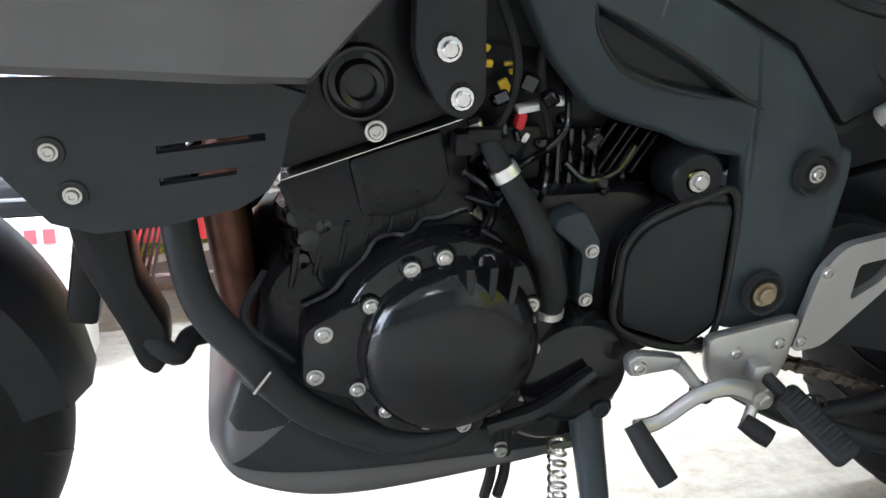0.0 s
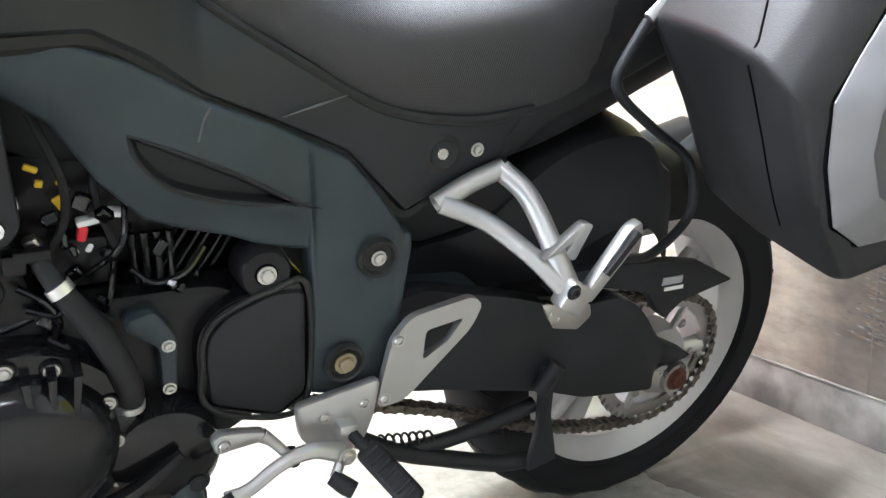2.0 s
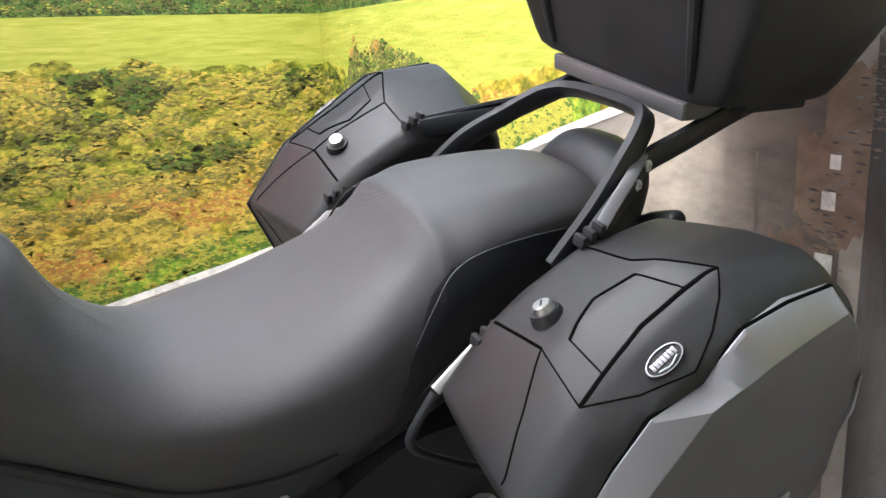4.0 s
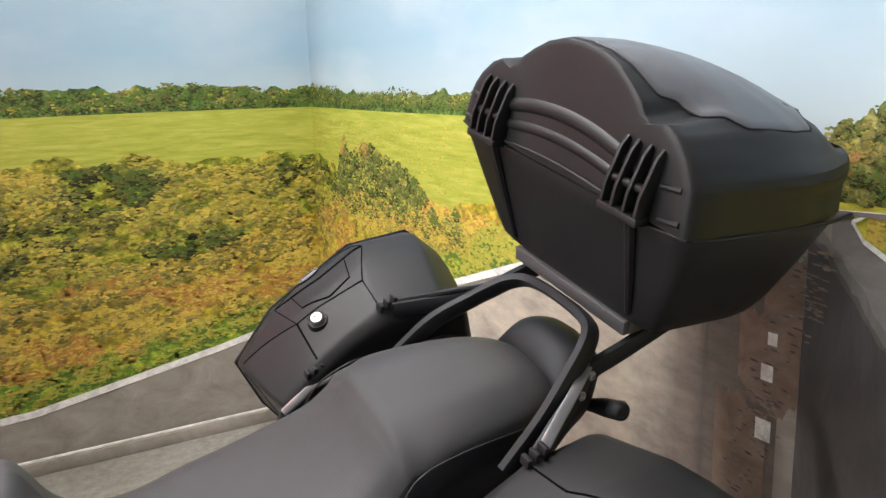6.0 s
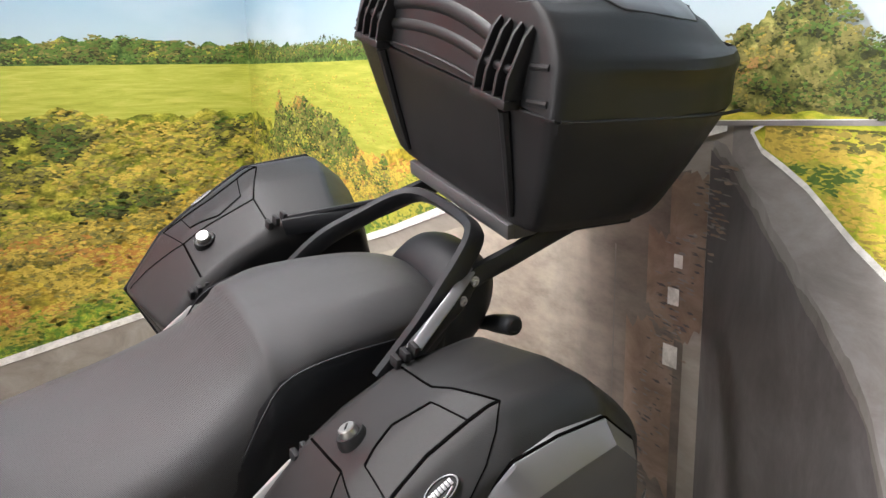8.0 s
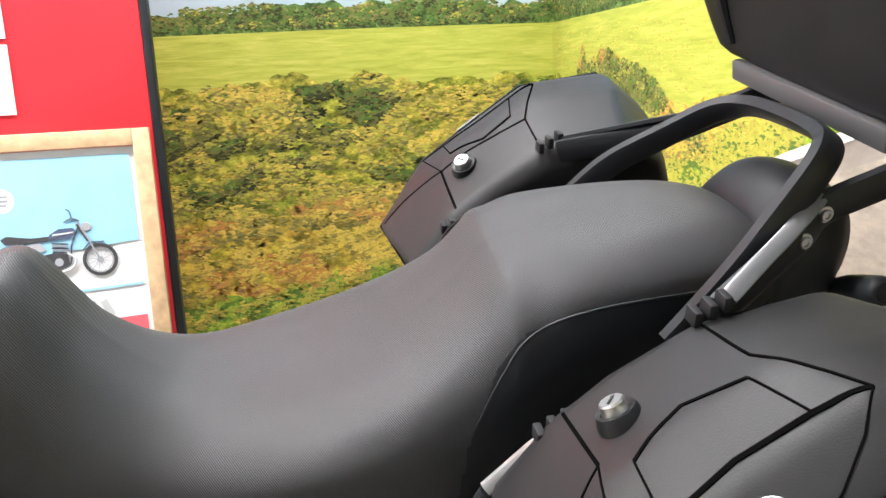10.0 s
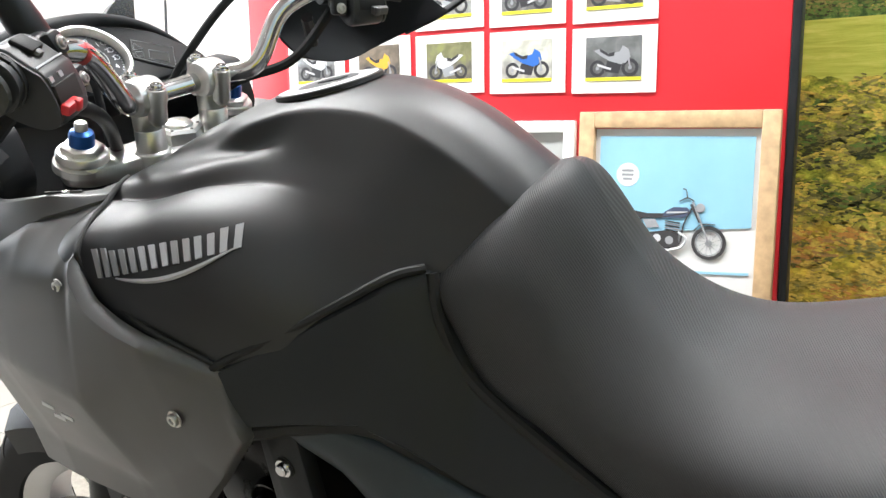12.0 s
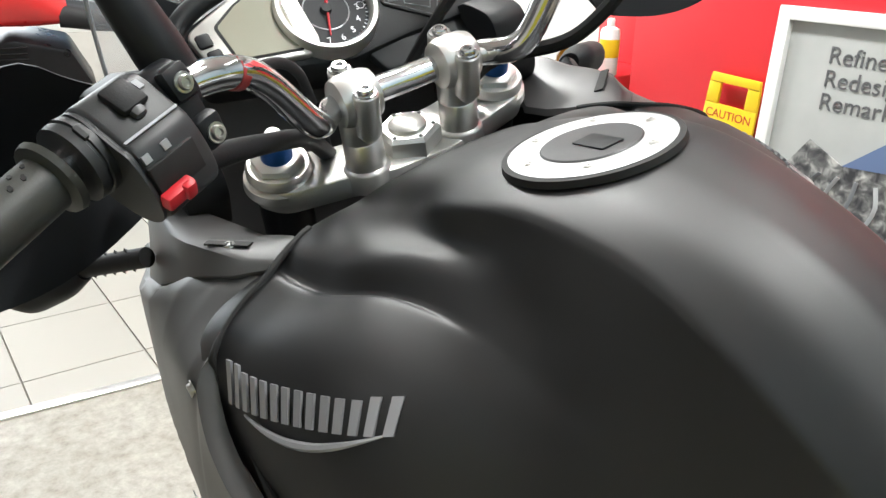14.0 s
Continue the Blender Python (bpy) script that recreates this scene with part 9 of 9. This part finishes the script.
    part("seam", tube([(front_x(SEAM) - 0.0016 + 0.007 * abs(t) ** 6, 0.252 * t, SEAM + 0.013 - 0.030 * min(abs(t), 0.75) ** 2 + 0.016 * max(0, abs(t) - 0.75)) for t in np.linspace(-1, 1, 31)], 0.0022, 60, 6), GASKET, top)
    for sgn in (-1, 1):
        part("seam", tube([(0.832, sgn * 0.2535, SEAM), (0.87, sgn * 0.2605, SEAM), (0.96, sgn * 0.2640, SEAM), (1.02, sgn * 0.2650, SEAM), (1.08, sgn * 0.2625, SEAM), (1.14, sgn * 0.251, SEAM)], 0.0024, 40, 6), GASKET, top)
    # arches pressed into the front of the lid
    for zc, ze, h, rr in ((1.3905, 1.352, 0.190, 0.0125), (1.3570, 1.330, 0.185, 0.0095)):
        pts = []
        for t in np.linspace(-1, 1, 17):
            z = ze + (zc - ze) * (1 - t * t)
            pts.append((front_x(z) + 0.0066 * rr / 0.0125, h * t, z))
        part("pressed_rib", tube(pts, [0.006, rr, rr, rr, rr, rr, 0.006], 60, 12, flat=1.0), CASE, lid)
    for s in (-1, 1):
        for y0, z0, y1, z1 in ((0.196, 1.361, 0.228, 1.366), (0.205, 1.322, 0.238, 1.327)):
            part("pressed_rib", tube([(front_x(z0) + 0.001, s * y0, z0), (front_x(z1) + 0.002, s * y1, z1)], 0.0048, 6, 8), CASE, lid)
    # satin panel let into the crown, with stepped sides
    pan = [(0.839, 0.0), (0.840, 0.035), (0.846, 0.080), (0.857, 0.124), (0.888, 0.134), (0.900, 0.172), (0.928, 0.180), (0.950, 0.204), (1.045, 0.206), (1.11, 0.190), (1.165, 0.13), (1.185, 0.0)]
    full = pan + [(x, -y) for x, y in pan[-2:0:-1]]

    def lid_z(x, y):
        xs = [q[0] for q in lid_secs]
        best = []
        for q in lid_secs:
            ys = [p[0] for p in q[1][:10]]
            best.append(float(np.interp(abs(y), ys, [p[1] for p in q[1][:10]])))
        return float(np.interp(x, xs, best))
    rows = []
    edge = [tuple(q) for q in rounded(full, 0.009, 3)]
    for k in (1.0, 0.985, 0.93, 0.85, 0.75, 0.62, 0.48, 0.34, 0.2, 0.06):
        row = []
        for x, y in edge:
            qx, qy = 1.02 + (x - 1.02) * k, y * k
            row.append(Vector((qx, qy, lid_z(qx, qy) + (0.0 if k == 1.0 else 0.0026))))
        rows.append(row)
    part("top_panel", lean(skin(rows, closed_v=True)), SATIN, lid, "satin grey top panel", angle=50)
    gap = skin([[Vector((x, y, lid_z(x, y) + 0.0008)) + Vector((0, 0, d)) for x, y in edge] for d in (0.0, 0.0012)], closed_v=True)
    part("panel_gap", tube([v.co.copy() for v in lean(gap).verts][:len(edge)], 0.0014, 160, 6, closed=True), GASKET, lid)
    gap.free()
    for s in (-1, 1):
        part("corner_rib", tube([(front_x(1.145) + 0.002, s * 0.138, 1.147), (front_x(1.20) + 0.002, s * 0.146, 1.20), (front_x(1.30) + 0.001, s * 0.158, 1.30)], [0.006, 0.009, 0.011], 14, 8, flat=0.8), CASE, top)
        h = part("hinge", block(0.024, 0.074, 0.012, (0.806, s * 0.158, 1.314), 0.003), CASE, top, "finned black hinge")
        for d in (-0.031, -0.010, 0.012, 0.031):
            part("fin", prism([(0.795, 1.312), (0.822, 1.312), (0.830, 1.395), (0.822, 1.405), (0.812, 1.392), (0.797, 1.345)], s * 0.158 + d - 0.0026, s * 0.158 + d + 0.0026, 0.001), CASE, h)
        part("hinge_pin", tube([(0.810, s * 0.158 - 0.032, 1.352), (0.810, s * 0.158 + 0.032, 1.352)], 0.006, 4, 10), CASE, h)
    part("mounting_plate", join(prism([(0.888, -0.135), (0.888, 0.135), (1.10, 0.105), (1.10, -0.105)], 1.104, 1.130, 0.004, 0.015, 2, "xy"), block(0.012, 0.27, 0.024, (0.886, 0, 1.118), 0.003, m=pose(0, 0, 0, 0, -10, 0))), GREY, top, "graphite mounting plate")
    part("foot_block", block(0.12, 0.30, 0.02, (1.04, 0, 1.122), 0.004), BLACK, top)
    return top


JOINT = mat("dark_joint", (0.003, 0.003, 0.003), 0.9, spec=0.0)
SATIN = worn("satin_case_panel", (0.075, 0.075, 0.082), 0.34, vary=0.06, grain=900, bump=0.08)
pannier(1)
pannier(-1)
top_case()

# ---- what stands further off in the showroom ----
def far_bike(m, colour, label):
    b = thing("parked_motorcycle", m, label, "motorcycle")
    paint = worn("far_paint", colour, 0.3, vary=0.08)
    for x in (-0.70, 0.70):
        part("tyre", lathe([(0.21, -0.05), (0.26, -0.065), (0.30, -0.045), (0.312, 0), (0.30, 0.045), (0.26, 0.065), (0.21, 0.05)], 48, "y", (x, 0, 0.312), closed=True), TYRE, b)
        part("rim", lathe([(0.19, -0.04), (0.215, -0.045), (0.215, 0.045), (0.19, 0.04)], 48, "y", (x, 0, 0.312), closed=True), WHEEL, b)
        for k in range(5):
            a = 2 * math.pi * k / 5
            part("spoke", tube([(x, 0, 0.312), (x + 0.2 * math.cos(a), 0, 0.312 + 0.2 * math.sin(a))], 0.014, 4, 8), WHEEL, b)
    part("engine", join(prism([(-0.30, 0.35), (-0.28, 0.62), (-0.10, 0.72), (0.15, 0.66), (0.25, 0.45), (0.15, 0.30), (-0.15, 0.28)], -0.17, 0.17, 0.02, 0.03), lathe([(0.0001, -0.22), (0.09, -0.215), (0.11, -0.19), (0.11, -0.1)], 32, "y", (0.02, 0, 0.45))), ENGINE, b)
    for k in range(5):
        part("cooling_fin", block(0.22, 0.36, 0.006, (-0.14, 0, 0.58 + 0.026 * k), 0.002), COVER, b)
    for k in range(3):
        part("exhaust_header", tube([(-0.26, -0.10 + 0.1 * k, 0.60), (-0.36, -0.1 + 0.1 * k, 0.52), (-0.30, -0.1 + 0.1 * k, 0.34), (0.1, -0.12, 0.26)], 0.02, 16, 10), STEEL, b)
    part("fuel_tank", loft([(-0.36, [(0, 0.86), (0.06, 0.86), (0.10, 0.83), (0.10, 0.78), (0, 0.76)]), (-0.2, [(0, 1.0), (0.1, 0.98), (0.17, 0.90), (0.15, 0.78), (0, 0.75)]), (0.0, [(0, 0.99), (0.1, 0.97), (0.15, 0.88), (0.12, 0.77), (0, 0.74)]), (0.16, [(0, 0.85), (0.06, 0.84), (0.09, 0.81), (0.09, 0.77), (0, 0.74)])], 30, 20), paint, b)
    part("seat", loft([(0.12, [(0, 0.84), (0.08, 0.84), (0.11, 0.80), (0.10, 0.75), (0, 0.73)]), (0.4, [(0, 0.81), (0.10, 0.81), (0.14, 0.78), (0.12, 0.73), (0, 0.72)]), (0.75, [(0, 0.90), (0.07, 0.89), (0.09, 0.86), (0.08, 0.82), (0, 0.81)])], 24, 18), RUBBER, b)
    for s in (-1, 1):
        part("fork_leg", tube([(-0.70, s * 0.1, 0.31), (-0.42, s * 0.1, 0.98)], 0.024, 4, 12), STEEL, b)
        part("grip", tube([(-0.33, s * 0.26, 1.06), (-0.27, s * 0.38, 1.03)], 0.017, 4, 12), RUBBER, b)
        part("side_fairing", prism([(-0.62, 0.74), (-0.44, 0.68), (-0.33, 0.72), (-0.36, 0.90), (-0.60, 0.95)], s * 0.17 - 0.012, s * 0.17 + 0.012, 0.008, 0.03), paint, b)
    part("handlebar", tube([(-0.27, -0.38, 1.03), (-0.33, -0.26, 1.06), (-0.40, -0.1, 1.0), (-0.40, 0.1, 1.0), (-0.33, 0.26, 1.06), (-0.27, 0.38, 1.03)], 0.011, 30, 10), CHROME, b)
    part("headlight", lathe([(0.0001, -0.10), (0.07, -0.09), (0.09, -0.05), (0.08, 0.05), (0.0001, 0.08)], 28, "x", (-0.56, 0, 0.90)), STEEL, b)
    part("swingarm", prism([(0.1, 0.46), (0.2, 0.46), (0.74, 0.34), (0.74, 0.28), (0.1, 0.38)], -0.12, -0.08, 0.006), STEEL, b)
    part("side_stand", tube([(0.05, -0.12, 0.32), (0.08, -0.24, 0.02)], 0.012, 4, 8), BLACK, b)
    part("mudguard", tube([(-0.95, 0, 0.53), (-0.70, 0, 0.64), (-0.45, 0, 0.53)], 0.07, 12, 10, flat=0.25), paint, b)
    return b


far_bike(pose(-4.15, -0.20, 0.0, 8, 0, 84), (0.45, 0.02, 0.02), "red and black motorcycle parked on the tiled floor")

# floor tiles, each a piece of its own, laid a little askew and cut at the threshold
TILE_X, TILE_Y, TILE_TURN = 0.388, 0.334, radians(4)
tile_ex = Vector((math.cos(TILE_TURN), math.sin(TILE_TURN), 0))
tile_ey = Vector((-tile_ex.y, tile_ex.x, 0))
tile_rot = Matrix.Rotation(TILE_TURN, 4, 'Z')
first_tile = None
for i in range(-1, 13):
    for j in range(-11, 9):
        c = Vector((-2.075, 0.098, 0)) - tile_ex * TILE_X * (i + 0.5) + tile_ey * TILE_Y * (j + 0.5)
        if c.x > FX + 0.15 or not -3.6 < c.y < 2.1 or c.x < -6.6:
            continue
        lift = -0.006 + random.uniform(-0.0004, 0.0004)
        m = Matrix.Translation((c.x, c.y, lift)) @ tile_rot
        bm = block(TILE_X - 0.004, TILE_Y - 0.004, 0.012, (0, 0, 0), 0.0012, 1)
        if c.x > FX - 0.26 or c.y > 1.75:
            bmesh.ops.transform(bm, matrix=m, verts=bm.verts)
            for co, no in (((FX - 0.02, 0, 0), (1, 0, 0)), ((0, 1.99, 0), (0, 1, 0))):
                cut = bmesh.ops.bisect_plane(bm, geom=list(bm.verts) + list(bm.edges) + list(bm.faces), plane_co=co, plane_no=no, clear_outer=True)
                bmesh.ops.holes_fill(bm, edges=[e for e in bm.edges if e.is_boundary], sides=0)
            if len(bm.faces) < 4:
                bm.free()
                continue
            part("tile", bm, TILE, tiled)
        elif first_tile is None:
            first_tile = part("tile", bm, TILE, tiled)
            first_tile.matrix_basis = m
        else:
            bm.free()
            o = new("tile", first_tile.data)
            o.parent = tiled
            o.matrix_basis = m
